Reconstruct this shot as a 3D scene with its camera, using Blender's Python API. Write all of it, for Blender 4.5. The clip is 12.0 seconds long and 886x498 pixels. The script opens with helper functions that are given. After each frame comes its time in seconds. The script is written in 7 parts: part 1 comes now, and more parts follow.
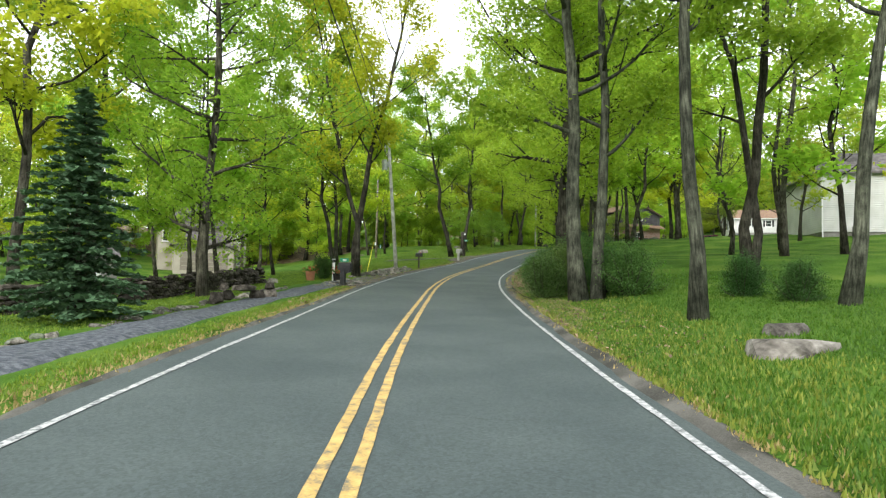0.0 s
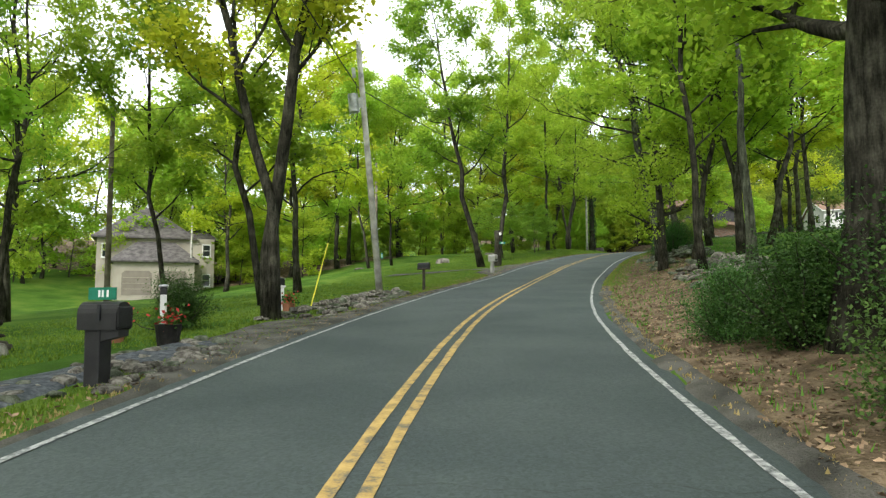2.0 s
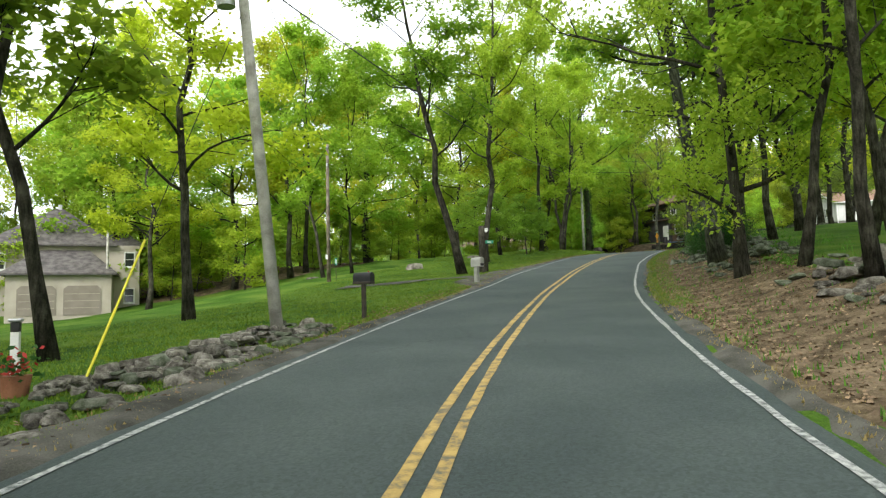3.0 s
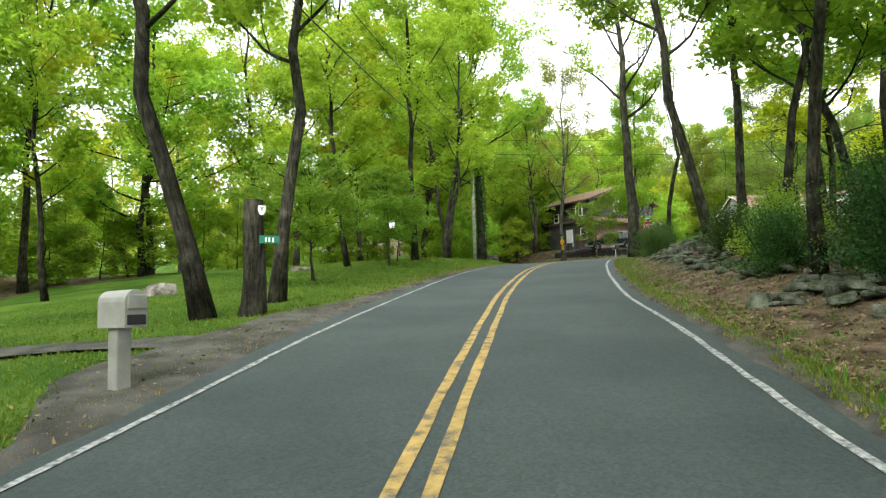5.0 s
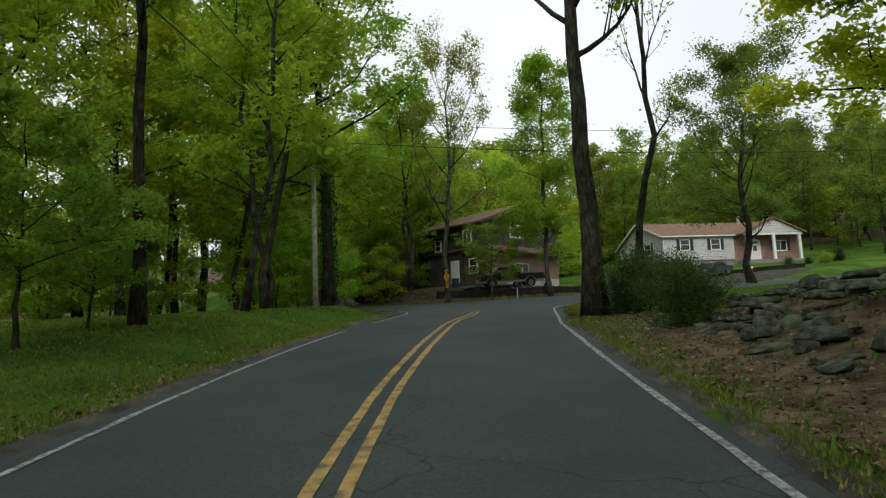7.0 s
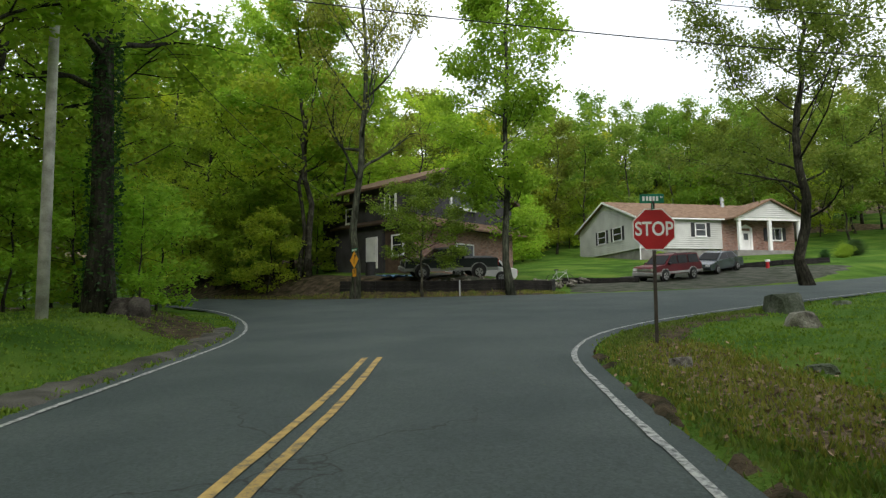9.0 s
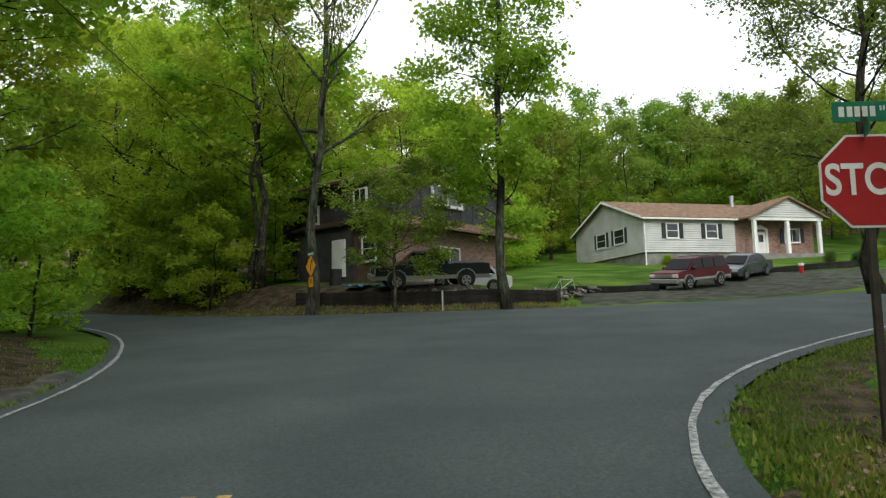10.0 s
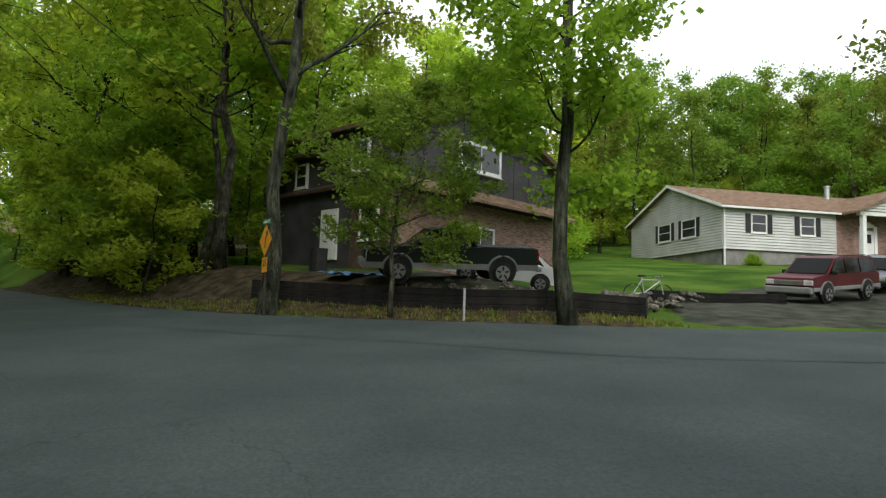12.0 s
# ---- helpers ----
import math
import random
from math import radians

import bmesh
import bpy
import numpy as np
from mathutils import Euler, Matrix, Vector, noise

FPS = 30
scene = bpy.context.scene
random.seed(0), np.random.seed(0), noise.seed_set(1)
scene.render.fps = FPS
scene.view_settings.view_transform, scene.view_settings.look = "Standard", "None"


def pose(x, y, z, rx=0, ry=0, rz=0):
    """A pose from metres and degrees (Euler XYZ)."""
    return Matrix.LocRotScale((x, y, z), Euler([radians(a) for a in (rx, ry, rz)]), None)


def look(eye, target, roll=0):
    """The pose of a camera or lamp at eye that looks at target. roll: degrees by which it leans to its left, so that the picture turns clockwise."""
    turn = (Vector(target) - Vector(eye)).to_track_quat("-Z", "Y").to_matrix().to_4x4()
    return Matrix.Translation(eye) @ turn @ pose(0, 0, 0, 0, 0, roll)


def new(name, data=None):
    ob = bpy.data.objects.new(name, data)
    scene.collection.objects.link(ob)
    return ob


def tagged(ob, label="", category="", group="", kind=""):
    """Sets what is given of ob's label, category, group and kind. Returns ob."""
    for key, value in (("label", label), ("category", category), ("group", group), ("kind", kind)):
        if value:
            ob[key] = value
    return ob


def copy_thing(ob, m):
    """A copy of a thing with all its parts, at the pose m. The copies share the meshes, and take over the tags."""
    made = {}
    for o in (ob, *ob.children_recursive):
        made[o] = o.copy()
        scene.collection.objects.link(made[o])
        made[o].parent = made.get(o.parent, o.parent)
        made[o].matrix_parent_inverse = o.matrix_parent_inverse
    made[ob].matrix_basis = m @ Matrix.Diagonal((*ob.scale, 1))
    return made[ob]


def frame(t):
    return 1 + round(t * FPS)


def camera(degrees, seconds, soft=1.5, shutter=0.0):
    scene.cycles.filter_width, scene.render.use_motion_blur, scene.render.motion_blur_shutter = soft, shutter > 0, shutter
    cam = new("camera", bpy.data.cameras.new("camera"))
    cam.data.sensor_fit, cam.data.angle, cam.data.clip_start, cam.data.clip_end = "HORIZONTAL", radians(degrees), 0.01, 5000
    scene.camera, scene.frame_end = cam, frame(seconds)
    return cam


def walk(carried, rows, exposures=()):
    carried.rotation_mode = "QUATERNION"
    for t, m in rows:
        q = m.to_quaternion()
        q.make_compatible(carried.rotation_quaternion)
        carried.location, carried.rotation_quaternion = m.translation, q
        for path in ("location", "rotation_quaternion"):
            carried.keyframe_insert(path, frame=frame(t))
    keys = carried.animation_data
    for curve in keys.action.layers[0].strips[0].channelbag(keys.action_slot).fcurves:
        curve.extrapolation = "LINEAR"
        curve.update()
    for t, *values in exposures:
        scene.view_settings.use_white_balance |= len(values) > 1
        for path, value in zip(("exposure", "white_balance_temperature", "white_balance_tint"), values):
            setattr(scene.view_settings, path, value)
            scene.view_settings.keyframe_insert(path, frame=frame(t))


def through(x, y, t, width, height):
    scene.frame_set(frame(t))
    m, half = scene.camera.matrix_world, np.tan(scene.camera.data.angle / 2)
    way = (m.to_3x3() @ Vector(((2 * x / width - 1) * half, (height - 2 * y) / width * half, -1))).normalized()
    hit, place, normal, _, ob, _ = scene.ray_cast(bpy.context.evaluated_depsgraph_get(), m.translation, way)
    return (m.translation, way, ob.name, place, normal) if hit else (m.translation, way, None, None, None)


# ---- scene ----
cam = camera(67.5, 12.0, soft=1.3)
ROWS = [
    (0.0, 0.00, 0.00, 1.300, -0.00, 3.77, -1.20),
    (0.5, -0.01, 5.41, 1.648, 2.27, 3.82, -0.05),
    (1.0, 0.02, 10.77, 1.913, 2.88, 4.09, -0.29),
    (1.5, 0.17, 15.94, 2.201, 3.23, 4.35, 0.40),
    (2.0, 0.32, 21.43, 2.533, 2.78, 4.62, 0.32),
    (2.5, 0.37, 27.09, 2.915, 2.31, 4.61, 1.00),
    (2.7, 0.41, 29.30, 3.069, 2.09, 4.95, 1.28),
    (4.3, 2.46, 46.72, 4.455, -5.18, 4.82, 1.55),
    (4.5, 2.84, 48.78, 4.633, -6.26, 5.10, 1.84),
    (5.0, 3.86, 53.92, 5.101, -8.60, 5.24, 1.81),
    (5.5, 5.05, 58.77, 5.618, -10.30, 6.32, 0.97),
    (6.0, 6.46, 63.59, 6.268, -12.31, 7.16, 1.96),
    (6.5, 8.04, 68.49, 6.822, -16.70, 7.71, 2.18),
    (7.0, 9.68, 72.74, 7.336, -19.18, 7.48, 2.30),
    (7.2, 10.37, 74.45, 7.538, -20.03, 7.24, 2.31),
    (8.8, 16.31, 87.54, 8.964, -24.60, 6.04, 0.78),
    (9.0, 17.01, 89.06, 9.091, -25.04, 5.65, 0.81),
    (9.5, 18.75, 92.54, 9.373, -25.78, 5.42, 1.05),
    (10.0, 20.27, 95.20, 9.543, -26.15, 6.33, 1.34),
    (10.5, 21.57, 97.68, 9.764, -27.62, 6.45, 0.89),
    (11.0, 22.76, 99.92, 9.939, -29.03, 6.11, -0.29),
    (11.5, 23.98, 102.03, 10.100, -27.57, 6.23, -0.84),
    (12.0, 24.91, 104.19, 10.264, -23.69, 5.33, -1.75),
]
walk(cam, [(t, pose(x, y, z, 90 + pitch, roll, yaw)) for t, x, y, z, yaw, pitch, roll in ROWS],
     exposures=[(0.0, 1.08), (2.5, 1.03), (4.5, 1.3), (5.5, 1.28), (6.0, 0.9), (6.5, 0.15), (7.0, -0.28), (8.8, 0.22), (9.5, 0.3), (10.5, 0.24), (12.0, 0.27)])

# ---- daylight: bright overcast ----
SUN_EL, SUN_AZ = 36, 205
world = bpy.data.worlds.new("overcast_sky")
scene.world = world
world.use_nodes = True
wn, wl = world.node_tree.nodes, world.node_tree.links
wn.clear()
sky = wn.new("ShaderNodeTexSky")
sky.sky_type, sky.sun_disc = "NISHITA", False
sky.sun_elevation, sky.sun_rotation = radians(SUN_EL), radians(SUN_AZ)
sky.dust_density, sky.ozone_density, sky.air_density = 4.0, 1.0, 1.0
cloud = wn.new("ShaderNodeTexNoise")
cloud.inputs["Scale"].default_value, cloud.inputs["Detail"].default_value = 2.2, 5
cramp = wn.new("ShaderNodeValToRGB")
cramp.color_ramp.elements[0].position, cramp.color_ramp.elements[0].color = 0.3, (7.5, 7.9, 8.3, 1)
cramp.color_ramp.elements[1].position, cramp.color_ramp.elements[1].color = 0.7, (9.6, 9.8, 9.9, 1)
cmix = wn.new("ShaderNodeMixRGB")
cmix.inputs[0].default_value = 0.88
wbg, wout = wn.new("ShaderNodeBackground"), wn.new("ShaderNodeOutputWorld")
wbg.inputs[1].default_value = 0.15
wl.new(cloud.outputs[0], cramp.inputs[0])
wl.new(sky.outputs[0], cmix.inputs[1])
wl.new(cramp.outputs[0], cmix.inputs[2])
wl.new(cmix.outputs[0], wbg.inputs[0])
wl.new(wbg.outputs[0], wout.inputs[0])
sun = new("sun", bpy.data.lights.new("sun", "SUN"))
sun.data.energy, sun.data.angle, sun.data.color = 1.5, radians(22), (1.0, 0.96, 0.9)
sun.matrix_world = look((0, 0, 60), (60 * math.sin(radians(SUN_AZ)) * -1 / math.tan(radians(SUN_EL)), -60 * math.cos(radians(SUN_AZ)) / math.tan(radians(SUN_EL)), 0))

# ---- the lie of the land ----
# terrain begin
# centre line of the road: x, y, height
AXIS = [(-0.65, 0.0, -0.25), (-0.79, 10.79, 0.36), (-0.65, 21.45, 0.98), (-0.39, 29.32, 1.52), (0.38, 38.23, 2.19),
        (1.80, 46.84, 2.91), (3.29, 54.05, 3.55), (4.55, 58.90, 4.07), (5.95, 63.75, 4.72), (7.38, 68.72, 5.27),
        (9.50, 74.81, 5.99), (12.21, 81.68, 6.77), (15.05, 88.13, 7.41), (17.41, 93.25, 7.82), (19.36, 96.97, 8.08),
        (21.24, 100.78, 8.39), (23.30, 104.88, 8.71)]


def _dense():
    p = np.array(AXIS)
    back = p[0] + np.outer(np.arange(60, 0, -4), [0.0, -1.0, -0.05])
    u = (p[-1] - p[-3])[:2]
    u = u / np.hypot(*u)
    ahead = p[-1] + np.outer(np.arange(4, 3000, 8), [u[0], u[1], 0.074])
    p = np.vstack([back, p, ahead[:60]])
    chord = np.r_[0, np.cumsum(np.hypot(*np.diff(p[:, :2], axis=0).T))]
    s = np.arange(0, chord[-1], 0.5)
    out = []
    for k in range(3):
        m = np.gradient(p[:, k], chord)
        i = np.clip(np.searchsorted(chord, s, side="right") - 1, 0, len(p) - 2)
        h = chord[i + 1] - chord[i]
        w = (s - chord[i]) / h
        out.append((2 * w**3 - 3 * w**2 + 1) * p[i, k] + (w**3 - 2 * w**2 + w) * h * m[i] + (-2 * w**3 + 3 * w**2) * p[i + 1, k] + (w**3 - w**2) * h * m[i + 1])
    return np.array(out).T, s - 60


LINE, LINE_S = _dense()
TANG = np.gradient(LINE[:, :2], axis=0)
TANG /= np.hypot(TANG[:, 0], TANG[:, 1])[:, None]
S_END = 110.5        # where the main road meets the crossing road


def smooth(a, lo, hi):
    w = np.clip((a - lo) / (hi - lo), 0, 1)
    return w * w * (3 - 2 * w)


def along(x, y):
    """Distance along the road and to the right of its centre line, and the centre line's height."""
    x, y = np.atleast_1d(np.asarray(x, float)), np.atleast_1d(np.asarray(y, float))
    s, d, z = np.empty(len(x)), np.empty(len(x)), np.empty(len(x))
    for a in range(0, len(x), 4000):
        b = slice(a, a + 4000)
        q = (x[b, None] - LINE[None, :, 0]) ** 2 + (y[b, None] - LINE[None, :, 1]) ** 2
        j = q.argmin(1)
        dx, dy = x[b] - LINE[j, 0], y[b] - LINE[j, 1]
        f = dx * TANG[j, 0] + dy * TANG[j, 1]
        s[b], d[b] = LINE_S[j] + f, dx * TANG[j, 1] - dy * TANG[j, 0]
        g = np.clip(j, 1, len(LINE) - 2)
        z[b] = LINE[j, 2] + f * (LINE[g + 1, 2] - LINE[g - 1, 2])
    return s, d, z


# outline of the asphalt where the roads meet, from the right-hand mouth round to the left-hand mouth
RIGHT_LINE = [(20.3, 91.9), (21.1, 93.4), (21.85, 94.85), (22.45, 95.95), (23.1, 97.2), (24.0, 98.65), (24.85, 99.6), (25.95, 100.55), (28.0, 101.75), (31.4, 102.95), (35.6, 103.9), (42.0, 105.0), (60.0, 107.3), (110.0, 112.3)]
LEFT_LINE = [(14.85, 95.0), (16.1, 98.2), (17.65, 101.7), (18.75, 104.3), (19.6, 106.9), (20.1, 109.5), (20.4, 113.0), (20.3, 118.5), (18.6, 127.0), (15.6, 135.0), (10.0, 147.0), (1.0, 165.0), (-8.0, 184.0)]
FAR_KERB = [(110.0, 121.0), (60.0, 114.5), (45.0, 113.0), (40.5, 114.0), (36.0, 116.6), (32.1, 119.6), (28.3, 122.8), (25.0, 127.0), (21.8, 134.0), (17.5, 145.0), (9.0, 165.0), (0.0, 185.0)]


def spline(points, step=0.6):
    p = np.array(points, float)
    c = np.r_[0, np.cumsum(np.hypot(*np.diff(p[:, :2], axis=0).T))]
    m = np.gradient(p, c, axis=0)
    s = np.linspace(0, c[-1], max(2, int(c[-1] / step)))
    i = np.clip(np.searchsorted(c, s, side="right") - 1, 0, len(p) - 2)
    h = (c[i + 1] - c[i])[:, None]
    w = ((s - c[i]) / h[:, 0])[:, None]
    return (2 * w**3 - 3 * w**2 + 1) * p[i] + (w**3 - 2 * w**2 + w) * h * m[i] + (-2 * w**3 + 3 * w**2) * p[i + 1] + (w**3 - w**2) * h * m[i + 1]


def shifted(p, by):
    """A line moved to its right by a distance."""
    t = np.gradient(np.asarray(p, float), axis=0)
    t /= np.hypot(t[:, 0], t[:, 1])[:, None]
    return np.asarray(p) + by * np.c_[t[:, 1], -t[:, 0]]


JUNCTION = np.vstack([shifted(spline(RIGHT_LINE), 0.32), spline(FAR_KERB), shifted(spline(LEFT_LINE), -0.3)[::-1]])


def inside(x, y, poly):
    poly = np.asarray(poly, float)
    (x0, y0), (x1, y1) = poly.T, np.roll(poly, -1, axis=0).T
    keep = y0 != y1
    x0, y0, x1, y1 = x0[keep], y0[keep], x1[keep], y1[keep]
    slope = (x1 - x0) / (y1 - y0)
    r = np.zeros(len(x), bool)
    for a in range(0, len(x), 2000):
        p, q = x[a:a + 2000, None], y[a:a + 2000, None]
        r[a:a + 2000] = (((y0 > q) != (y1 > q)) & (p < slope * (q - y0) + x0)).sum(1) % 2 == 1
    return r


def gap(x, y, poly):
    """Distance to the nearest point of a polyline."""
    poly = np.asarray(poly, float)
    r = np.empty(len(x))
    for a in range(0, len(x), 2000):
        r[a:a + 2000] = ((x[a:a + 2000, None] - poly[:, 0]) ** 2 + (y[a:a + 2000, None] - poly[:, 1]) ** 2).min(1)
    return np.sqrt(r)


FAR_SIDE = np.vstack([spline(FAR_KERB, 3), [(0, 400), (400, 400), (400, 121)]])
FAR_EDGE = spline(FAR_KERB, 1.5)


def road_z(x, y):
    s, d, z = along(x, y)
    return z + 0.02 * np.clip(d, -60, 60) * smooth(s, 96, 108)


def ground_z(x, y):
    """Height of the land; under the asphalt it lies a little lower."""
    x, y = np.atleast_1d(np.asarray(x, float)), np.atleast_1d(np.asarray(y, float))
    s, d, z = along(x, y)
    near = smooth(s, 96, 108)
    z = z + 0.02 * np.clip(d, -60, 60) * near
    out_r, out_l = np.clip(d - 3.3, 0, 400), np.clip(-d - 3.3, 0, 400)
    # right of the road: a lawn, then a leafy bank with stones, then lawn again
    lawn = 0.07 * np.clip(out_r, 0, 60) * (1 - smooth(s, 20, 45) * 0.5)
    bank = (0.9 * smooth(out_r, 0.6, 5.5)) * smooth(s, 16, 34) * (1 - smooth(s, 82, 98))
    z = z + (lawn * (1 - near) + bank)
    # left of the road: slightly lower ground, wooded hill far off
    z = z - 0.5 * smooth(out_l, 0, 14) * (1 - smooth(s, 62, 74)) - 0.9 * smooth(out_l, 14, 30) * (1 - smooth(s, 70, 92)) + 0.10 * np.clip(out_l - 38, 0, 150) * (1 - near)
    z = z + 0.65 * smooth(out_l, 0.3, 5) * smooth(s, 70, 96) * (1 - smooth(s, 112, 128))
    z = z + 0.10 * np.clip(out_r - 60, 0, 150)
    # beyond the crossing road the land climbs
    a = s - (S_END + 15)
    z = z + 0.05 * np.clip(a, 0, 80) + 0.10 * np.clip(a - 45, 0, 130) - 0.074 * np.clip(a - 180, 0, 4000)
    far = inside(x, y, FAR_SIDE)
    if far.any():
        g = gap(x[far], y[far], FAR_EDGE)
        z[far] += 0.75 * smooth(g, 0.2, 3.0) * (1 - smooth(x[far], 34.5, 37.0))
    z = z - 0.32 * np.exp(-((x - 49) ** 2 + (y - 121.5) ** 2) / 45) - 1.35 * np.exp(-((x + 31) ** 2 + (y - 83) ** 2) / 260)
    rough = np.sin(x * 1.3 + 2 * np.sin(y * 0.7)) * np.sin(y * 1.1 + 1.5 * np.sin(x * 0.6))
    # level with the asphalt all round the junction
    close = (s > 86) & (s < 240) & (np.abs(d) < 110)
    if close.any():
        e = gap(x[close], y[close], JUNCTION[::2])
        e[inside(x[close], y[close], JUNCTION)] = 0
        flat = road_z(x[close], y[close])
        z[close] = flat + (z[close] - flat) * smooth(e, 0.3, 4.0)
    off = np.maximum(np.abs(d) - 3.4, 0)
    z = z + 0.035 * rough * smooth(off, 0.2, 2.0)
    under = ((np.abs(d) < 3.25) & (s < 97.5)) | inside(x, y, JUNCTION)
    return np.where(under, z - 0.10 - 0.25 * smooth(3.0 - np.abs(d), 0, 1.0) * (s < 100), z - 0.02)
# terrain end

from mathutils.geometry import delaunay_2d_cdt


# ---- materials ----
def material(name, colours, scale=8.0, rough=0.8, bump=0.3, bump_scale=60.0, metal=0.0, spec=0.3, detail=6.0, vary=0.0, island=False, mid=0.5, dist=0.02, coord="Object"):
    """A surface of two or three colours mixed by noise at two sizes, with fine relief."""
    m = bpy.data.materials.new(name)
    m.use_nodes = True
    nt = m.node_tree
    n, l = nt.nodes, nt.links
    b = n["Principled BSDF"]
    b.inputs["Roughness"].default_value, b.inputs["Metallic"].default_value = rough, metal
    b.inputs["Specular IOR Level"].default_value = spec
    tc = n.new("ShaderNodeTexCoord")
    big, fine = n.new("ShaderNodeTexNoise"), n.new("ShaderNodeTexNoise")
    big.inputs["Scale"].default_value, big.inputs["Detail"].default_value = scale, detail
    fine.inputs["Scale"].default_value, fine.inputs["Detail"].default_value = bump_scale, 4
    for q in (big, fine):
        l.new(tc.outputs[coord], q.inputs["Vector"])
    add = n.new("ShaderNodeMath")
    add.operation = "MULTIPLY_ADD"
    add.inputs[1].default_value = 0.35
    l.new(fine.outputs[0], add.inputs[0])
    l.new(big.outputs[0], add.inputs[2])
    ramp = n.new("ShaderNodeValToRGB")
    e = ramp.color_ramp.elements
    e[0].position, e[0].color = mid + 0.17 - 0.16, (*colours[0], 1)
    e[1].position, e[1].color = mid + 0.17 + 0.16, (*colours[-1], 1)
    if len(colours) == 3:
        k = e.new(mid + 0.17)
        k.color = (*colours[1], 1)
    l.new(add.outputs[0], ramp.inputs[0])
    out = ramp.outputs[0]
    if vary:
        hsv = n.new("ShaderNodeHueSaturation")
        if island:
            rnd = n.new("ShaderNodeNewGeometry").outputs["Random Per Island"]
        else:
            rnd = n.new("ShaderNodeObjectInfo").outputs["Random"]
        mr = n.new("ShaderNodeMapRange")
        mr.inputs["To Min"].default_value, mr.inputs["To Max"].default_value = 1 - vary, 1 + vary
        l.new(rnd, mr.inputs["Value"])
        l.new(mr.outputs[0], hsv.inputs["Value"])
        l.new(out, hsv.inputs["Color"])
        out = hsv.outputs[0]
    l.new(out, b.inputs["Base Color"])
    if bump:
        bp = n.new("ShaderNodeBump")
        bp.inputs["Strength"].default_value, bp.inputs["Distance"].default_value = bump, dist
        l.new(fine.outputs[0], bp.inputs["Height"])
        l.new(bp.outputs[0], b.inputs["Normal"])
    return m


def leaf_material(name, a, b, through=0.45, hue=0.03, gloss=0.25):
    """Thin leaves that let light through; colour differs from leaf to leaf and from tree to tree."""
    m = bpy.data.materials.new(name)
    m.use_nodes = True
    n, l = m.node_tree.nodes, m.node_tree.links
    pb, out = n["Principled BSDF"], n["Material Output"]
    pb.inputs["Roughness"].default_value, pb.inputs["Specular IOR Level"].default_value = 0.55, gloss
    geo, oi = n.new("ShaderNodeNewGeometry"), n.new("ShaderNodeObjectInfo")
    mix = n.new("ShaderNodeMixRGB")
    mix.inputs[1].default_value, mix.inputs[2].default_value = (*a, 1), (*b, 1)
    l.new(geo.outputs["Random Per Island"], mix.inputs[0])
    hsv = n.new("ShaderNodeHueSaturation")
    mh, mv = n.new("ShaderNodeMapRange"), n.new("ShaderNodeMapRange")
    mh.inputs["To Min"].default_value, mh.inputs["To Max"].default_value = 0.5 - hue, 0.5 + hue
    mv.inputs["To Min"].default_value, mv.inputs["To Max"].default_value = 0.75, 1.25
    wn2 = n.new("ShaderNodeTexWhiteNoise")
    wn2.noise_dimensions = "1D"
    l.new(oi.outputs["Random"], wn2.inputs["W"])
    l.new(oi.outputs["Random"], mh.inputs["Value"])
    l.new(wn2.outputs[0], mv.inputs["Value"])
    l.new(mh.outputs[0], hsv.inputs["Hue"])
    l.new(mv.outputs[0], hsv.inputs["Value"])
    l.new(mix.outputs[0], hsv.inputs["Color"])
    l.new(hsv.outputs[0], pb.inputs["Base Color"])
    tr, sh = n.new("ShaderNodeBsdfTranslucent"), n.new("ShaderNodeMixShader")
    l.new(hsv.outputs[0], tr.inputs["Color"])
    sh.inputs[0].default_value = through
    l.new(pb.outputs[0], sh.inputs[1])
    l.new(tr.outputs[0], sh.inputs[2])
    l.new(sh.outputs[0], out.inputs[0])
    return m


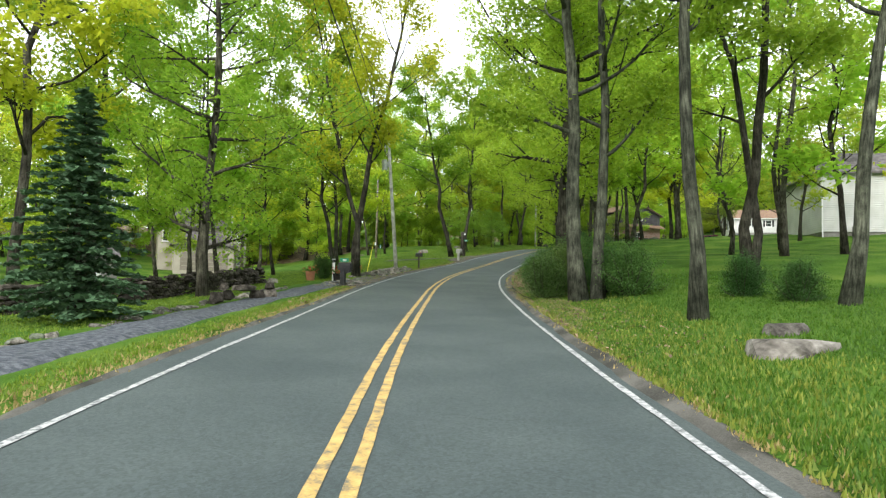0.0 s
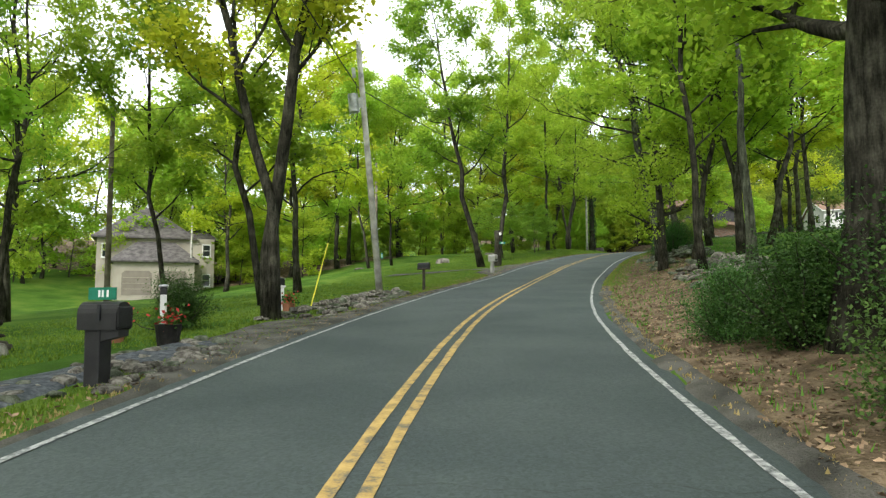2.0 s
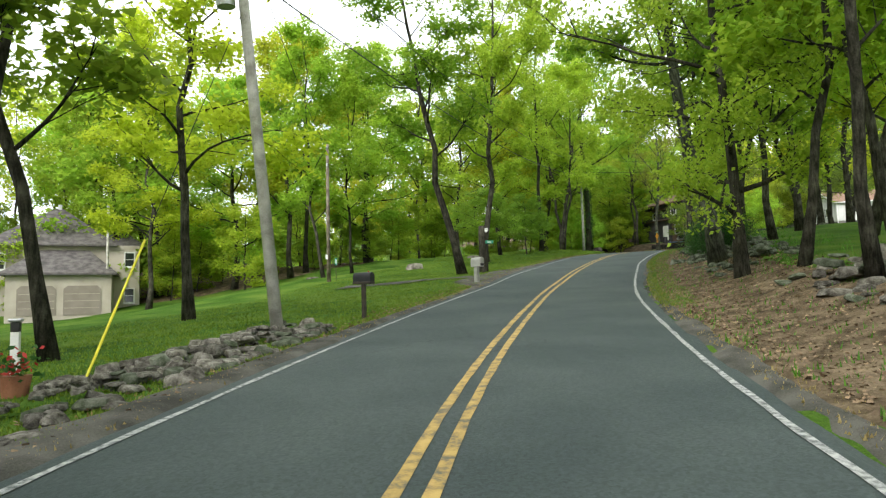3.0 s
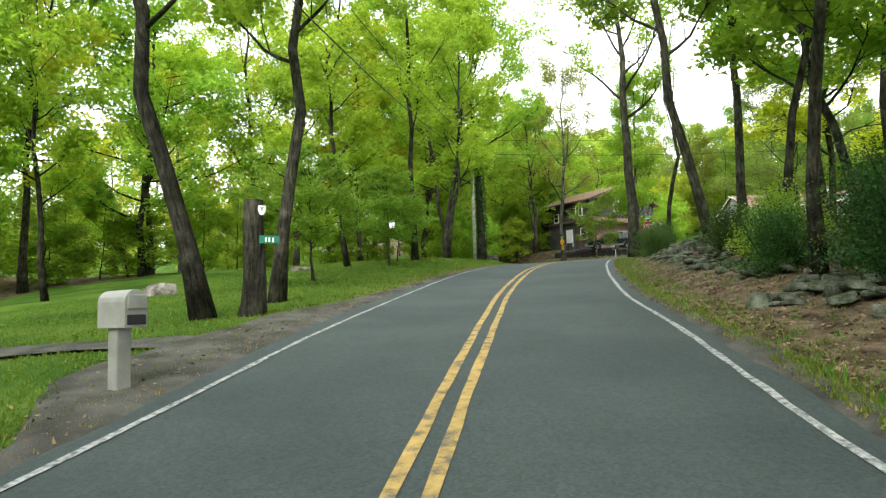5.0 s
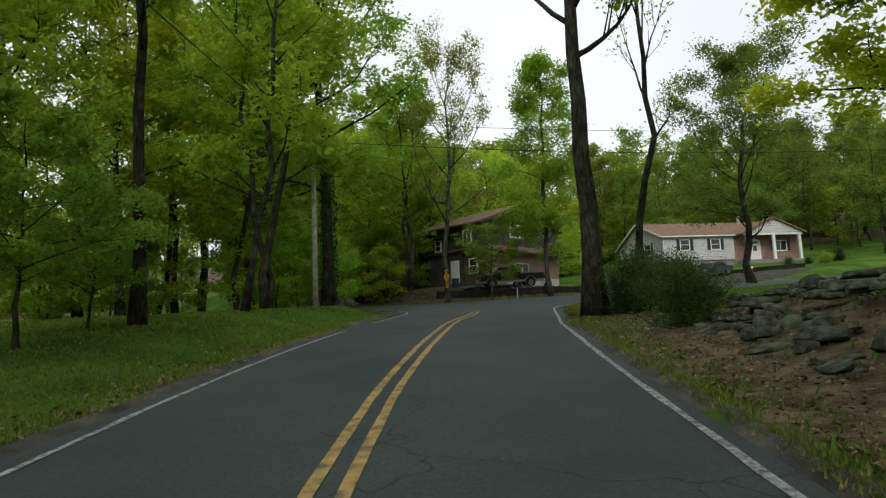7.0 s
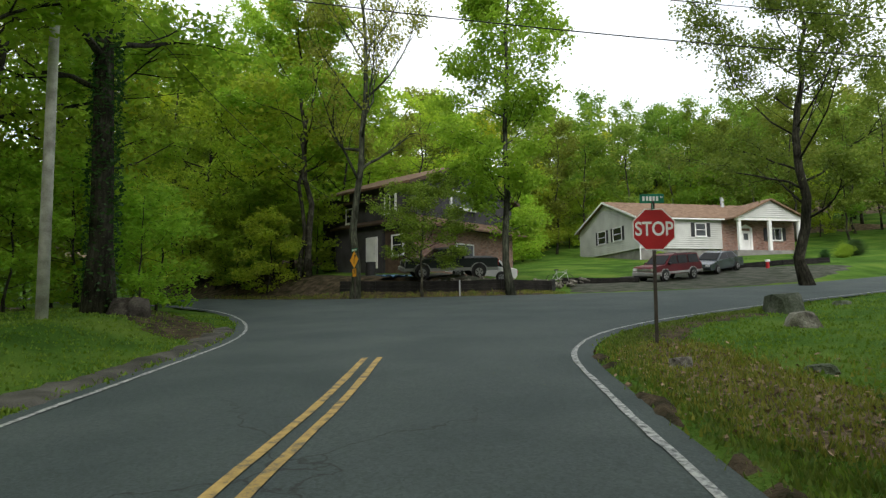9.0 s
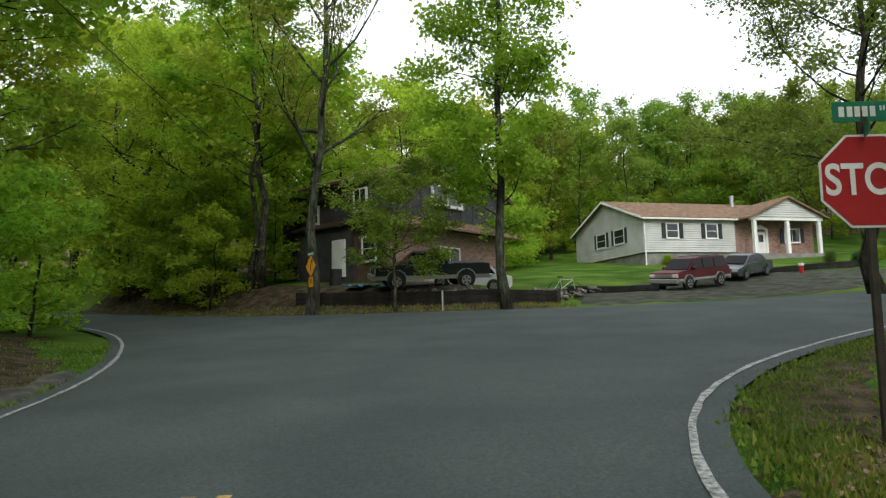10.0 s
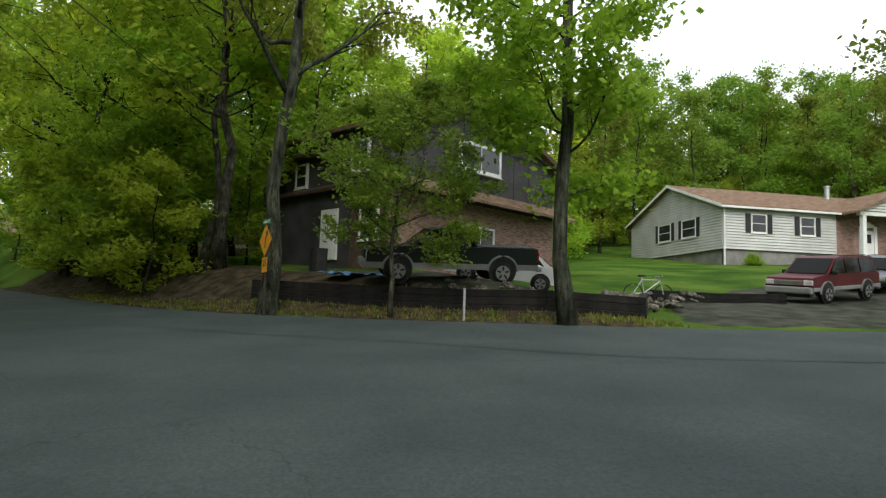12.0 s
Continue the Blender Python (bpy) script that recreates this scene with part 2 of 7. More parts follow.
def asphalt_material():
    """Old asphalt: even grey with fine chippings, faint patches and hairline cracks."""
    m = material("asphalt", [(0.037, 0.051, 0.051), (0.046, 0.061, 0.06), (0.055, 0.071, 0.069)], 0.5, 0.85, 0.45, 120, spec=0.25, dist=0.008, detail=12)
    n, l = m.node_tree.nodes, m.node_tree.links
    b = n["Principled BSDF"]
    base = b.inputs["Base Color"].links[0].from_socket
    tc = n.new("ShaderNodeTexCoord")
    bend = n.new("ShaderNodeTexNoise")
    bend.inputs["Scale"].default_value, bend.inputs["Detail"].default_value = 1.3, 6
    mixv = n.new("ShaderNodeMixRGB")
    mixv.blend_type, mixv.inputs[0].default_value = "ADD", 0.9
    l.new(tc.outputs["Object"], bend.inputs["Vector"])
    l.new(tc.outputs["Object"], mixv.inputs[1])
    l.new(bend.outputs["Color"], mixv.inputs[2])
    vor = n.new("ShaderNodeTexVoronoi")
    vor.feature = "DISTANCE_TO_EDGE"
    vor.inputs["Scale"].default_value = 0.26
    l.new(mixv.outputs[0], vor.inputs["Vector"])
    thin = n.new("ShaderNodeMapRange")
    thin.inputs["From Min"].default_value, thin.inputs["From Max"].default_value = 0.001, 0.0045
    thin.inputs["To Min"].default_value, thin.inputs["To Max"].default_value = 1.0, 0.0
    l.new(vor.outputs["Distance"], thin.inputs["Value"])
    where = n.new("ShaderNodeTexNoise")
    where.inputs["Scale"].default_value = 0.11
    l.new(tc.outputs["Object"], where.inputs["Vector"])
    some = n.new("ShaderNodeMapRange")
    some.inputs["From Min"].default_value, some.inputs["From Max"].default_value = 0.5, 0.62
    some.inputs["To Max"].default_value = 0.75
    l.new(where.outputs[0], some.inputs["Value"])
    mul = n.new("ShaderNodeMath")
    mul.operation = "MULTIPLY"
    l.new(thin.outputs[0], mul.inputs[0])
    l.new(some.outputs[0], mul.inputs[1])
    chips = n.new("ShaderNodeTexVoronoi")
    chips.inputs["Scale"].default_value = 40
    l.new(tc.outputs["Object"], chips.inputs["Vector"])
    cr = n.new("ShaderNodeMapRange")
    cr.inputs["To Min"].default_value, cr.inputs["To Max"].default_value = 0.74, 1.26
    l.new(chips.outputs["Color"], cr.inputs["Value"])
    hsv = n.new("ShaderNodeHueSaturation")
    l.new(cr.outputs[0], hsv.inputs["Value"])
    l.new(base, hsv.inputs["Color"])
    mix = n.new("ShaderNodeMixRGB")
    mix.inputs[2].default_value = (0.02, 0.022, 0.022, 1)
    l.new(mul.outputs[0], mix.inputs[0])
    l.new(hsv.outputs[0], mix.inputs[1])
    l.new(mix.outputs[0], b.inputs["Base Color"])
    return m


def bark_material(name, dark, mid, pale, vary=0.3, ridge=5.0):
    """Bark with long upright ridges and furrows, mottled with lichen."""
    m = material(name, [dark, mid, pale], 2.2, 0.95, 0, 30, spec=0.08, vary=vary)
    n, l = m.node_tree.nodes, m.node_tree.links
    b = n["Principled BSDF"]
    base = b.inputs["Base Color"].links[0].from_socket
    tc, mp = n.new("ShaderNodeTexCoord"), n.new("ShaderNodeMapping")
    mp.inputs["Scale"].default_value = (ridge, ridge, ridge * 0.16)
    l.new(tc.outputs["Object"], mp.inputs["Vector"])
    nz = n.new("ShaderNodeTexNoise")
    nz.inputs["Scale"].default_value, nz.inputs["Detail"].default_value, nz.inputs["Roughness"].default_value = 3.2, 8, 0.65
    l.new(mp.outputs[0], nz.inputs["Vector"])
    mr = n.new("ShaderNodeMapRange")
    mr.inputs["From Min"].default_value, mr.inputs["From Max"].default_value = 0.36, 0.62
    mr.inputs["To Min"].default_value, mr.inputs["To Max"].default_value = 0.3, 1.35
    l.new(nz.outputs[0], mr.inputs["Value"])
    hsv = n.new("ShaderNodeHueSaturation")
    l.new(mr.outputs[0], hsv.inputs["Value"])
    l.new(base, hsv.inputs["Color"])
    l.new(hsv.outputs[0], b.inputs["Base Color"])
    bp = n.new("ShaderNodeBump")
    bp.inputs["Strength"].default_value, bp.inputs["Distance"].default_value = 1.0, 0.05
    l.new(nz.outputs[0], bp.inputs["Height"])
    l.new(bp.outputs[0], b.inputs["Normal"])
    return m


ASPHALT = asphalt_material()
LINE_WHITE = material("worn_white_road_paint", [(0.07, 0.08, 0.08), (0.24, 0.25, 0.25), (0.42, 0.43, 0.42)], 14, 0.85, 0.3, 60, mid=0.48, detail=12)
LINE_YELLOW = material("worn_yellow_road_paint", [(0.12, 0.11, 0.08), (0.35, 0.24, 0.08), (0.46, 0.32, 0.11)], 6, 0.8, 0.3, 45, mid=0.5, detail=10)
GRASS = material("lawn_soil_and_grass", [(0.033, 0.078, 0.01), (0.058, 0.122, 0.016), (0.105, 0.165, 0.026)], 0.35, 0.95, 0.9, 22, spec=0.05, dist=0.08, detail=10)
DIRT = material("dusty_dirt_shoulder", [(0.042, 0.042, 0.036), (0.078, 0.076, 0.066), (0.12, 0.116, 0.102)], 1.5, 0.95, 0.8, 45, spec=0.1, dist=0.03, detail=9)
TAR = material("old_road_tar", [(0.014, 0.015, 0.015), (0.03, 0.032, 0.032)], 6, 0.7, 0.3, 50)
BARK = bark_material("grey_brown_bark", (0.026, 0.024, 0.018), (0.046, 0.044, 0.033), (0.082, 0.079, 0.06), 0.35)
PALE_BARK = bark_material("pale_shaggy_bark", (0.029, 0.032, 0.023), (0.055, 0.06, 0.043), (0.1, 0.107, 0.078), 0.2, 4.0)
LEAF = leaf_material("spring_leaf", (0.215, 0.372, 0.028), (0.355, 0.51, 0.048), 0.64, 0.014)
LEAF_WOOD = leaf_material("woodland_leaf", (0.25, 0.4, 0.034), (0.4, 0.53, 0.056), 0.74, 0.02)
LEAF_OLIVE = leaf_material("olive_leaf", (0.165, 0.235, 0.032), (0.28, 0.345, 0.05), 0.6, 0.022)
LEAF_HILL = leaf_material("hillside_leaf", (0.165, 0.3, 0.034), (0.27, 0.41, 0.052), 0.62, 0.02)
LEAF_YELLOW = leaf_material("young_yellow_leaf", (0.38, 0.46, 0.028), (0.56, 0.6, 0.045), 0.7, 0.012)
LEAF_DARK = leaf_material("dark_shrub_leaf", (0.034, 0.084, 0.017), (0.074, 0.148, 0.03), 0.45)
NEEDLE = leaf_material("spruce_needles", (0.045, 0.085, 0.04), (0.08, 0.13, 0.06), 0.2)
STONE = material("grey_field_stone", [(0.06, 0.055, 0.047), (0.14, 0.13, 0.112), (0.25, 0.237, 0.21)], 3.5, 0.95, 0.9, 20, spec=0.1, vary=0.45, dist=0.05)
BROWN_STONE = material("dark_brown_field_stone", [(0.026, 0.023, 0.019), (0.056, 0.05, 0.041), (0.11, 0.1, 0.085)], 4, 0.95, 0.9, 24, spec=0.08, vary=0.45, dist=0.04)
MOSSY = material("mossy_stone", [(0.035, 0.046, 0.024), (0.085, 0.098, 0.068), (0.165, 0.175, 0.14)], 2.5, 0.95, 0.8, 26, spec=0.15, vary=0.3, dist=0.03)
POLE_WOOD = material("weathered_pole_wood", [(0.26, 0.25, 0.22), (0.4, 0.39, 0.35), (0.52, 0.51, 0.47)], 3, 0.9, 0.5, 40, dist=0.01)
BROWN_POLE = material("brown_pole_wood", [(0.085, 0.07, 0.05), (0.15, 0.125, 0.095), (0.22, 0.19, 0.15)], 3, 0.9, 0.5, 40, dist=0.01)
METAL = material("galvanised_metal", [(0.35, 0.36, 0.37), (0.5, 0.51, 0.52)], 8, 0.45, 0.05, 60, metal=0.8)
GRAVEL = material("blue_grey_gravel", [(0.04, 0.046, 0.055), (0.075, 0.085, 0.098), (0.13, 0.14, 0.155)], 9, 0.95, 1.0, 35, spec=0.15, dist=0.04)


# ---- mesh helpers ----
def mesh_object(name, verts, faces, mat, parent=None, label="", smooth_faces=False):
    me = bpy.data.meshes.new(name)
    me.from_pydata([tuple(map(float, v)) for v in verts], [], [tuple(map(int, q)) for q in faces])
    me.materials.append(mat)
    if smooth_faces:
        me.polygons.foreach_set("use_smooth", np.ones(len(me.polygons), bool))
    ob = new(name, me)
    if parent:
        ob.parent = parent
    if label:
        ob["label"] = label
    return ob


def quads_object(name, verts, mat, parent=None, n=4):
    """Loose faces of n corners each, from an array of corner points."""
    v = np.asarray(verts, np.float32).reshape(-1, 3)
    me = bpy.data.meshes.new(name)
    k = len(v) // n
    me.vertices.add(len(v))
    me.vertices.foreach_set("co", v.ravel())
    me.loops.add(len(v))
    me.loops.foreach_set("vertex_index", np.arange(len(v), dtype=np.int32))
    me.polygons.add(k)
    me.polygons.foreach_set("loop_start", np.arange(0, len(v), n, dtype=np.int32))
    me.update(calc_edges=True)
    me.materials.append(mat)
    ob = new(name, me)
    if parent:
        ob.parent = parent
    return ob


def part(name, bm, mat, parent=None, label="", smooth_faces=False):
    me = bpy.data.meshes.new(name)
    bmesh.ops.recalc_face_normals(bm, faces=bm.faces[:])
    bm.to_mesh(me)
    bm.free()
    me.materials.append(mat)
    if smooth_faces:
        me.polygons.foreach_set("use_smooth", np.ones(len(me.polygons), bool))
    ob = new(name, me)
    if parent:
        ob.parent = parent
    if label:
        ob["label"] = label
    return ob


def thing(name, m, label, category, group="", kind=""):
    ob = new(name)
    ob.matrix_world = m
    ob.empty_display_size = 0.2
    return tagged(ob, label, category, group, kind)


def box(bm, x0, y0, z0, x1, y1, z1, bevel=0.0):
    r = bmesh.ops.create_cube(bm, size=1, matrix=Matrix.Translation(((x0 + x1) / 2, (y0 + y1) / 2, (z0 + z1) / 2)) @ Matrix.Diagonal((abs(x1 - x0), abs(y1 - y0), abs(z1 - z0), 1)))
    if bevel:
        es = list({e for v in r["verts"] for e in v.link_edges})
        bmesh.ops.bevel(bm, geom=es, offset=bevel, segments=2, affect="EDGES", profile=0.5)
    return bm


def boxed(*args, bevel=0.0):
    return box(bmesh.new(), *args, bevel=bevel)


def tubes(lines, sides=6):
    """Tapered tubes along polylines of (points, radii): vertices and faces."""
    V, F = [], []
    for pts, rad in lines:
        pts = np.asarray(pts, float)
        t = np.gradient(pts, axis=0)
        t /= np.linalg.norm(t, axis=1)[:, None] + 1e-9
        ref = np.array([1.0, 0, 0]) if abs(t[0, 0]) < 0.8 else np.array([0, 1.0, 0])
        a = np.cross(t, ref)
        a /= np.linalg.norm(a, axis=1)[:, None] + 1e-9
        b = np.cross(t, a)
        base = len(V)
        w = np.arange(sides) * 2 * math.pi / sides
        ring = np.cos(w)[None, :, None] * a[:, None] + np.sin(w)[None, :, None] * b[:, None]
        V.extend((pts[:, None] + np.asarray(rad, float)[:, None, None] * ring).reshape(-1, 3))
        for k in range(len(pts) - 1):
            for j in range(sides):
                p, q = base + k * sides + j, base + k * sides + (j + 1) % sides
                F.append((p, q, q + sides, p + sides))
        F.append(tuple(base + j for j in range(sides))[::-1])
        F.append(tuple(base + (len(pts) - 1) * sides + j for j in range(sides)))
    return V, F


def ribbon(pts, half, lift, name, mat, zfun, ragged=0.0, seed=0):
    """A flat strip along a line on the ground, with slightly uneven edges."""
    rng = np.random.RandomState(seed)
    p = np.asarray(pts, float)[:, :2]
    t = np.gradient(p, axis=0)
    t /= np.hypot(t[:, 0], t[:, 1])[:, None]
    nrm = np.c_[t[:, 1], -t[:, 0]]
    l = p - nrm * (half + ragged * rng.uniform(-1, 1, len(p)))[:, None]
    r = p + nrm * (half + ragged * rng.uniform(-1, 1, len(p)))[:, None]
    v = np.vstack([l, r])
    z = zfun(v[:, 0], v[:, 1]) + lift
    k = len(p)
    return mesh_object(name, np.c_[v, z], [(i, i + k, i + k + 1, i + 1) for i in range(k - 1)], mat)


# ---- land and roads ----
def build_ground():
    def axis_steps(lo, hi, fine, far):
        a = list(np.arange(lo, hi + fine, fine))
        step, x = fine, a[-1]
        while x < far:
            step *= 1.35
            x += step
            a.append(x)
        step, x = fine, a[0]
        while x > -far:
            step *= 1.35
            x -= step
            a.insert(0, x)
        return np.array(a)
    gx, gy = axis_steps(-34, 64, 0.7, 2500), axis_steps(-8, 150, 0.7, 2600)
    X, Y = np.meshgrid(gx, gy)
    Z = ground_z(X.ravel(), Y.ravel())
    nx, ny = len(gx), len(gy)
    i = np.arange((nx) * (ny - 1)).reshape(ny - 1, nx)[:, :-1].ravel()
    return tagged(mesh_object("ground", np.c_[X.ravel(), Y.ravel(), Z], np.c_[i, i + 1, i + nx + 1, i + nx], GRASS, smooth_faces=True),
                  "spring grass lawns and leafy banks beside a country road", "ground", kind="structure")


def axis_at(s, d):
    """World x, y at a distance along the road and to its right."""
    x, y = np.interp(s, LINE_S, LINE[:, 0]), np.interp(s, LINE_S, LINE[:, 1])
    tx, ty = np.interp(s, LINE_S, TANG[:, 0]), np.interp(s, LINE_S, TANG[:, 1])
    return np.c_[x + ty * d, y - tx * d]


def build_road():
    s = np.arange(-50, 94.51, 0.5)
    rng = np.random.RandomState(3)
    wob = lambda k: np.convolve(rng.uniform(-1, 1, len(s) + 8), np.ones(4) / 4, "same")[4:-4] * k
    L, R = axis_at(s, -3.28 + wob(0.12)), axis_at(s, 3.22 + wob(0.10))
    L[-1], R[-1] = JUNCTION[-1], JUNCTION[0]
    cols = [L + (R - L) * w for w in (0, 0.025, 0.25, 0.5, 0.75, 0.975, 1)]
    v = np.vstack(cols)
    z = road_z(v[:, 0], v[:, 1])
    k = len(s)
    z[:k] -= 0.04 * (1 - smooth(s, 86, 93))
    z[-k:] -= 0.04 * (1 - smooth(s, 86, 93))
    f = [(c * k + i, (c + 1) * k + i, (c + 1) * k + i + 1, c * k + i + 1) for c in range(6) for i in range(k - 1)]
    tagged(mesh_object("road", np.c_[v, z], f, ASPHALT, smooth_faces=True), "grey two-lane asphalt road with double yellow line", "road", kind="structure")
    ring = np.array([q for i, q in enumerate(JUNCTION) if i == 0 or np.hypot(*(q - JUNCTION[i - 1])) > 0.05])
    gx, gy = np.meshgrid(np.arange(-6, 108, 1.6), np.arange(93, 184, 1.6))
    gx, gy = gx.ravel(), gy.ravel()
    ok = inside(gx, gy, ring)
    pts = np.vstack([ring, np.c_[gx, gy][ok]])
    n = len(ring)
    co, _, tri, *_ = delaunay_2d_cdt([Vector(q) for q in pts], [(i, (i + 1) % n) for i in range(n)], [], 1, 1e-4)
    co = np.array([tuple(q) for q in co])
    bm = bmesh.new()
    vs = [bm.verts.new(q) for q in np.c_[co, road_z(co[:, 0], co[:, 1]) - 0.004]]
    for q in tri:
        bm.faces.new([vs[i] for i in q])
    j = part("crossing_road", bm, ASPHALT)
    tagged(j, "grey asphalt road crossing at a junction", "road", kind="structure")


def build_lines():
    s = np.arange(-50, 104.1, 0.5)
    mid = np.interp(s, [0, 52, 58, 62, 68, 74, 82, 92, 104], [0, 0, -0.08, -0.04, 0.04, 0, -0.12, -0.12, -0.12])
    for d in (-0.13, 0.13):
        tagged(ribbon(axis_at(s, mid + d), 0.054, 0.009, "centre_line", LINE_YELLOW, road_z, 0.008, 4), "worn yellow painted centre line", "road marking", kind="structure")
    s = np.arange(-50, 92.1, 0.5)
    dr = np.interp(s, [0, 20, 50, 60, 68, 76, 92], [2.92, 2.95, 2.9, 2.86, 2.86, 2.93, 3.0])
    dl = np.interp(s, [0, 14, 22, 54, 62, 70, 80, 92], [-2.68, -2.7, -2.86, -2.97, -2.82, -2.66, -2.86, -2.95])
    even = lambda a: np.convolve(np.pad(a, 8, "edge"), np.ones(17) / 17, "valid")
    dr, dl = even(dr), even(dl)
    right = np.vstack([axis_at(s, dr), spline(RIGHT_LINE[1:], 0.4)])
    left = np.vstack([axis_at(s, dl), spline(LEFT_LINE[1:], 0.4)])
    for line, cuts in ((right, (0,)), (left, (0,))):
        cuts = [*cuts, len(line)]
        for a, b in zip(cuts[:-1], cuts[1:]):
            tagged(ribbon(line[a:b], 0.043, 0.009, "edge_line", LINE_WHITE, road_z, 0.013, a), "worn white painted road edge line", "road marking", kind="structure")


def build_seam():
    q = spline([(20.9, 126.9), (24.4, 121.5), (26.6, 118.7), (29.2, 116.2), (32.0, 113.0), (36.0, 110.6)], 0.5)
    tagged(ribbon(q, 0.022, 0.004, "tar_seam", TAR, road_z, 0.01, 5), "dark tar seam across the junction", "road seam", kind="structure")


build_ground()
build_road()
build_seam()
build_lines()


# ---- trees ----
def leaf_faces(pos, size, rng, flat=0.95, corners=4):
    """Kite-shaped leaves, or three-cornered ones, at given places and with random tilt."""
    n = len(pos)
    nrm = np.c_[rng.normal(0, flat, (n, 2)), np.ones(n)]
    nrm /= np.linalg.norm(nrm, axis=1)[:, None]
    az = rng.uniform(0, 2 * math.pi, n)
    u = np.c_[np.cos(az), np.sin(az), np.zeros(n)]
    u -= nrm * (u * nrm).sum(1)[:, None]
    u /= np.linalg.norm(u, axis=1)[:, None]
    w = np.cross(nrm, u)
    s = (size * rng.uniform(0.6, 1.3, n))[:, None]
    droop = np.c_[np.zeros((n, 2)), -0.22 * s[:, 0]]
    if corners == 3:
        return np.stack([pos - u * s * 0.42 + w * s * 0.38, pos + u * s * 0.6 + droop, pos - u * s * 0.42 - w * s * 0.38], 1)
    return np.stack([pos - u * s * 0.5, pos + w * s * 0.36 + droop * 0.3, pos + u * s * 0.55 + droop, pos - w * s * 0.36 + droop * 0.3], 1)


def heading(az, el):
    return np.array([math.cos(az) * math.cos(el), math.sin(az) * math.cos(el), math.sin(el)])


def tree_template(name, seed, height, radius, first, limbs, spread, rise, leaves, leaf, mats, forks=1, sub=5, twigs=3, lean=0.0, tuft=0.3, limb_sides=5, splay=0.16, wander=0.012, fork_at=0.12, corners=4, limb=0.5):
    """A broad-leaved tree: trunk, limbs that climb as they reach out, side branches and twigs, and leaves in uneven tufts round the twigs. forks: stems from low down."""
    rng = np.random.RandomState(seed)
    lines, anchors = [], []
    for fk in range(forks):
        a0 = fk * 2 * math.pi / forks + rng.uniform(-0.3, 0.3)
        out = 0.0 if forks == 1 else splay
        n = 12
        u = np.linspace(0, 1, n)
        top = height * (1 - 0.12 * fk)
        ox = np.cumsum(np.r_[0, rng.normal(0, wander, n - 1)]) * top + out * top * np.clip(u - fork_at, 0, 1) * math.cos(a0) + lean * top * u
        oy = np.cumsum(np.r_[0, rng.normal(0, wander, n - 1)]) * top + out * top * np.clip(u - fork_at, 0, 1) * math.sin(a0)
        trunk = np.c_[ox, oy, u * top - 0.25 * (u == 0)]
        rad = radius * (0.85 if fk else 1) * (1 - 0.92 * u) ** 0.85 * (1 + 0.5 * np.exp(-u * top / 0.35))
        lines.append((trunk, np.maximum(rad, 0.012)))
        nl = limbs // forks
        for i in range(nl):
            x = (i + rng.uniform(0, 0.8)) / nl
            h = first + (0.97 - first) * x
            p0 = np.array([np.interp(h, u, trunk[:, k]) for k in range(3)])
            r0 = np.interp(h, u, rad) * limb
            ln = spread * height * math.sin(math.pi * (0.2 + 0.7 * x)) * rng.uniform(0.7, 1.2)
            az = i * 2.4 + rng.uniform(-0.5, 0.5) + a0
            el = radians(rise) * (0.7 + 0.6 * x) * rng.uniform(0.75, 1.25)
            q, m = [p0], 6
            for k in range(m):
                az += rng.normal(0, 0.16)
                el = min(1.35, el + rng.normal(0, 0.12) + 0.0013 * rise)
                q.append(q[-1] + ln / m * heading(az, el))
            q = np.array(q)
            lines.append((q, np.maximum(r0 * np.linspace(1, 0.15, m + 1), 0.008)))
            for j in range(sub):
                w = 0.22 + 0.78 * (j + rng.uniform(0, 1)) / sub
                b0 = np.array([np.interp(w, np.linspace(0, 1, m + 1), q[:, k]) for k in range(3)])
                baz, bel = az + rng.choice([-1, 1]) * rng.uniform(0.35, 1.2), min(1.3, el + rng.uniform(-0.55, 0.4))
                bl = ln * rng.uniform(0.3, 0.55) * (1.25 - 0.6 * w)
                b1 = b0 + heading(baz, bel) * bl * 0.5
                b2 = b1 + heading(baz + rng.normal(0, 0.3), bel + rng.normal(0, 0.25)) * bl * 0.5
                lines.append((np.array([b0, b1, b2]), np.maximum(r0 * 0.34 * np.array([1, 0.6, 0.25]), 0.006)))
                for k in range(twigs):
                    g = rng.uniform(0.3, 1.0)
                    c0 = b0 + (b1 - b0) * min(1, g * 2) + (b2 - b1) * max(0, g * 2 - 1)
                    tl = bl * rng.uniform(0.3, 0.6)
                    c1 = c0 + heading(baz + rng.choice([-1, 1]) * rng.uniform(0.3, 1.3), min(1.2, bel + rng.uniform(-0.6, 0.4))) * tl
                    if limb_sides > 3:
                        lines.append((np.array([c0, c1]), [max(r0 * 0.12, 0.006), 0.004]))
                    anchors.append((c0, c1, tl))
    t = thing(name, Matrix(), "", "tree")
    v, f = tubes(lines[:1], 12)
    v2, f2 = tubes(lines[1:], limb_sides)
    mesh_object("trunk", np.vstack([v, v2]), [*f, *[tuple(k + len(v) for k in q) for q in f2]], mats[0], t, smooth_faces=True)
    if leaves:
        P = []
        for c0, c1, tl in anchors:
            per = int(leaves / len(anchors) * rng.uniform(0.35, 1.65)) + 1
            w = rng.uniform(0.15, 1.1, per)
            P.append(c0 + (c1 - c0) * w[:, None] + rng.normal(0, tuft, (per, 3)) * np.array([1, 1, 0.65]))
        P = np.vstack(P)
        P = P[P[:, 2] > 0.4]
        quads_object("crown", leaf_faces(P, leaf, rng, corners=corners), mats[1], t, corners)
    return t


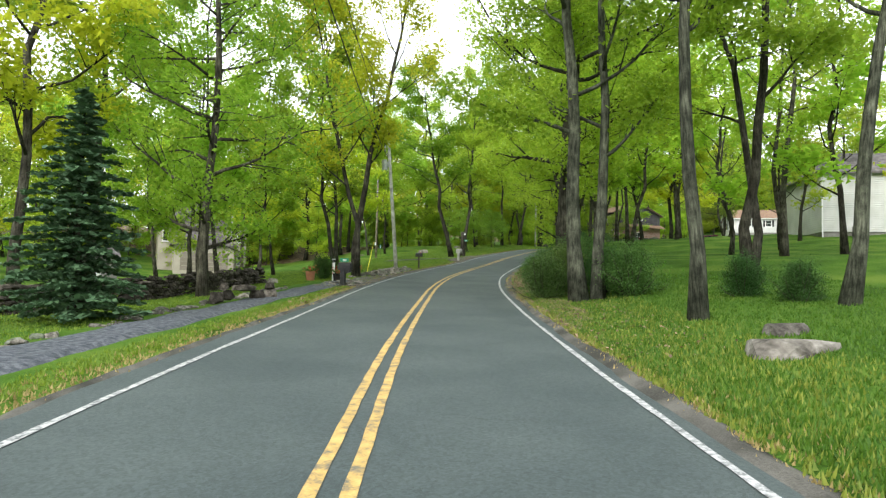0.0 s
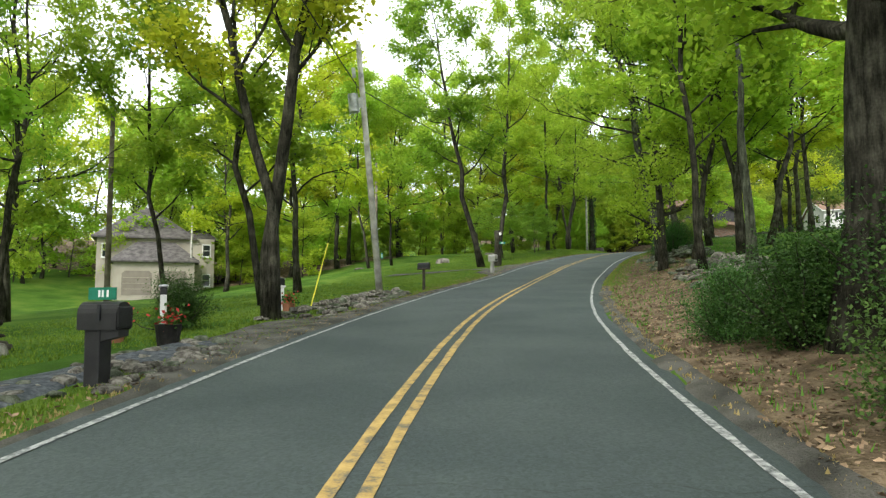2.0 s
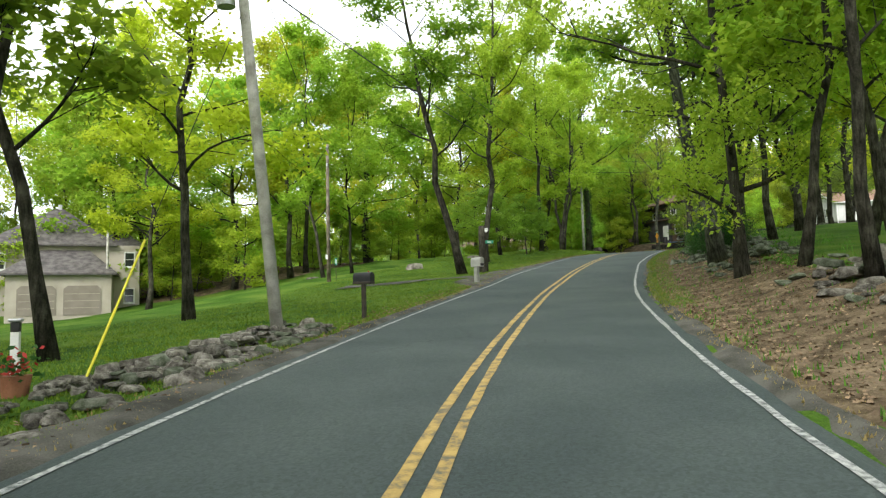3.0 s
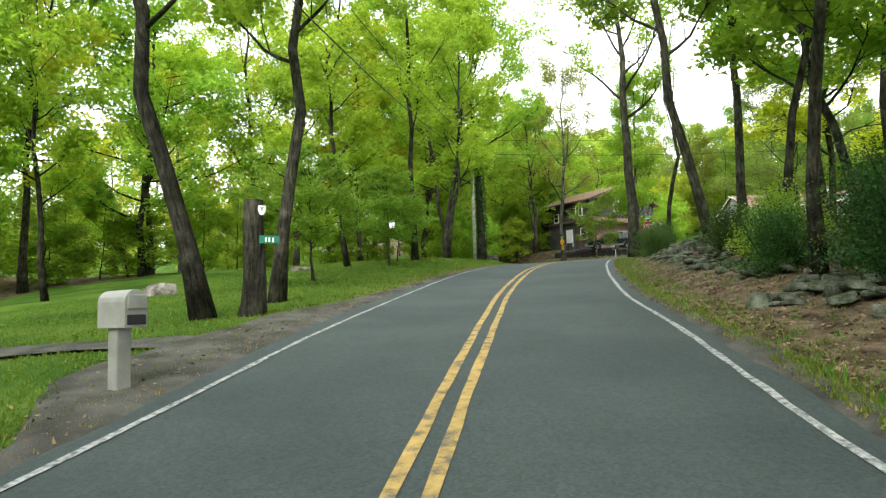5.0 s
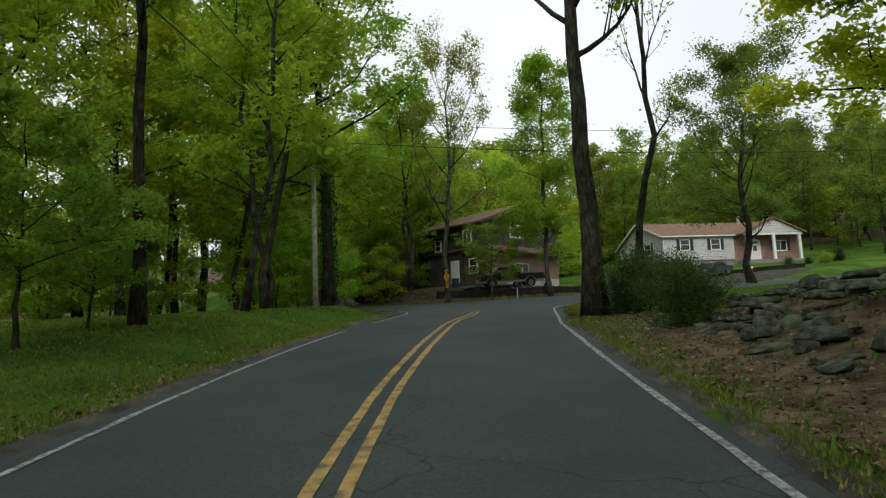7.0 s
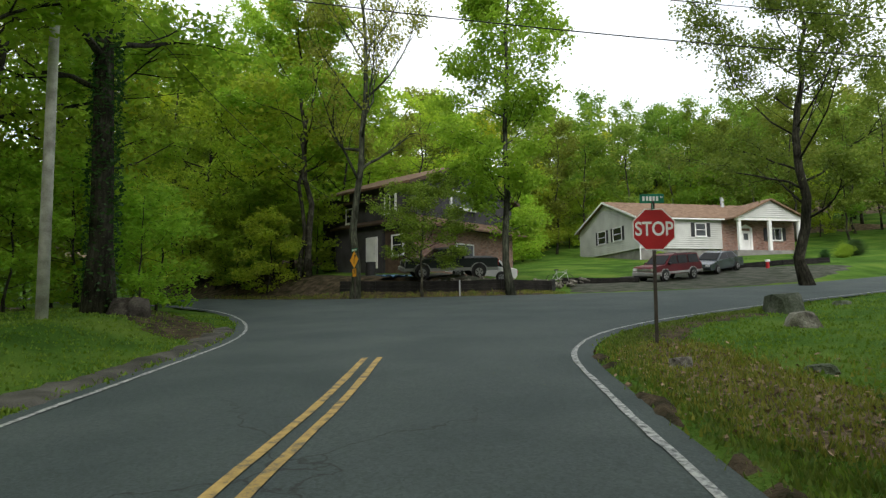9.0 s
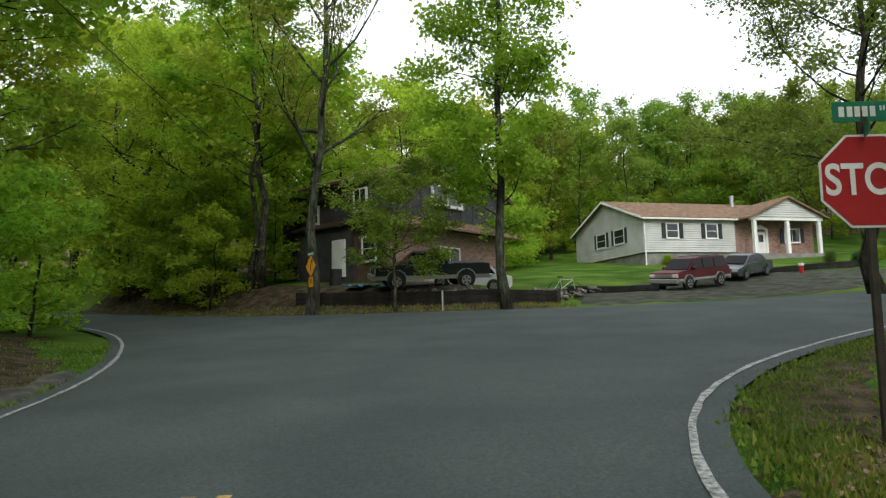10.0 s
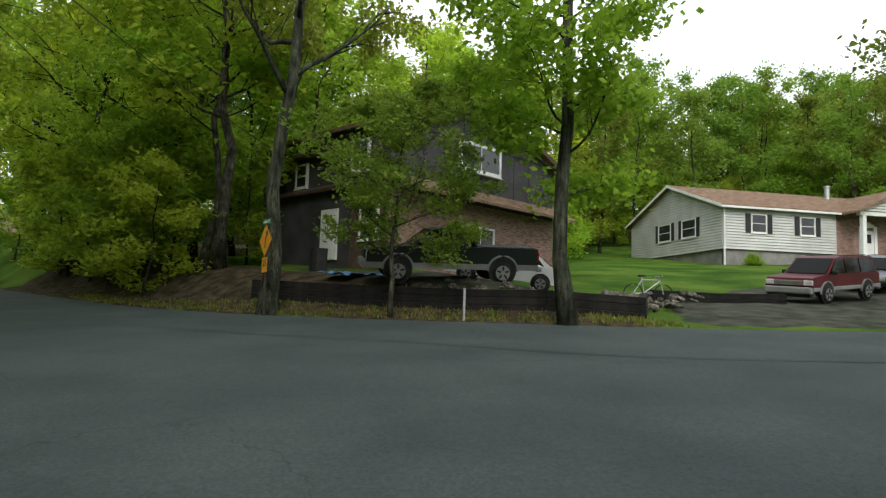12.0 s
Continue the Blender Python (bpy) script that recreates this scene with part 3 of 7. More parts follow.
def bush_template(name, seed, w, h, n, leaf, mat):
    rng = np.random.RandomState(seed)
    lines = []
    P = []
    for i in range(44):
        az, el = rng.uniform(0, 6.28), rng.uniform(0.2, 1.45)
        tip = np.array([math.cos(az) * math.cos(el) * w * 0.5, math.sin(az) * math.cos(el) * w * 0.5, math.sin(el) * h]) * rng.uniform(0.7, 1.15)
        mid = tip * 0.55 + rng.normal(0, 0.06, 3)
        lines.append((np.array([[0, 0, -0.05], mid, tip]) + np.array([tip[0] * 0.15, tip[1] * 0.15, 0]), [0.022, 0.014, 0.005]))
        k = n // 44
        u = rng.uniform(0.25, 1.05, k)[:, None]
        P.append(tip * u + rng.normal(0, 1, (k, 3)) * np.array([w, w, h * 0.8]) * 0.085)
    P = np.vstack(P)
    P[:, 2] = np.maximum(P[:, 2], 0.03)
    t = thing(name, Matrix(), "", "bush")
    v, f = tubes(lines, 4)
    mesh_object("stem", v, f, BARK, t)
    quads_object("foliage", leaf_faces(P, leaf, rng, 0.9), mat, t)
    return t


def spruce_template(name, seed, height, spread):
    rng = np.random.RandomState(seed)
    lines = [(np.array([[0, 0, -0.2], [0, 0, height * 0.5], [0, 0, height]]), [0.16, 0.09, 0.01])]
    P, D = [], []
    for i in range(110):
        u = (i + rng.uniform(0, 1)) / 110
        z = height * (0.05 + 0.93 * u)
        ln = spread * (1 - u) ** 0.85 * rng.uniform(0.75, 1.1) + 0.15
        az = i * 2.4
        d = np.array([math.cos(az), math.sin(az), 0])
        q = np.array([d * 0 + [0, 0, z], d * ln * 0.5 + [0, 0, z - 0.12 * ln], d * ln + [0, 0, z - 0.16 * ln]])
        lines.append((q, [0.02, 0.012, 0.005]))
        k = int(30 + 90 * ln)
        w = rng.uniform(0.08, 1.02, k)[:, None]
        c = q[0] * (1 - w) + q[2] * w
        side = np.array([-d[1], d[0], 0])
        P.append(c + side * rng.normal(0, 0.22, (k, 1)) * ln * (1.1 - w) + rng.normal(0, 0.03, (k, 3)) + [0, 0, -0.03])
    P = np.vstack(P)
    t = thing(name, Matrix(), "", "tree")
    v, f = tubes(lines, 5)
    mesh_object("trunk", v, f, BARK, t)
    quads_object("crown", leaf_faces(P, 0.17, rng, 0.7), NEEDLE, t)
    return t


def plant(tpl, x, y, turn=0, size=1.0, wide=None, label="", group="", sink=0.05, tilt=(0, 0)):
    m = pose(x, y, float(ground_z(x, y)[0]) - sink, tilt[0], tilt[1], turn) 
    ob = copy_thing(tpl, m)
    w = wide or size
    ob.scale = (w, w, size)
    return tagged(ob, label, "", group)

# kinds of tree
OAK = tree_template("oak_tree", 11, 21, 0.20, 0.34, 15, 0.27, 38, 16000, 0.21, (BARK, LEAF), corners=3, tuft=0.34)
FORKED = tree_template("forked_tree", 12, 20, 0.20, 0.30, 18, 0.27, 42, 17000, 0.2, (BARK, LEAF), forks=2, corners=3, tuft=0.34)
MAPLE = tree_template("maple_tree", 13, 16, 0.20, 0.16, 22, 0.34, 24, 15500, 0.22, (BARK, LEAF_WOOD), corners=3, tuft=0.36)
GOLD = tree_template("yellow_maple_tree", 14, 18, 0.18, 0.26, 18, 0.28, 36, 17000, 0.22, (BARK, LEAF_YELLOW), corners=3, tuft=0.34)
SLIM = tree_template("slim_tree", 15, 19, 0.12, 0.20, 18, 0.21, 42, 11500, 0.22, (BARK, LEAF), corners=3, tuft=0.34)
SPARSE = tree_template("sparse_oak_tree", 16, 15, 0.22, 0.26, 18, 0.38, 40, 12000, 0.15, (PALE_BARK, LEAF_OLIVE), sub=6, twigs=4, tuft=0.26)
SHAGGY = tree_template("shagbark_tree", 41, 21, 0.225, 0.24, 20, 0.26, 34, 26000, 0.15, (PALE_BARK, LEAF), forks=2, tuft=0.36, splay=0.045, wander=0.006, fork_at=-0.3)
SPREADING = tree_template("spreading_maple_tree", 42, 16, 0.19, 0.10, 30, 0.33, 13, 34000, 0.14, (BARK, LEAF), sub=6, twigs=4, tuft=0.32, wander=0.007)
UPRIGHT = tree_template("upright_forked_tree", 43, 19, 0.185, 0.3, 22, 0.25, 44, 22000, 0.17, (BARK, LEAF_YELLOW), forks=2, tuft=0.36, splay=0.2, wander=0.008, fork_at=0.13)
FULL = tree_template("full_maple_tree", 45, 17, 0.19, 0.17, 36, 0.19, 28, 30000, 0.18, (PALE_BARK, LEAF), tuft=0.34, wander=0.006, limb=0.26)
DARK_MAPLE = tree_template("dark_maple_tree", 51, 18, 0.37, 0.2, 28, 0.34, 22, 42000, 0.15, (BARK, LEAF), sub=6, twigs=4, tuft=0.34, wander=0.006)
SMALL_MAPLE = tree_template("small_maple_tree", 52, 6.8, 0.075, 0.24, 24, 0.44, 18, 17000, 0.13, (BARK, LEAF_HILL), sub=6, twigs=3, tuft=0.17, wander=0.008)
BROAD = tree_template("broad_oak_tree", 53, 15, 0.25, 0.2, 22, 0.42, 36, 34000, 0.16, (BARK, LEAF_OLIVE), sub=6, twigs=4, tuft=0.34, limb=0.32)
SNAG = tree_template("dead_snag", 44, 9.5, 0.16, 0.6, 5, 0.09, 40, 0, 0.1, (PALE_BARK, LEAF), sub=1, twigs=1, wander=0.004)
BIG_OAK = tree_template("big_bare_oak_tree", 48, 19, 0.36, 0.42, 12, 0.32, 50, 9000, 0.18, (BARK, LEAF), sub=6, twigs=4, tuft=0.28, wander=0.006)
IVY_OAK = tree_template("ivy_oak_tree", 49, 21, 0.27, 0.28, 20, 0.34, 36, 22000, 0.2, (BARK, LEAF), corners=3, tuft=0.36, wander=0.003)
_r = np.random.RandomState(50)
_h, _a = 0.2 + 8.5 * _r.uniform(0, 1, 2600) ** 0.8, _r.uniform(0, 2 * math.pi, 2600)
_w = 0.25 * (1 - _h / 24) + 0.06 + np.abs(_r.normal(0, 0.07, 2600))
quads_object("ivy", leaf_faces(np.c_[_w * np.cos(_a), _w * np.sin(_a), _h], 0.1, _r, 1.6), LEAF_DARK, IVY_OAK)
DEAD = tree_template("bare_tree", 17, 18, 0.17, 0.34, 9, 0.26, 62, 900, 0.13, (BARK, LEAF), sub=5, twigs=4, tuft=0.2)
WOODS = [tree_template("woodland_tree", 20 + k, 19, 0.14, f, 15, 0.25, 36, 4400, 0.33, (BARK, m), sub=4, twigs=2, tuft=0.5, limb_sides=3, corners=3) for k, (f, m) in enumerate(((0.08, LEAF_WOOD), (0.14, LEAF_WOOD), (0.3, LEAF_WOOD), (0.12, LEAF_YELLOW)))]
HILL = [tree_template("hill_tree", 60 + k, 17, 0.13, 0.1, 15, 0.25, 38, 5000, 0.34, (BARK, m), sub=4, twigs=2, tuft=0.5, limb_sides=3, corners=3) for k, m in enumerate((LEAF_OLIVE, LEAF_HILL, LEAF_OLIVE))]
UNDER = tree_template("understorey_tree", 27, 7, 0.06, 0.06, 18, 0.34, 18, 3600, 0.22, (BARK, LEAF_WOOD), sub=4, twigs=2, tuft=0.3, limb_sides=3, corners=3)
SHRUB = bush_template("shrub", 31, 2.2, 1.6, 24000, 0.045, LEAF_DARK)
PALE_OAK = tree_template("pale_oak_tree", 47, 20, 0.25, 0.36, 15, 0.27, 40, 18000, 0.2, (PALE_BARK, LEAF), corners=3, tuft=0.34, wander=0.006)
LEAFY = bush_template("leafy_shrub", 32, 2.4, 1.5, 9000, 0.085, LEAF)
SPRUCE = spruce_template("spruce_tree", 33, 7.5, 2.0)

big = "big broad-leaved roadside tree in fresh spring leaf"
# left of the road
plant(SPRUCE, -8.6, 15.5, 20, 0.75, 0.95, "dark green spruce tree on the lawn")
plant(SPREADING, -8.6, 23.8, 40, 1.05, 0.95, "spreading maple with layered bright green leaves on the lawn")
plant(UPRIGHT, -5.1, 39.0, 15, 1.05, 1.1, "forked dark-barked tree beside the stony verge")
plant(SLIM, -7.4, 45.5, 10, 1.0, 1.2, "slender dark-barked tree in spring leaf")
plant(GOLD, -9.0, 56.0, 200, 0.95, 1.0, "yellow-green maple in young leaf")
plant(OAK, 0.79, 69.5, 0, 0.95, 1.1, "tall dark oak leaning away from the road", tilt=(0, -12))
plant(OAK, 2.1, 72.6, 180, 0.95, 0.95, "tall dark ivy-clad oak on the grass", tilt=(0, -5))
plant(SLIM, -9.0, 79.5, 0, 0.95, 1.0, "slim tree on the lawn")
plant(SLIM, -7.2, 81.0, 80, 0.85, 0.9, "slim tree on the lawn")
for x, y, k in ((2.8, 79.6, 1.0), (6.25, 87.2, 0.95), (6.9, 90.5, 0.7)):
    plant(SMALL_MAPLE, x, y, k * 300, k * 0.72, k * 0.78, "young planted tree with fresh green leaves on the lawn", tilt=(0, -6))
plant(SLIM, 4.2, 88.5, 50, 1.0, 1.1, "slim tree on the lawn")
plant(OAK, 7.95, 91.0, 300, 1.0, 0.85, "tall slender oak on the lawn")
plant(SLIM, 10.8, 97.5, 160, 1.0, 1.1, "slim dark tree on the lawn")
plant(FORKED, 12.3, 106.5, 20, 1.0, 1.15, "stout many-limbed oak beside the utility pole")
plant(IVY_OAK, 16.13, 111.0, 140, 1.1, 1.35, "stout ivy-clad oak at the road corner")
for t, x, y, k, w in ((MAPLE, 12.0, 116.5, 1.25, 1.2), (GOLD, 7.5, 121.0, 1.15, 1.2), (MAPLE, 13.5, 124.0, 1.2, 1.1), (FORKED, 9.0, 130.0, 1.15, 1.2), (MAPLE, 3.0, 113.0, 1.2, 1.2), (OAK, -3.0, 108.0, 1.1, 1.3), (GOLD, 12.5, 133.5, 1.15, 1.2), (MAPLE, -8.5, 98.0, 1.1, 1.2), (GOLD, -14.0, 90.0, 1.15, 1.3), (MAPLE, 21.5, 141.0, 1.1, 1.0), (MAPLE, 24.5, 136.0, 1.0, 0.9), (MAPLE, 15.0, 131.5, 1.1, 1.0), (MAPLE, 19.8, 149.0, 1.2, 1.1), (MAPLE, 23.5, 146.5, 1.2, 1.0), (OAK, 17.2, 156.5, 1.1, 1.2), (OAK, 26.8, 143.0, 1.0, 1.1), (MAPLE, 0.5, 104.5, 1.2, 1.1), (GOLD, 5.5, 109.0, 1.1, 1.1)):
    plant(t, x, y, x * 33, k, w, "tall tree at the woods' edge in spring leaf", "woods' edge")
for t, x, y, k, w in ((GOLD, -13.5, 21.0, 1.0, 1.0), (OAK, -16.5, 31.0, 1.0, 1.1), (SLIM, -12.5, 37.0, 1.05, 1.0), (SPREADING, -20.0, 25.0, 1.1, 1.1), (DEAD, -16.3, 44.3, 0.95, 0.8), (MAPLE, -17.6, 46.0, 0.95, 0.75), (SLIM, -18.2, 42.2, 0.9, 0.9), (SLIM, -12.3, 48.2, 0.9, 0.9)):
    plant(t, x, y, x * 57, k, w, "slender lawn tree in thin spring leaf", "lawn trees")
# right of the road
plant(SNAG, 8.45, 41.3, 0, 1.0, 1.0, "pale dead trunk standing on the bank")
for x, y, k in ((8.4, 45.2, 1.0), (9.7, 50.4, 1.05), (12.6, 65.0, 1.0), (17.3, 72.5, 1.1)):
    plant(SLIM, x, y, x * 91, k, k * 1.05, "straight dark woodland trunk on the bank", "bank trees")
plant(SHAGGY, 4.75, 21.6, 190, 1.0, 1.1, "thick shaggy-barked twin-stemmed tree at the road's edge")
plant(DARK_MAPLE, 5.3, 30.1, 100, 1.05, 1.05, "stout dark-barked maple with dense low leaves")
plant(PALE_OAK, 5.72, 14.95, 0, 0.9, 0.7, "mossy grey tree on the lawn", tilt=(0, -4))
plant(PALE_OAK, 9.95, 16.3, 0, 0.9, 0.75, "grey tree leaning on the lawn", tilt=(0, 6))
plant(FORKED, 11.1, 24.0, 310, 1.0, 1.0, "forked dark oak on the lawn")
plant(FORKED, 18.0, 35.0, 60, 0.95, 0.9, "dark multi-stemmed oak on the lawn")
plant(SLIM, 11.8, 49.6, 0, 1.0, 1.1, "dark woodland trunk on the bank")
plant(SLIM, 10.6, 47.5, 70, 1.05, 1.05, "dark woodland trunk on the bank")
plant(SPREADING, 9.0, 52.5, 200, 1.15, 0.95, "maple leaning out over the road")
plant(PALE_OAK, 10.7, 58.7, 0, 1.0, 1.15, "pale-barked oak behind the stones", tilt=(0, -12))
plant(SLIM, 14.5, 62.0, 45, 1.0, 1.3, "dark woodland trunk on the bank")
plant(OAK, 17.4, 76.4, 15, 1.0, 1.0, "oak leaning over the stony bank", tilt=(0, -15))
plant(OAK, 20.8, 79.6, 80, 1.05, 1.0, "tall oak above the stony bank")
plant(BIG_OAK, 21.05, 90.85, 20, 1.0, 0.95, "stout half-bare oak at the verge near the stop sign", tilt=(0, -3))
plant(DEAD, 24.7, 92.6, 0, 0.95, 0.9, "nearly bare forked tree")
for t, x, y, k, w in ((OAK, 19.0, 68.5, 1.0, 1.0), (SLIM, 22.5, 75.0, 1.1, 1.5), (GOLD, 25.0, 71.0, 1.05, 1.1), (GOLD, 30.8, 86.3, 0.95, 1.15), (OAK, 28.5, 80.0, 1.0, 1.1), (SLIM, 16.2, 58.0, 1.05, 1.5)):
    plant(t, x, y, x * 77, k, w, "tall woodland tree above the bank in spring leaf", "bank trees")
# round the junction
plant(FULL, 34.4, 118.0, 15, 1.12, 1.05, "straight maple in full leaf by the timber wall")
plant(SPARSE, 27.9, 123.6, 75, 1.4, 1.05, "half-bare oak with spreading limbs")
plant(OAK, 27.2, 131.5, 200, 0.85, 1.2, "stout oak on the leafy bank")
plant(SMALL_MAPLE, 30.9, 121.35, 10, 0.92, 0.95, "small leafy maple in front of the dark house")
plant(BROAD, 47.2, 111.0, 250, 1.1, 1.1, "broad sparse oak beside the road")

for x, y in ((29, 144), (33, 143.5), (37, 145.5), (41, 144.5), (45.5, 147.5), (50, 149.5), (35, 150)):
    plant(WOODS[(int(x) + int(y)) % 4], x, y, x * 40, 0.85, 1.1, "tall woodland tree behind the dark house", "woods on the hill")


def scatter(n, seed, xs, ys, keep, gap_m, kinds, sizes, label, group):
    rng = np.random.RandomState(seed)
    done = []
    tries = 0
    while len(done) < n and tries < n * 40:
        tries += 1
        x, y = rng.uniform(*xs), rng.uniform(*ys)
        if not keep(x, y) or any((x - a) ** 2 + (y - b) ** 2 < gap_m**2 for a, b in done):
            continue
        done.append((x, y))
        k = rng.uniform(*sizes)
        plant(kinds[rng.randint(len(kinds))], x, y, rng.uniform(0, 360), k, k * rng.uniform(0.9, 1.25), label, group)


def clear_of_roads(x, y, room=4.5):
    a, b = np.array([x]), np.array([y])
    s, d, _ = along(a, b)
    if s[0] < 112 and abs(d[0]) < room + 3.3:
        return False
    return not inside(a, b, JUNCTION)[0] and gap(a, b, JUNCTION[::3])[0] > room


# low growth at the foot of the woods
rng = np.random.RandomState(88)
for u in np.linspace(0, 1, 24):
    x, y = np.interp(u, [0, 0.45, 1], [-30, -10, 7]) + rng.normal(0, 1.2), np.interp(u, [0, 0.45, 1], [88, 99, 112.5]) + rng.normal(0, 1.2)
    plant(UNDER, x, y, rng.uniform(0, 360), rng.uniform(0.5, 0.9), rng.uniform(0.7, 1.1), "low leafy sapling at the edge of the woods", "woods' edge saplings")
for x, y, k in ((23.2, 134.5, 0.8), (24.6, 131.0, 0.75), (25.6, 134.0, 0.95), (22.3, 138.0, 0.9), (26.6, 137.5, 1.0), (20.6, 143.0, 1.0), (24.0, 141.0, 1.1), (28.6, 134.5, 0.8), (17.2, 115.5, 0.6), (17.9, 119.2, 0.75), (17.0, 123.2, 0.85), (15.2, 117.3, 0.8), (14.8, 121.5, 0.9), (13.4, 113.5, 0.7), (15.4, 126.5, 0.9), (11.0, 112.0, 0.7)):
    plant(UNDER, x, y, x * 61, k, k * 1.15, "layered leafy sapling on the roadside bank", "bank saplings")

for t, x, y, k in ((OAK, -13.5, 93.5, 1.0), (MAPLE, -18.5, 88.5, 1.1), (GOLD, -23.0, 82.5, 1.0), (OAK, -8.5, 99.5, 1.0), (MAPLE, -26.5, 91.0, 1.1)):
    plant(t, x, y, x * 43, k, k * 1.1, "tall tree at the woods' edge in spring leaf", "woods' edge")
for x, y, k in ((44.0, 139.5, 0.8), (47.0, 142.0, 1.0), (50.5, 144.5, 0.9), (53.5, 147.5, 1.0), (42.5, 143.0, 1.0), (56.5, 152.5, 0.9), (48.5, 147.0, 1.1)):
    plant(UNDER, x, y, x * 47, k, k * 1.2, "low leafy sapling at the foot of the wooded hill", "saplings on the hill")

woods = "tall woodland tree in light green spring leaf"
under = "low woodland sapling with spreading green leaves"
left_wood = lambda x, y: clear_of_roads(x, y) and (x < -15 or y > 108) and x < 14 - max(0, 108 - y) * 0.6
scatter(34, 1, (-60, 14), (84, 165), left_wood, 4.6, WOODS, (1.0, 1.35), woods, "woods beyond the lawn")
scatter(32, 11, (-45, 14), (84, 135), left_wood, 3.5, [UNDER], (0.7, 1.2), under, "saplings beyond the lawn")
scatter(36, 2, (-80, -14), (24, 110), lambda x, y: (x < -36 or y > 84) and (x < -24 or y > 92), 5.0, WOODS, (0.85, 1.2), woods, "woods behind the cream house")
scatter(18, 3, (13, 75), (28, 90), lambda x, y: clear_of_roads(x, y, 9) and x > 17, 6.5, WOODS[1:] + [OAK], (0.75, 1.1), woods, "trees on the lawns")
scatter(60, 4, (18, 140), (146, 196), lambda x, y: not (54 < x < 86 and y < 160) and not (22 < x < 50 and y < 150), 5.2, HILL, (0.9, 1.2), woods, "woods on the hill")
scatter(30, 13, (20, 110), (146, 190), lambda x, y: not (54 < x < 86 and y < 160) and not (22 < x < 48 and y < 146), 3.6, [UNDER], (0.8, 1.4), under, "saplings on the hill")
scatter(34, 19, (56, 112), (155, 168), lambda x, y: True, 2.6, [UNDER], (0.8, 1.4), under, "saplings on the hill")
scatter(12, 23, (60, 112), (152, 164), lambda x, y: True, 4.0, HILL, (0.85, 1.05), woods, "woods on the hill")
scatter(22, 17, (-66, -34), (50, 104), lambda x, y: (x < -42 or y > 92), 3.4, [UNDER], (0.7, 1.2), under, "saplings behind the cream house")
scatter(15, 5, (-8, 27), (126, 175), lambda x, y: clear_of_roads(x, y, 2.0) and x > 22 - (y - 120) * 0.55, 3.8, WOODS, (0.75, 1.05), woods, "woods by the crossing road")
scatter(16, 12, (14, 25), (124, 160), lambda x, y: clear_of_roads(x, y, 2.0) and x > 24 - (y - 120) * 0.5, 3.0, [UNDER], (0.7, 1.1), under, "saplings by the crossing road")
scatter(22, 6, (84, 150), (118, 150), lambda x, y: clear_of_roads(x, y, 4), 6, HILL, (0.8, 1.1), woods, "trees along the crossing road")


def far_woods():
    """The wooded hillsides all round, too far to tell trees apart."""
    rng = np.random.RandomState(77)
    P, lines = [], []
    n = 0
    while n < 520:
        x, y = rng.uniform(-190, 230), rng.uniform(-30, 330)
        near = (-62 < x < 16 and y < 172) or (-85 < x < 16 and 20 < y < 172) or (16 <= x < 84 and y < 188) or (84 <= x < 155 and y < 152) or (x > 12 and y < 95 and x < 80)
        if near or inside(np.array([x]), np.array([y]), JUNCTION)[0] or abs(x) < 8 and y < 90 or (y < 90 and -20 < x < 14):
            continue
        n += 1
        h, w = rng.uniform(13, 21), rng.uniform(2.6, 4.6)
        g = float(ground_z(x, y)[0])
        k = 420
        u = rng.normal(0, 1, (k, 3))
        u /= np.linalg.norm(u, axis=1)[:, None]
        r = rng.uniform(0.55, 1.0, (k, 1))
        P.append(np.array([x, y, g + h * 0.56]) + u * r * np.array([w, w, h * 0.46]) * (1 + 0.25 * np.sin(5 * u[:, :1] + 3 * u[:, 1:2])))
        lines.append((np.array([[x, y, g - 0.3], [x, y, g + h * 0.8]]), [0.2, 0.05]))
    P = np.vstack(P)
    q = leaf_faces(P, 0.8, rng, 1.0, 3)
    cut = rng.uniform(0, 1, len(q)) < 0.72
    tagged(quads_object("far_woods", q[cut], LEAF_OLIVE, n=3), "distant wooded hillside in pale spring green", "woods", kind="stuff")
    tagged(quads_object("far_yellow_woods", q[~cut], LEAF_YELLOW, n=3), "distant yellow-green tree tops on the hillside", "woods", kind="stuff")
    v, f = tubes(lines, 4)
    tagged(mesh_object("far_trunks", v, f, BARK), "distant grey tree trunks on the hillside", "woods", kind="stuff")


far_woods()

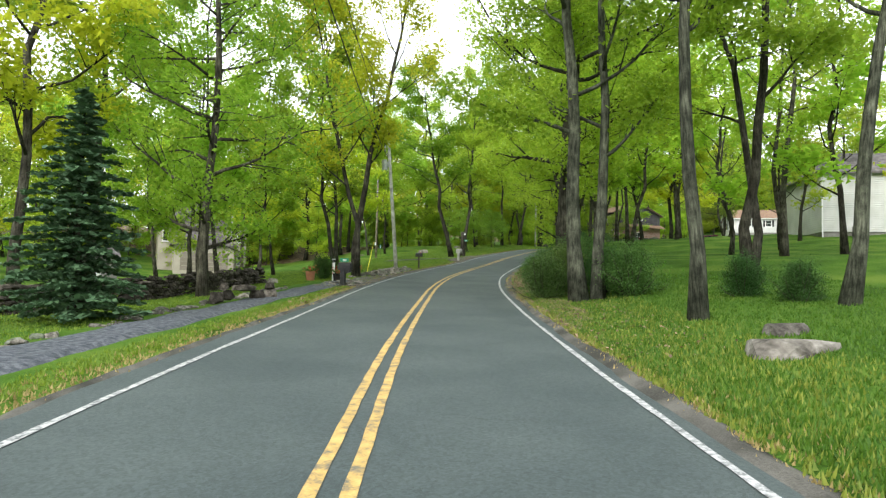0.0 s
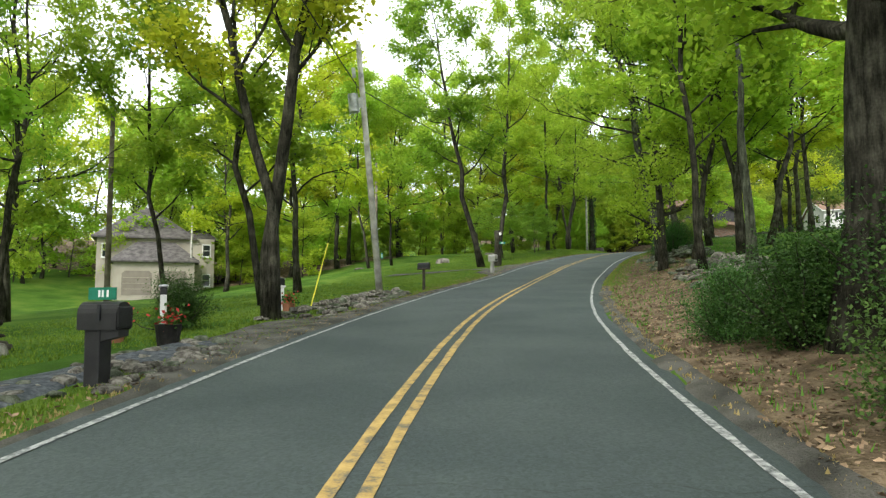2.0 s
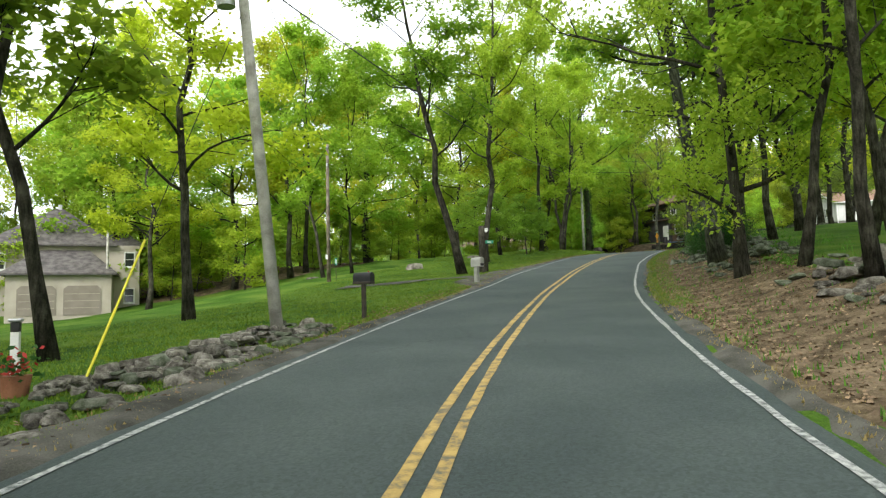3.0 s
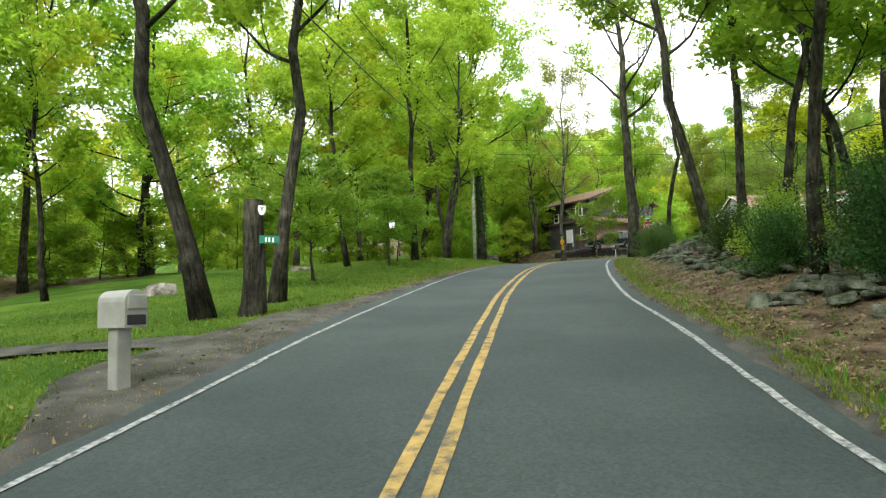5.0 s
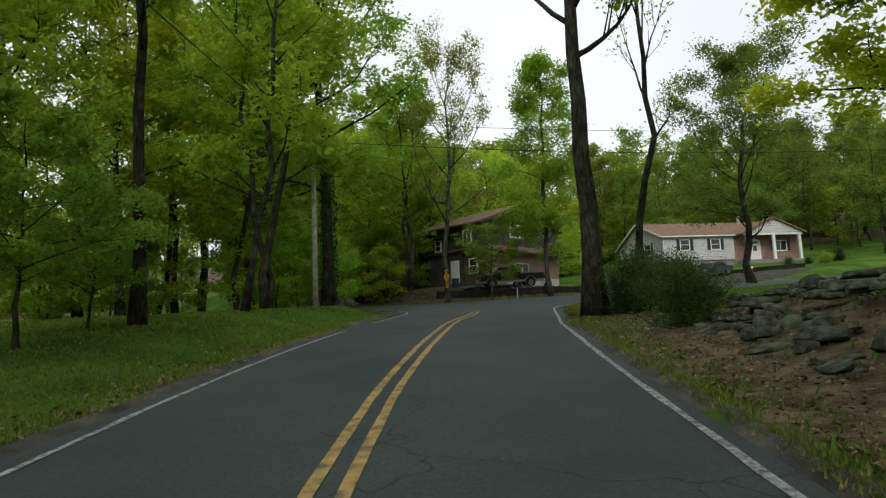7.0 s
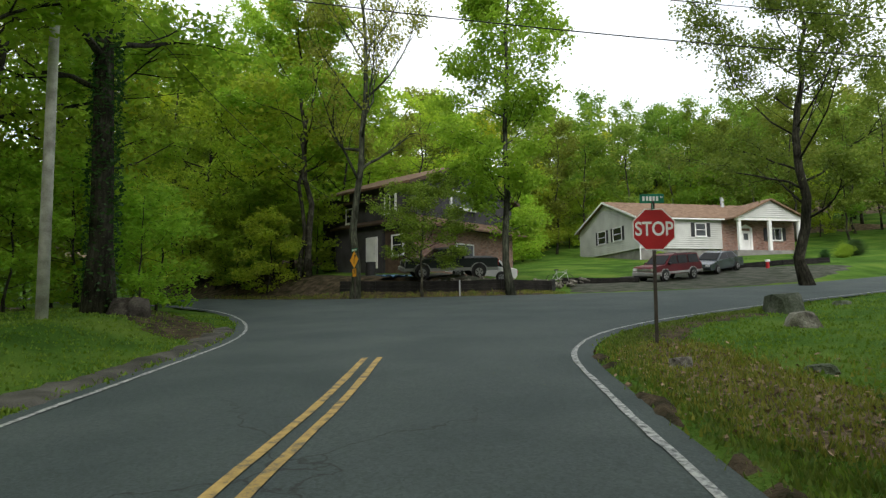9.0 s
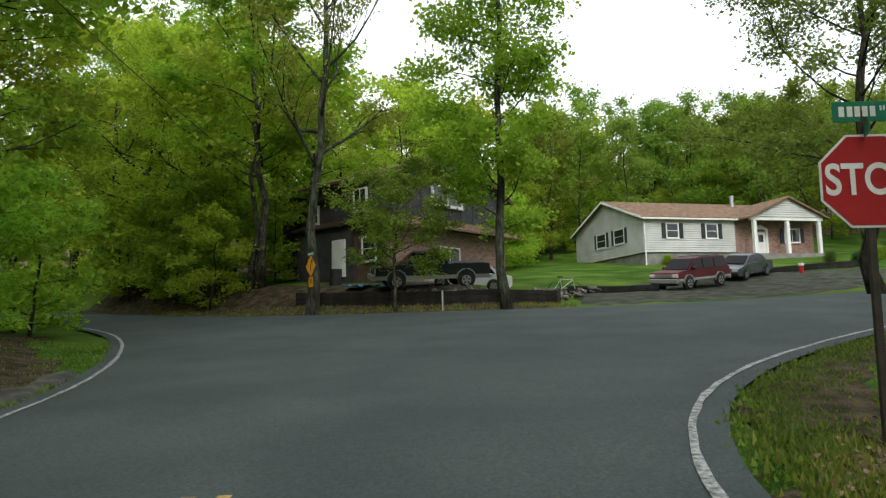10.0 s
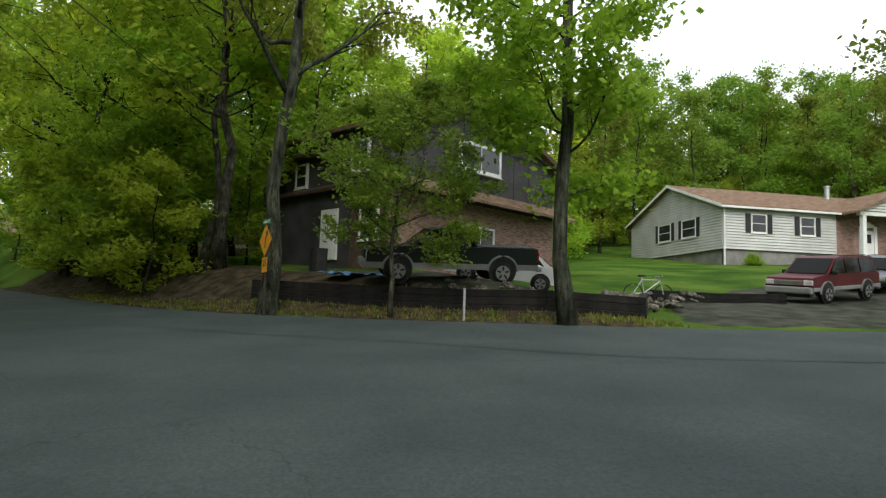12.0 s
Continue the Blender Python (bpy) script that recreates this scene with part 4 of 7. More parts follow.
# shrubs
for x, y, k, t in ((3.6, 23.4, 0.95, SHRUB), (4.6, 24.8, 1.15, SHRUB), (4.1, 26.6, 0.95, SHRUB), (5.6, 23.0, 1.0, SHRUB), (6.1, 21.5, 1.05, SHRUB), (8.8, 19.5, 0.75, SHRUB), (9.5, 17.7, 0.7, SHRUB), (5.9, 27.9, 1.15, SHRUB),
                   (4.9, 30.8, 1.0, SHRUB), (4.4, 32.3, 0.8, SHRUB), (6.0, 29.8, 1.2, SHRUB), (-6.7, 36.8, 0.8, SHRUB), (12.5, 62.8, 1.25, SHRUB), (12.9, 66.6, 0.9, SHRUB), (13.6, 64.6, 1.1, SHRUB), (14.4, 68.8, 0.8, LEAFY), (16.0, 70.5, 1.0, LEAFY), (15.4, 72.0, 0.9, SHRUB),
                   (21.9, 89.7, 1.2, SHRUB), (22.6, 91.0, 1.0, SHRUB), (20.9, 86.9, 0.95, SHRUB), (18.6, 83.6, 0.85, SHRUB), (61.8, 136.6, 0.6, LEAFY), (66.5, 125.6, 0.6, SHRUB), (70.5, 124.6, 0.8, LEAFY), (73.5, 125.6, 0.9, SHRUB), (68.3, 124.8, 0.5, SHRUB)):
    plant(t, x, y, x * 70, k, k, "dense dark green shrub on the verge" if t is SHRUB else "light green leafy shrub on the bank", "verge shrubs")

for tpl in (OAK, BROAD, DARK_MAPLE, SMALL_MAPLE, BIG_OAK, IVY_OAK, PALE_OAK, FULL, FORKED, SHAGGY, SPREADING, UPRIGHT, SNAG, MAPLE, GOLD, SLIM, SPARSE, DEAD, *WOODS, *HILL, UNDER, SHRUB, LEAFY, SPRUCE):
    for o in (*tpl.children_recursive, tpl):
        bpy.data.objects.remove(o)


# ---- materials of houses, signs and vehicles ----
SIDING = material("white_lap_siding", [(0.42, 0.43, 0.41), (0.54, 0.55, 0.53)], 0.7, 0.6, 0.1, 40)
DARK_SIDING = material("dark_grey_board_siding", [(0.035, 0.034, 0.036), (0.062, 0.06, 0.063)], 1.2, 0.8, 0.3, 30)
BROWN_WOOD = material("brown_stained_boards", [(0.05, 0.033, 0.022), (0.095, 0.065, 0.045)], 2, 0.85, 0.4, 30)
SHINGLE = material("brown_roof_shingle", [(0.11, 0.068, 0.042), (0.17, 0.108, 0.068), (0.225, 0.15, 0.1)], 2.5, 0.95, 0.6, 25, dist=0.02)
GREY_SHINGLE = material("grey_roof_shingle", [(0.06, 0.055, 0.055), (0.10, 0.092, 0.09), (0.14, 0.13, 0.125)], 2.5, 0.95, 0.6, 25, dist=0.02)
TRIM = material("white_trim_paint", [(0.6, 0.61, 0.6), (0.74, 0.74, 0.73)], 1.5, 0.5, 0.05, 40)
CREAM = material("cream_stucco", [(0.33, 0.3, 0.245), (0.42, 0.385, 0.325)], 0.8, 0.85, 0.25, 50)
CREAM_DOOR = material("cream_garage_door", [(0.19, 0.165, 0.135), (0.23, 0.205, 0.17)], 1.5, 0.7, 0.1, 40)
CONCRETE = material("grey_concrete_block", [(0.16, 0.155, 0.145), (0.24, 0.235, 0.22)], 1.5, 0.9, 0.4, 40)
GLASS = material("dark_window_glass", [(0.012, 0.016, 0.017), (0.03, 0.037, 0.037)], 1.0, 0.06, 0.0, 20, spec=0.5)
# near-black with little gloss, painted in for dark woods mirrored in the panes
CAR_GLASS = material("dark_car_glass", [(0.004, 0.005, 0.005), (0.009, 0.011, 0.011)], 1.0, 0.05, 0.0, 20, spec=0.1)
SHUTTER = material("dark_shutter_paint", [(0.014, 0.016, 0.018), (0.026, 0.028, 0.03)], 3, 0.6, 0.1, 40)
BLACK = material("black_plastic", [(0.012, 0.012, 0.013), (0.024, 0.024, 0.025)], 4, 0.5, 0.1, 60)
RUBBER = material("black_tyre_rubber", [(0.012, 0.012, 0.012), (0.022, 0.022, 0.021)], 5, 0.85, 0.2, 60)
CHROME = material("silver_alloy", [(0.42, 0.43, 0.44), (0.55, 0.56, 0.57)], 5, 0.3, 0.03, 50, metal=0.9)
CAR_RED = material("dark_red_car_paint", [(0.075, 0.006, 0.01), (0.095, 0.009, 0.013)], 1, 0.4, 0.0, 40, spec=0.18)
CAR_GREEN = material("dark_green_car_paint", [(0.008, 0.012, 0.012), (0.013, 0.019, 0.018)], 1, 0.3, 0.0, 40, spec=0.3)
CAR_BLUE = material("dark_grey_blue_car_paint", [(0.03, 0.038, 0.045), (0.045, 0.055, 0.064)], 1, 0.22, 0.0, 40, spec=0.6)
CAR_SILVER = material("silver_car_paint", [(0.2, 0.205, 0.2), (0.26, 0.265, 0.26)], 1, 0.45, 0.0, 40)
CAR_WHITE = material("white_car_paint", [(0.6, 0.6, 0.6), (0.7, 0.7, 0.7)], 1, 0.3, 0.0, 40)
LAMP_RED = material("red_tail_lamp", [(0.25, 0.01, 0.01), (0.32, 0.015, 0.012)], 4, 0.2, 0.0, 40)
LAMP_CLEAR = material("clear_head_lamp", [(0.5, 0.5, 0.5), (0.65, 0.65, 0.65)], 4, 0.12, 0.0, 40)
SIGN_RED = material("red_sign_sheeting", [(0.33, 0.012, 0.016), (0.40, 0.016, 0.02)], 3, 0.45, 0.03, 60)
SIGN_WHITE = material("white_sign_sheeting", [(0.66, 0.66, 0.66), (0.78, 0.78, 0.78)], 3, 0.45, 0.03, 60)
SIGN_GREEN = material("green_sign_sheeting", [(0.008, 0.14, 0.085), (0.013, 0.18, 0.11)], 3, 0.45, 0.03, 60)
SIGN_YELLOW = material("amber_sign_sheeting", [(0.62, 0.27, 0.012), (0.72, 0.33, 0.02)], 3, 0.45, 0.03, 60)
YELLOW_TUBE = material("yellow_plastic_sleeve", [(0.6, 0.55, 0.04), (0.72, 0.66, 0.06)], 3, 0.45, 0.03, 60)
STEEL_POST = material("brown_steel_post", [(0.03, 0.025, 0.02), (0.06, 0.048, 0.038)], 5, 0.7, 0.2, 60)
TIMBER = material("black_creosoted_timber", [(0.005, 0.0047, 0.0045), (0.01, 0.009, 0.008), (0.02, 0.018, 0.016)], 4, 0.9, 0.6, 30, vary=0.3)
BLUE_TARP = material("blue_tarpaulin", [(0.06, 0.16, 0.33), (0.10, 0.24, 0.45)], 3, 0.5, 0.4, 12)
TERRACOTTA = material("terracotta", [(0.22, 0.09, 0.05), (0.32, 0.14, 0.08)], 4, 0.85, 0.2, 40)
RED_PETAL = material("red_petals", [(0.35, 0.03, 0.03), (0.5, 0.05, 0.04)], 6, 0.7, 0.2, 40)
LOT = material("weedy_gravel", [(0.026, 0.036, 0.018), (0.052, 0.056, 0.043), (0.085, 0.087, 0.068)], 1.6, 0.95, 0.9, 30, spec=0.1, dist=0.03, detail=10)
GREY_BOX = material("grey_plastic_mailbox", [(0.24, 0.24, 0.22), (0.33, 0.33, 0.31)], 3, 0.6, 0.1, 50)
WIRE = material("black_cable", [(0.01, 0.01, 0.01), (0.02, 0.02, 0.02)], 3, 0.6, 0.0, 50)
LITTER = material("dead_leaf_litter", [(0.06, 0.045, 0.028), (0.12, 0.09, 0.058), (0.2, 0.152, 0.1)], 2.2, 0.95, 1.0, 20, spec=0.05, dist=0.06, detail=10)
# darker and slightly greener mix than LITTER
DARK_LITTER = material("dark_leaf_litter", [(0.024, 0.026, 0.013), (0.06, 0.046, 0.03), (0.1, 0.076, 0.05)], 2.6, 0.95, 1.0, 20, spec=0.05, dist=0.06, detail=10)
DEAD_LEAF = material("dry_brown_leaf", [(0.13, 0.085, 0.05), (0.26, 0.185, 0.115)], 3, 0.8, 0.2, 40, vary=0.5, island=True)
BLADE = leaf_material("grass_blade", (0.07, 0.15, 0.015), (0.135, 0.225, 0.025), 0.45)
VERGE = leaf_material("verge_grass_blade", (0.1, 0.145, 0.02), (0.2, 0.22, 0.036), 0.4)
STRAW = leaf_material("dry_grass_blade", (0.24, 0.20, 0.07), (0.36, 0.30, 0.12), 0.3)


def brick_material():
    m = bpy.data.materials.new("red_brown_brickwork")
    m.use_nodes = True
    n, l = m.node_tree.nodes, m.node_tree.links
    b = n["Principled BSDF"]
    b.inputs["Roughness"].default_value = 0.9
    tc, sep, com, add = n.new("ShaderNodeTexCoord"), n.new("ShaderNodeSeparateXYZ"), n.new("ShaderNodeCombineXYZ"), n.new("ShaderNodeMath")
    l.new(tc.outputs["Object"], sep.inputs[0])
    l.new(sep.outputs[0], add.inputs[0])
    l.new(sep.outputs[1], add.inputs[1])
    l.new(add.outputs[0], com.inputs[0])
    l.new(sep.outputs[2], com.inputs[1])
    br = n.new("ShaderNodeTexBrick")
    br.inputs["Scale"].default_value = 1.0
    br.inputs["Brick Width"].default_value, br.inputs["Row Height"].default_value, br.inputs["Mortar Size"].default_value = 0.21, 0.075, 0.008
    br.inputs["Color1"].default_value, br.inputs["Color2"].default_value, br.inputs["Mortar"].default_value = (0.13, 0.05, 0.036, 1), (0.33, 0.19, 0.14, 1), (0.26, 0.24, 0.21, 1)
    l.new(com.outputs[0], br.inputs["Vector"])
    l.new(br.outputs["Color"], b.inputs["Base Color"])
    bp = n.new("ShaderNodeBump")
    bp.inputs["Strength"].default_value, bp.inputs["Distance"].default_value, bp.invert = 0.6, 0.01, True
    l.new(br.outputs["Fac"], bp.inputs["Height"])
    l.new(bp.outputs[0], b.inputs["Normal"])
    return m


BRICK = brick_material()


# ---- houses ----
def cylinder(bm, x, y, z, r, w, n=20, axis="y"):
    turn = Matrix.Rotation(math.pi / 2, 4, "X") if axis == "y" else (Matrix.Rotation(math.pi / 2, 4, "Y") if axis == "x" else Matrix())
    bmesh.ops.create_cone(bm, cap_ends=True, segments=n, radius1=r, radius2=r, depth=w, matrix=Matrix.Translation((x, y, z)) @ turn)
    return bm


def prism(pts, axis, a, b):
    """A solid whose outline is given in two axes and runs from a to b along the third ('x' or 'y')."""
    bm = bmesh.new()
    put = (lambda p, t: (t, p[0], p[1])) if axis == "x" else (lambda p, t: (p[0], t, p[1]))
    lo, hi = [bm.verts.new(put(p, a)) for p in pts], [bm.verts.new(put(p, b)) for p in pts]
    bm.faces.new(lo)
    bm.faces.new(hi[::-1])
    for i in range(len(pts)):
        j = (i + 1) % len(pts)
        bm.faces.new((lo[i], lo[j], hi[j], hi[i]))
    return bm


def merge(*bms):
    out = bmesh.new()
    for b in bms:
        me = bpy.data.meshes.new("tmp")
        b.to_mesh(me)
        b.free()
        out.from_mesh(me)
        bpy.data.meshes.remove(me)
    return out


def slab(p, q, r, s, thick):
    """A roof slab with four upper corners, of some thickness downwards."""
    bm = bmesh.new()
    up = [bm.verts.new(c) for c in (p, q, r, s)]
    dn = [bm.verts.new((c[0], c[1], c[2] - thick)) for c in (p, q, r, s)]
    bm.faces.new(up)
    bm.faces.new(dn[::-1])
    for i in range(4):
        j = (i + 1) % 4
        bm.faces.new((up[i], up[j], dn[j], dn[i]))
    return bm


def lap_wall(length, height, axis, at, row=0.2, top=None):
    """Overlapping boards on a wall from 0 to length along an axis ('x' or 'y'), facing -y or -x. top(u) cuts it under a gable."""
    boards = []
    k = int(math.ceil(height / row))
    for i in range(k):
        z0, z1 = i * row + 0.028, min(height, (i + 1) * row)
        if z1 - z0 < 0.05:
            continue
        a, b = 0.0, length
        if top:
            us = [u for u in np.linspace(0, length, 61) if top(u) >= z1 - 0.02]
            if not us:
                continue
            a, b = us[0], us[-1]
        if b - a < 0.1:
            continue
        q = [(a, 0.0, z0), (b, 0.0, z0), (b, 0.0, z1), (a, 0.0, z1)]
        depth = [0.095, 0.095, 0.045, 0.045]
        pts = [((u, -d, z) if axis == "x" else (-d, u, z)) for (u, _, z), d in zip(q, depth)] + [((u, 0.0, z) if axis == "x" else (0.0, u, z)) for u, _, z in q]
        boards.append([(x + at[0], y + at[1], z + at[2]) for x, y, z in pts])
    return boards


def clad(name, core, boards, mat, house, label=""):
    """A wall with its boards as pieces of their own."""
    w = part(name, core, mat, house, label)
    for q in boards:
        mesh_object("board", q, [(0, 1, 2, 3), (7, 6, 5, 4), (0, 4, 5, 1), (1, 5, 6, 2), (2, 6, 7, 3), (3, 7, 4, 0)], mat, w)
    return w


def window(house, axis, u, z, w, h, at, shutters=False, bars=2, name="window", trim=0.09):
    """A window on a wall that faces -y (axis x) or -x (axis y): frame, panes, sill, shutters."""
    def P(a0, d0, z0, a1, d1, z1):
        if axis == "x":
            return boxed(at[0] + a0, at[1] + d0, at[2] + z0, at[0] + a1, at[1] + d1, at[2] + z1)
        return boxed(at[0] + d0, at[1] + a0, at[2] + z0, at[0] + d1, at[1] + a1, at[2] + z1)
    t = trim
    fr = merge(P(u, -0.135, z, u + t, 0.02, z + h), P(u + w - t, -0.135, z, u + w, 0.02, z + h), P(u + t, -0.135, z + h - t, u + w - t, 0.02, z + h), P(u + t, -0.135, z, u + w - t, 0.02, z + t))
    win = part(name, fr, TRIM, house)
    n = bars
    for i in range(n):
        a, b = u + t + (w - 2 * t) * i / n, u + t + (w - 2 * t) * (i + 1) / n
        part("pane", P(a + 0.02, -0.095, z + t, b - 0.02, -0.075, z + h - t), GLASS, win)
        if i:
            part("mullion", P(a - 0.02, -0.12, z + t, a + 0.02, -0.06, z + h - t), TRIM, win)
    part("meeting_rail", P(u + t, -0.12, z + h * 0.5 - 0.02, u + w - t, -0.097, z + h * 0.5 + 0.02), TRIM, win) if h > 1.0 and n == 1 else None
    part("sill", P(u - 0.04, -0.17, z - 0.05, u + w + 0.04, 0.02, z), TRIM, win)
    if shutters:
        for a in (u - 0.42, u + w + 0.04):
            part("shutter", P(a, -0.12, z, a + 0.38, -0.06, z + h), SHUTTER, win)
    return win


def ranch_house():
    h = thing("ranch_house", pose(60.6, 138.0, 15.1, 0, 0, -12), "white-sided ranch house with brown shingle roof and columned brick porch", "house")
    D, E, R = 13.0, 3.05, 2.35
    gable = lambda u: E + R * (1 - abs(u - D / 2) / (D / 2))
    clad("wall", boxed(0, 0.0, 0, 9.0, 0.2, E), lap_wall(9.0, E, "x", (0, 0, 0)), SIDING, h, "white lap siding")
    clad("gable_wall", prism([(0, 0), (D, 0), (D, E), (D / 2, E + R), (0, E)], "x", 0.0, 0.2), lap_wall(D, E + R, "y", (0, 0, 0), top=lambda u: gable(u) + 0.1), SIDING, h, "white lap siding")
    part("brick_wall", boxed(9.0, 0.05, -1.6, 17.4, 0.3, E), BRICK, h, "red-brown brickwork")
    part("rear_wall", boxed(0.0, D - 0.2, -1.0, 17.4, D, E), SIDING, h)
    part("end_wall", prism([(0.3, -1.5), (D, -0.5), (D, E), (D / 2, E + R), (0.3, E)], "x", 17.2, 17.4), SIDING, h)
    part("foundation", merge(boxed(0.08, 0.1, -2.6, 9.0, 0.3, 0), boxed(0.08, 0.1, -2.6, 0.3, D - 0.1, 0)), CONCRETE, h, "grey concrete block foundation")
    o, t = 0.45, 0.16
    s = R / (D / 2)
    part("roof", merge(slab((-o, -o, E - s * o + t), (17.8, -o, E - s * o + t), (17.8, D / 2, E + R + t), (-o, D / 2, E + R + t), t),
                       slab((-o, D / 2, E + R + t), (17.8, D / 2, E + R + t), (17.8, D + o, E - s * o + t), (-o, D + o, E - s * o + t), t)), SHINGLE, h, "faded brown shingle roof")
    part("rake_trim", merge(slab((-o - 0.04, -o, E - s * o + t - 0.02), (-o, -o, E - s * o + t - 0.02), (-o, D / 2, E + R + t - 0.02), (-o - 0.04, D / 2, E + R + t - 0.02), 0.2),
                            slab((-o - 0.04, D / 2, E + R + t - 0.02), (-o, D / 2, E + R + t - 0.02), (-o, D + o, E - s * o + t - 0.02), (-o - 0.04, D + o, E - s * o + t - 0.02), 0.2)), TRIM, h)
    part("gutter", boxed(-o, -o - 0.12, E - s * o - 0.08, 9.3, -o, E - s * o + 0.06), TRIM, h)
    part("downspout", boxed(-0.02, -0.14, -1.9, 0.08, -0.05, E - 0.2), TRIM, h)
    # windows
    window(h, "x", 2.1, 1.2, 1.25, 1.35, (0, 0, 0), True, 1)
    window(h, "x", 6.0, 1.2, 1.25, 1.35, (0, 0, 0), True, 1)
    window(h, "y", 3.1, 1.15, 1.9, 1.4, (0, 0, 0), True, 1)
    window(h, "y", 6.5, 1.15, 1.9, 1.4, (0, 0, 0), True, 1)
    window(h, "x", 14.2, 0.9, 1.7, 1.3, (0, 0.05, 0), True, 2)
    # porch: cross gable on three white columns
    part("porch_floor", boxed(9.3, -1.8, -1.5, 16.9, 0.05, -0.25, bevel=0.02), CONCRETE, h)
    mid, half, rise, lo = 13.15, 3.75, 1.7, E - 0.1
    clad("porch_gable", prism([(mid - half, lo), (mid + half, lo), (mid, lo + rise)], "y", -1.75, -1.6), lap_wall(2 * half, rise, "x", (mid - half, -1.75, lo), top=lambda u: rise * (1 - abs(u - half) / half) + 0.1), SIDING, h, "white boarded porch gable")
    part("porch_beam", boxed(mid - half, -1.75, lo - 0.28, mid + half, -1.45, lo), TRIM, h)
    part("porch_roof", merge(slab((mid - half - 0.35, -2.15, lo - 0.16 + t), (mid, -2.15, lo + rise + t), (mid, 6.0, lo + rise + t), (mid - half - 0.35, 6.0, lo - 0.16 + t), t),
                             slab((mid, -2.15, lo + rise + t), (mid + half + 0.35, -2.15, lo - 0.16 + t), (mid + half + 0.35, 6.0, lo - 0.16 + t), (mid, 6.0, lo + rise + t), t)), SHINGLE, h, "faded brown shingle porch roof")
    for x in (9.65, 13.05, 16.4):
        part("column", boxed(x, -1.72, -0.25, x + 0.32, -1.42, lo - 0.28, bevel=0.03), TRIM, h)
    dr = part("door", boxed(11.2, -0.02, -0.25, 12.2, 0.05, 1.85, bevel=0.01), TRIM, h, "white front door")
    part("door_pane", boxed(11.45, -0.04, 0.95, 11.95, -0.021, 1.6), GLASS, dr)
    part("door_surround", merge(boxed(10.95, -0.06, -0.25, 11.18, 0.05, 2.1), boxed(12.22, -0.06, -0.25, 12.45, 0.05, 2.1), prism([(10.9, 2.1), (12.5, 2.1), (11.7, 2.5)], "y", -0.08, 0.05)), TRIM, h)
    part("chimney_pipe", cylinder(bmesh.new(), 13.2, 5.4, E + R + 0.1, 0.2, 1.2, 16, "z"), METAL, h, "round metal flue")
    part("flue_cap", cylinder(bmesh.new(), 13.2, 5.4, E + R + 0.74, 0.27, 0.12, 16, "z"), METAL, h)


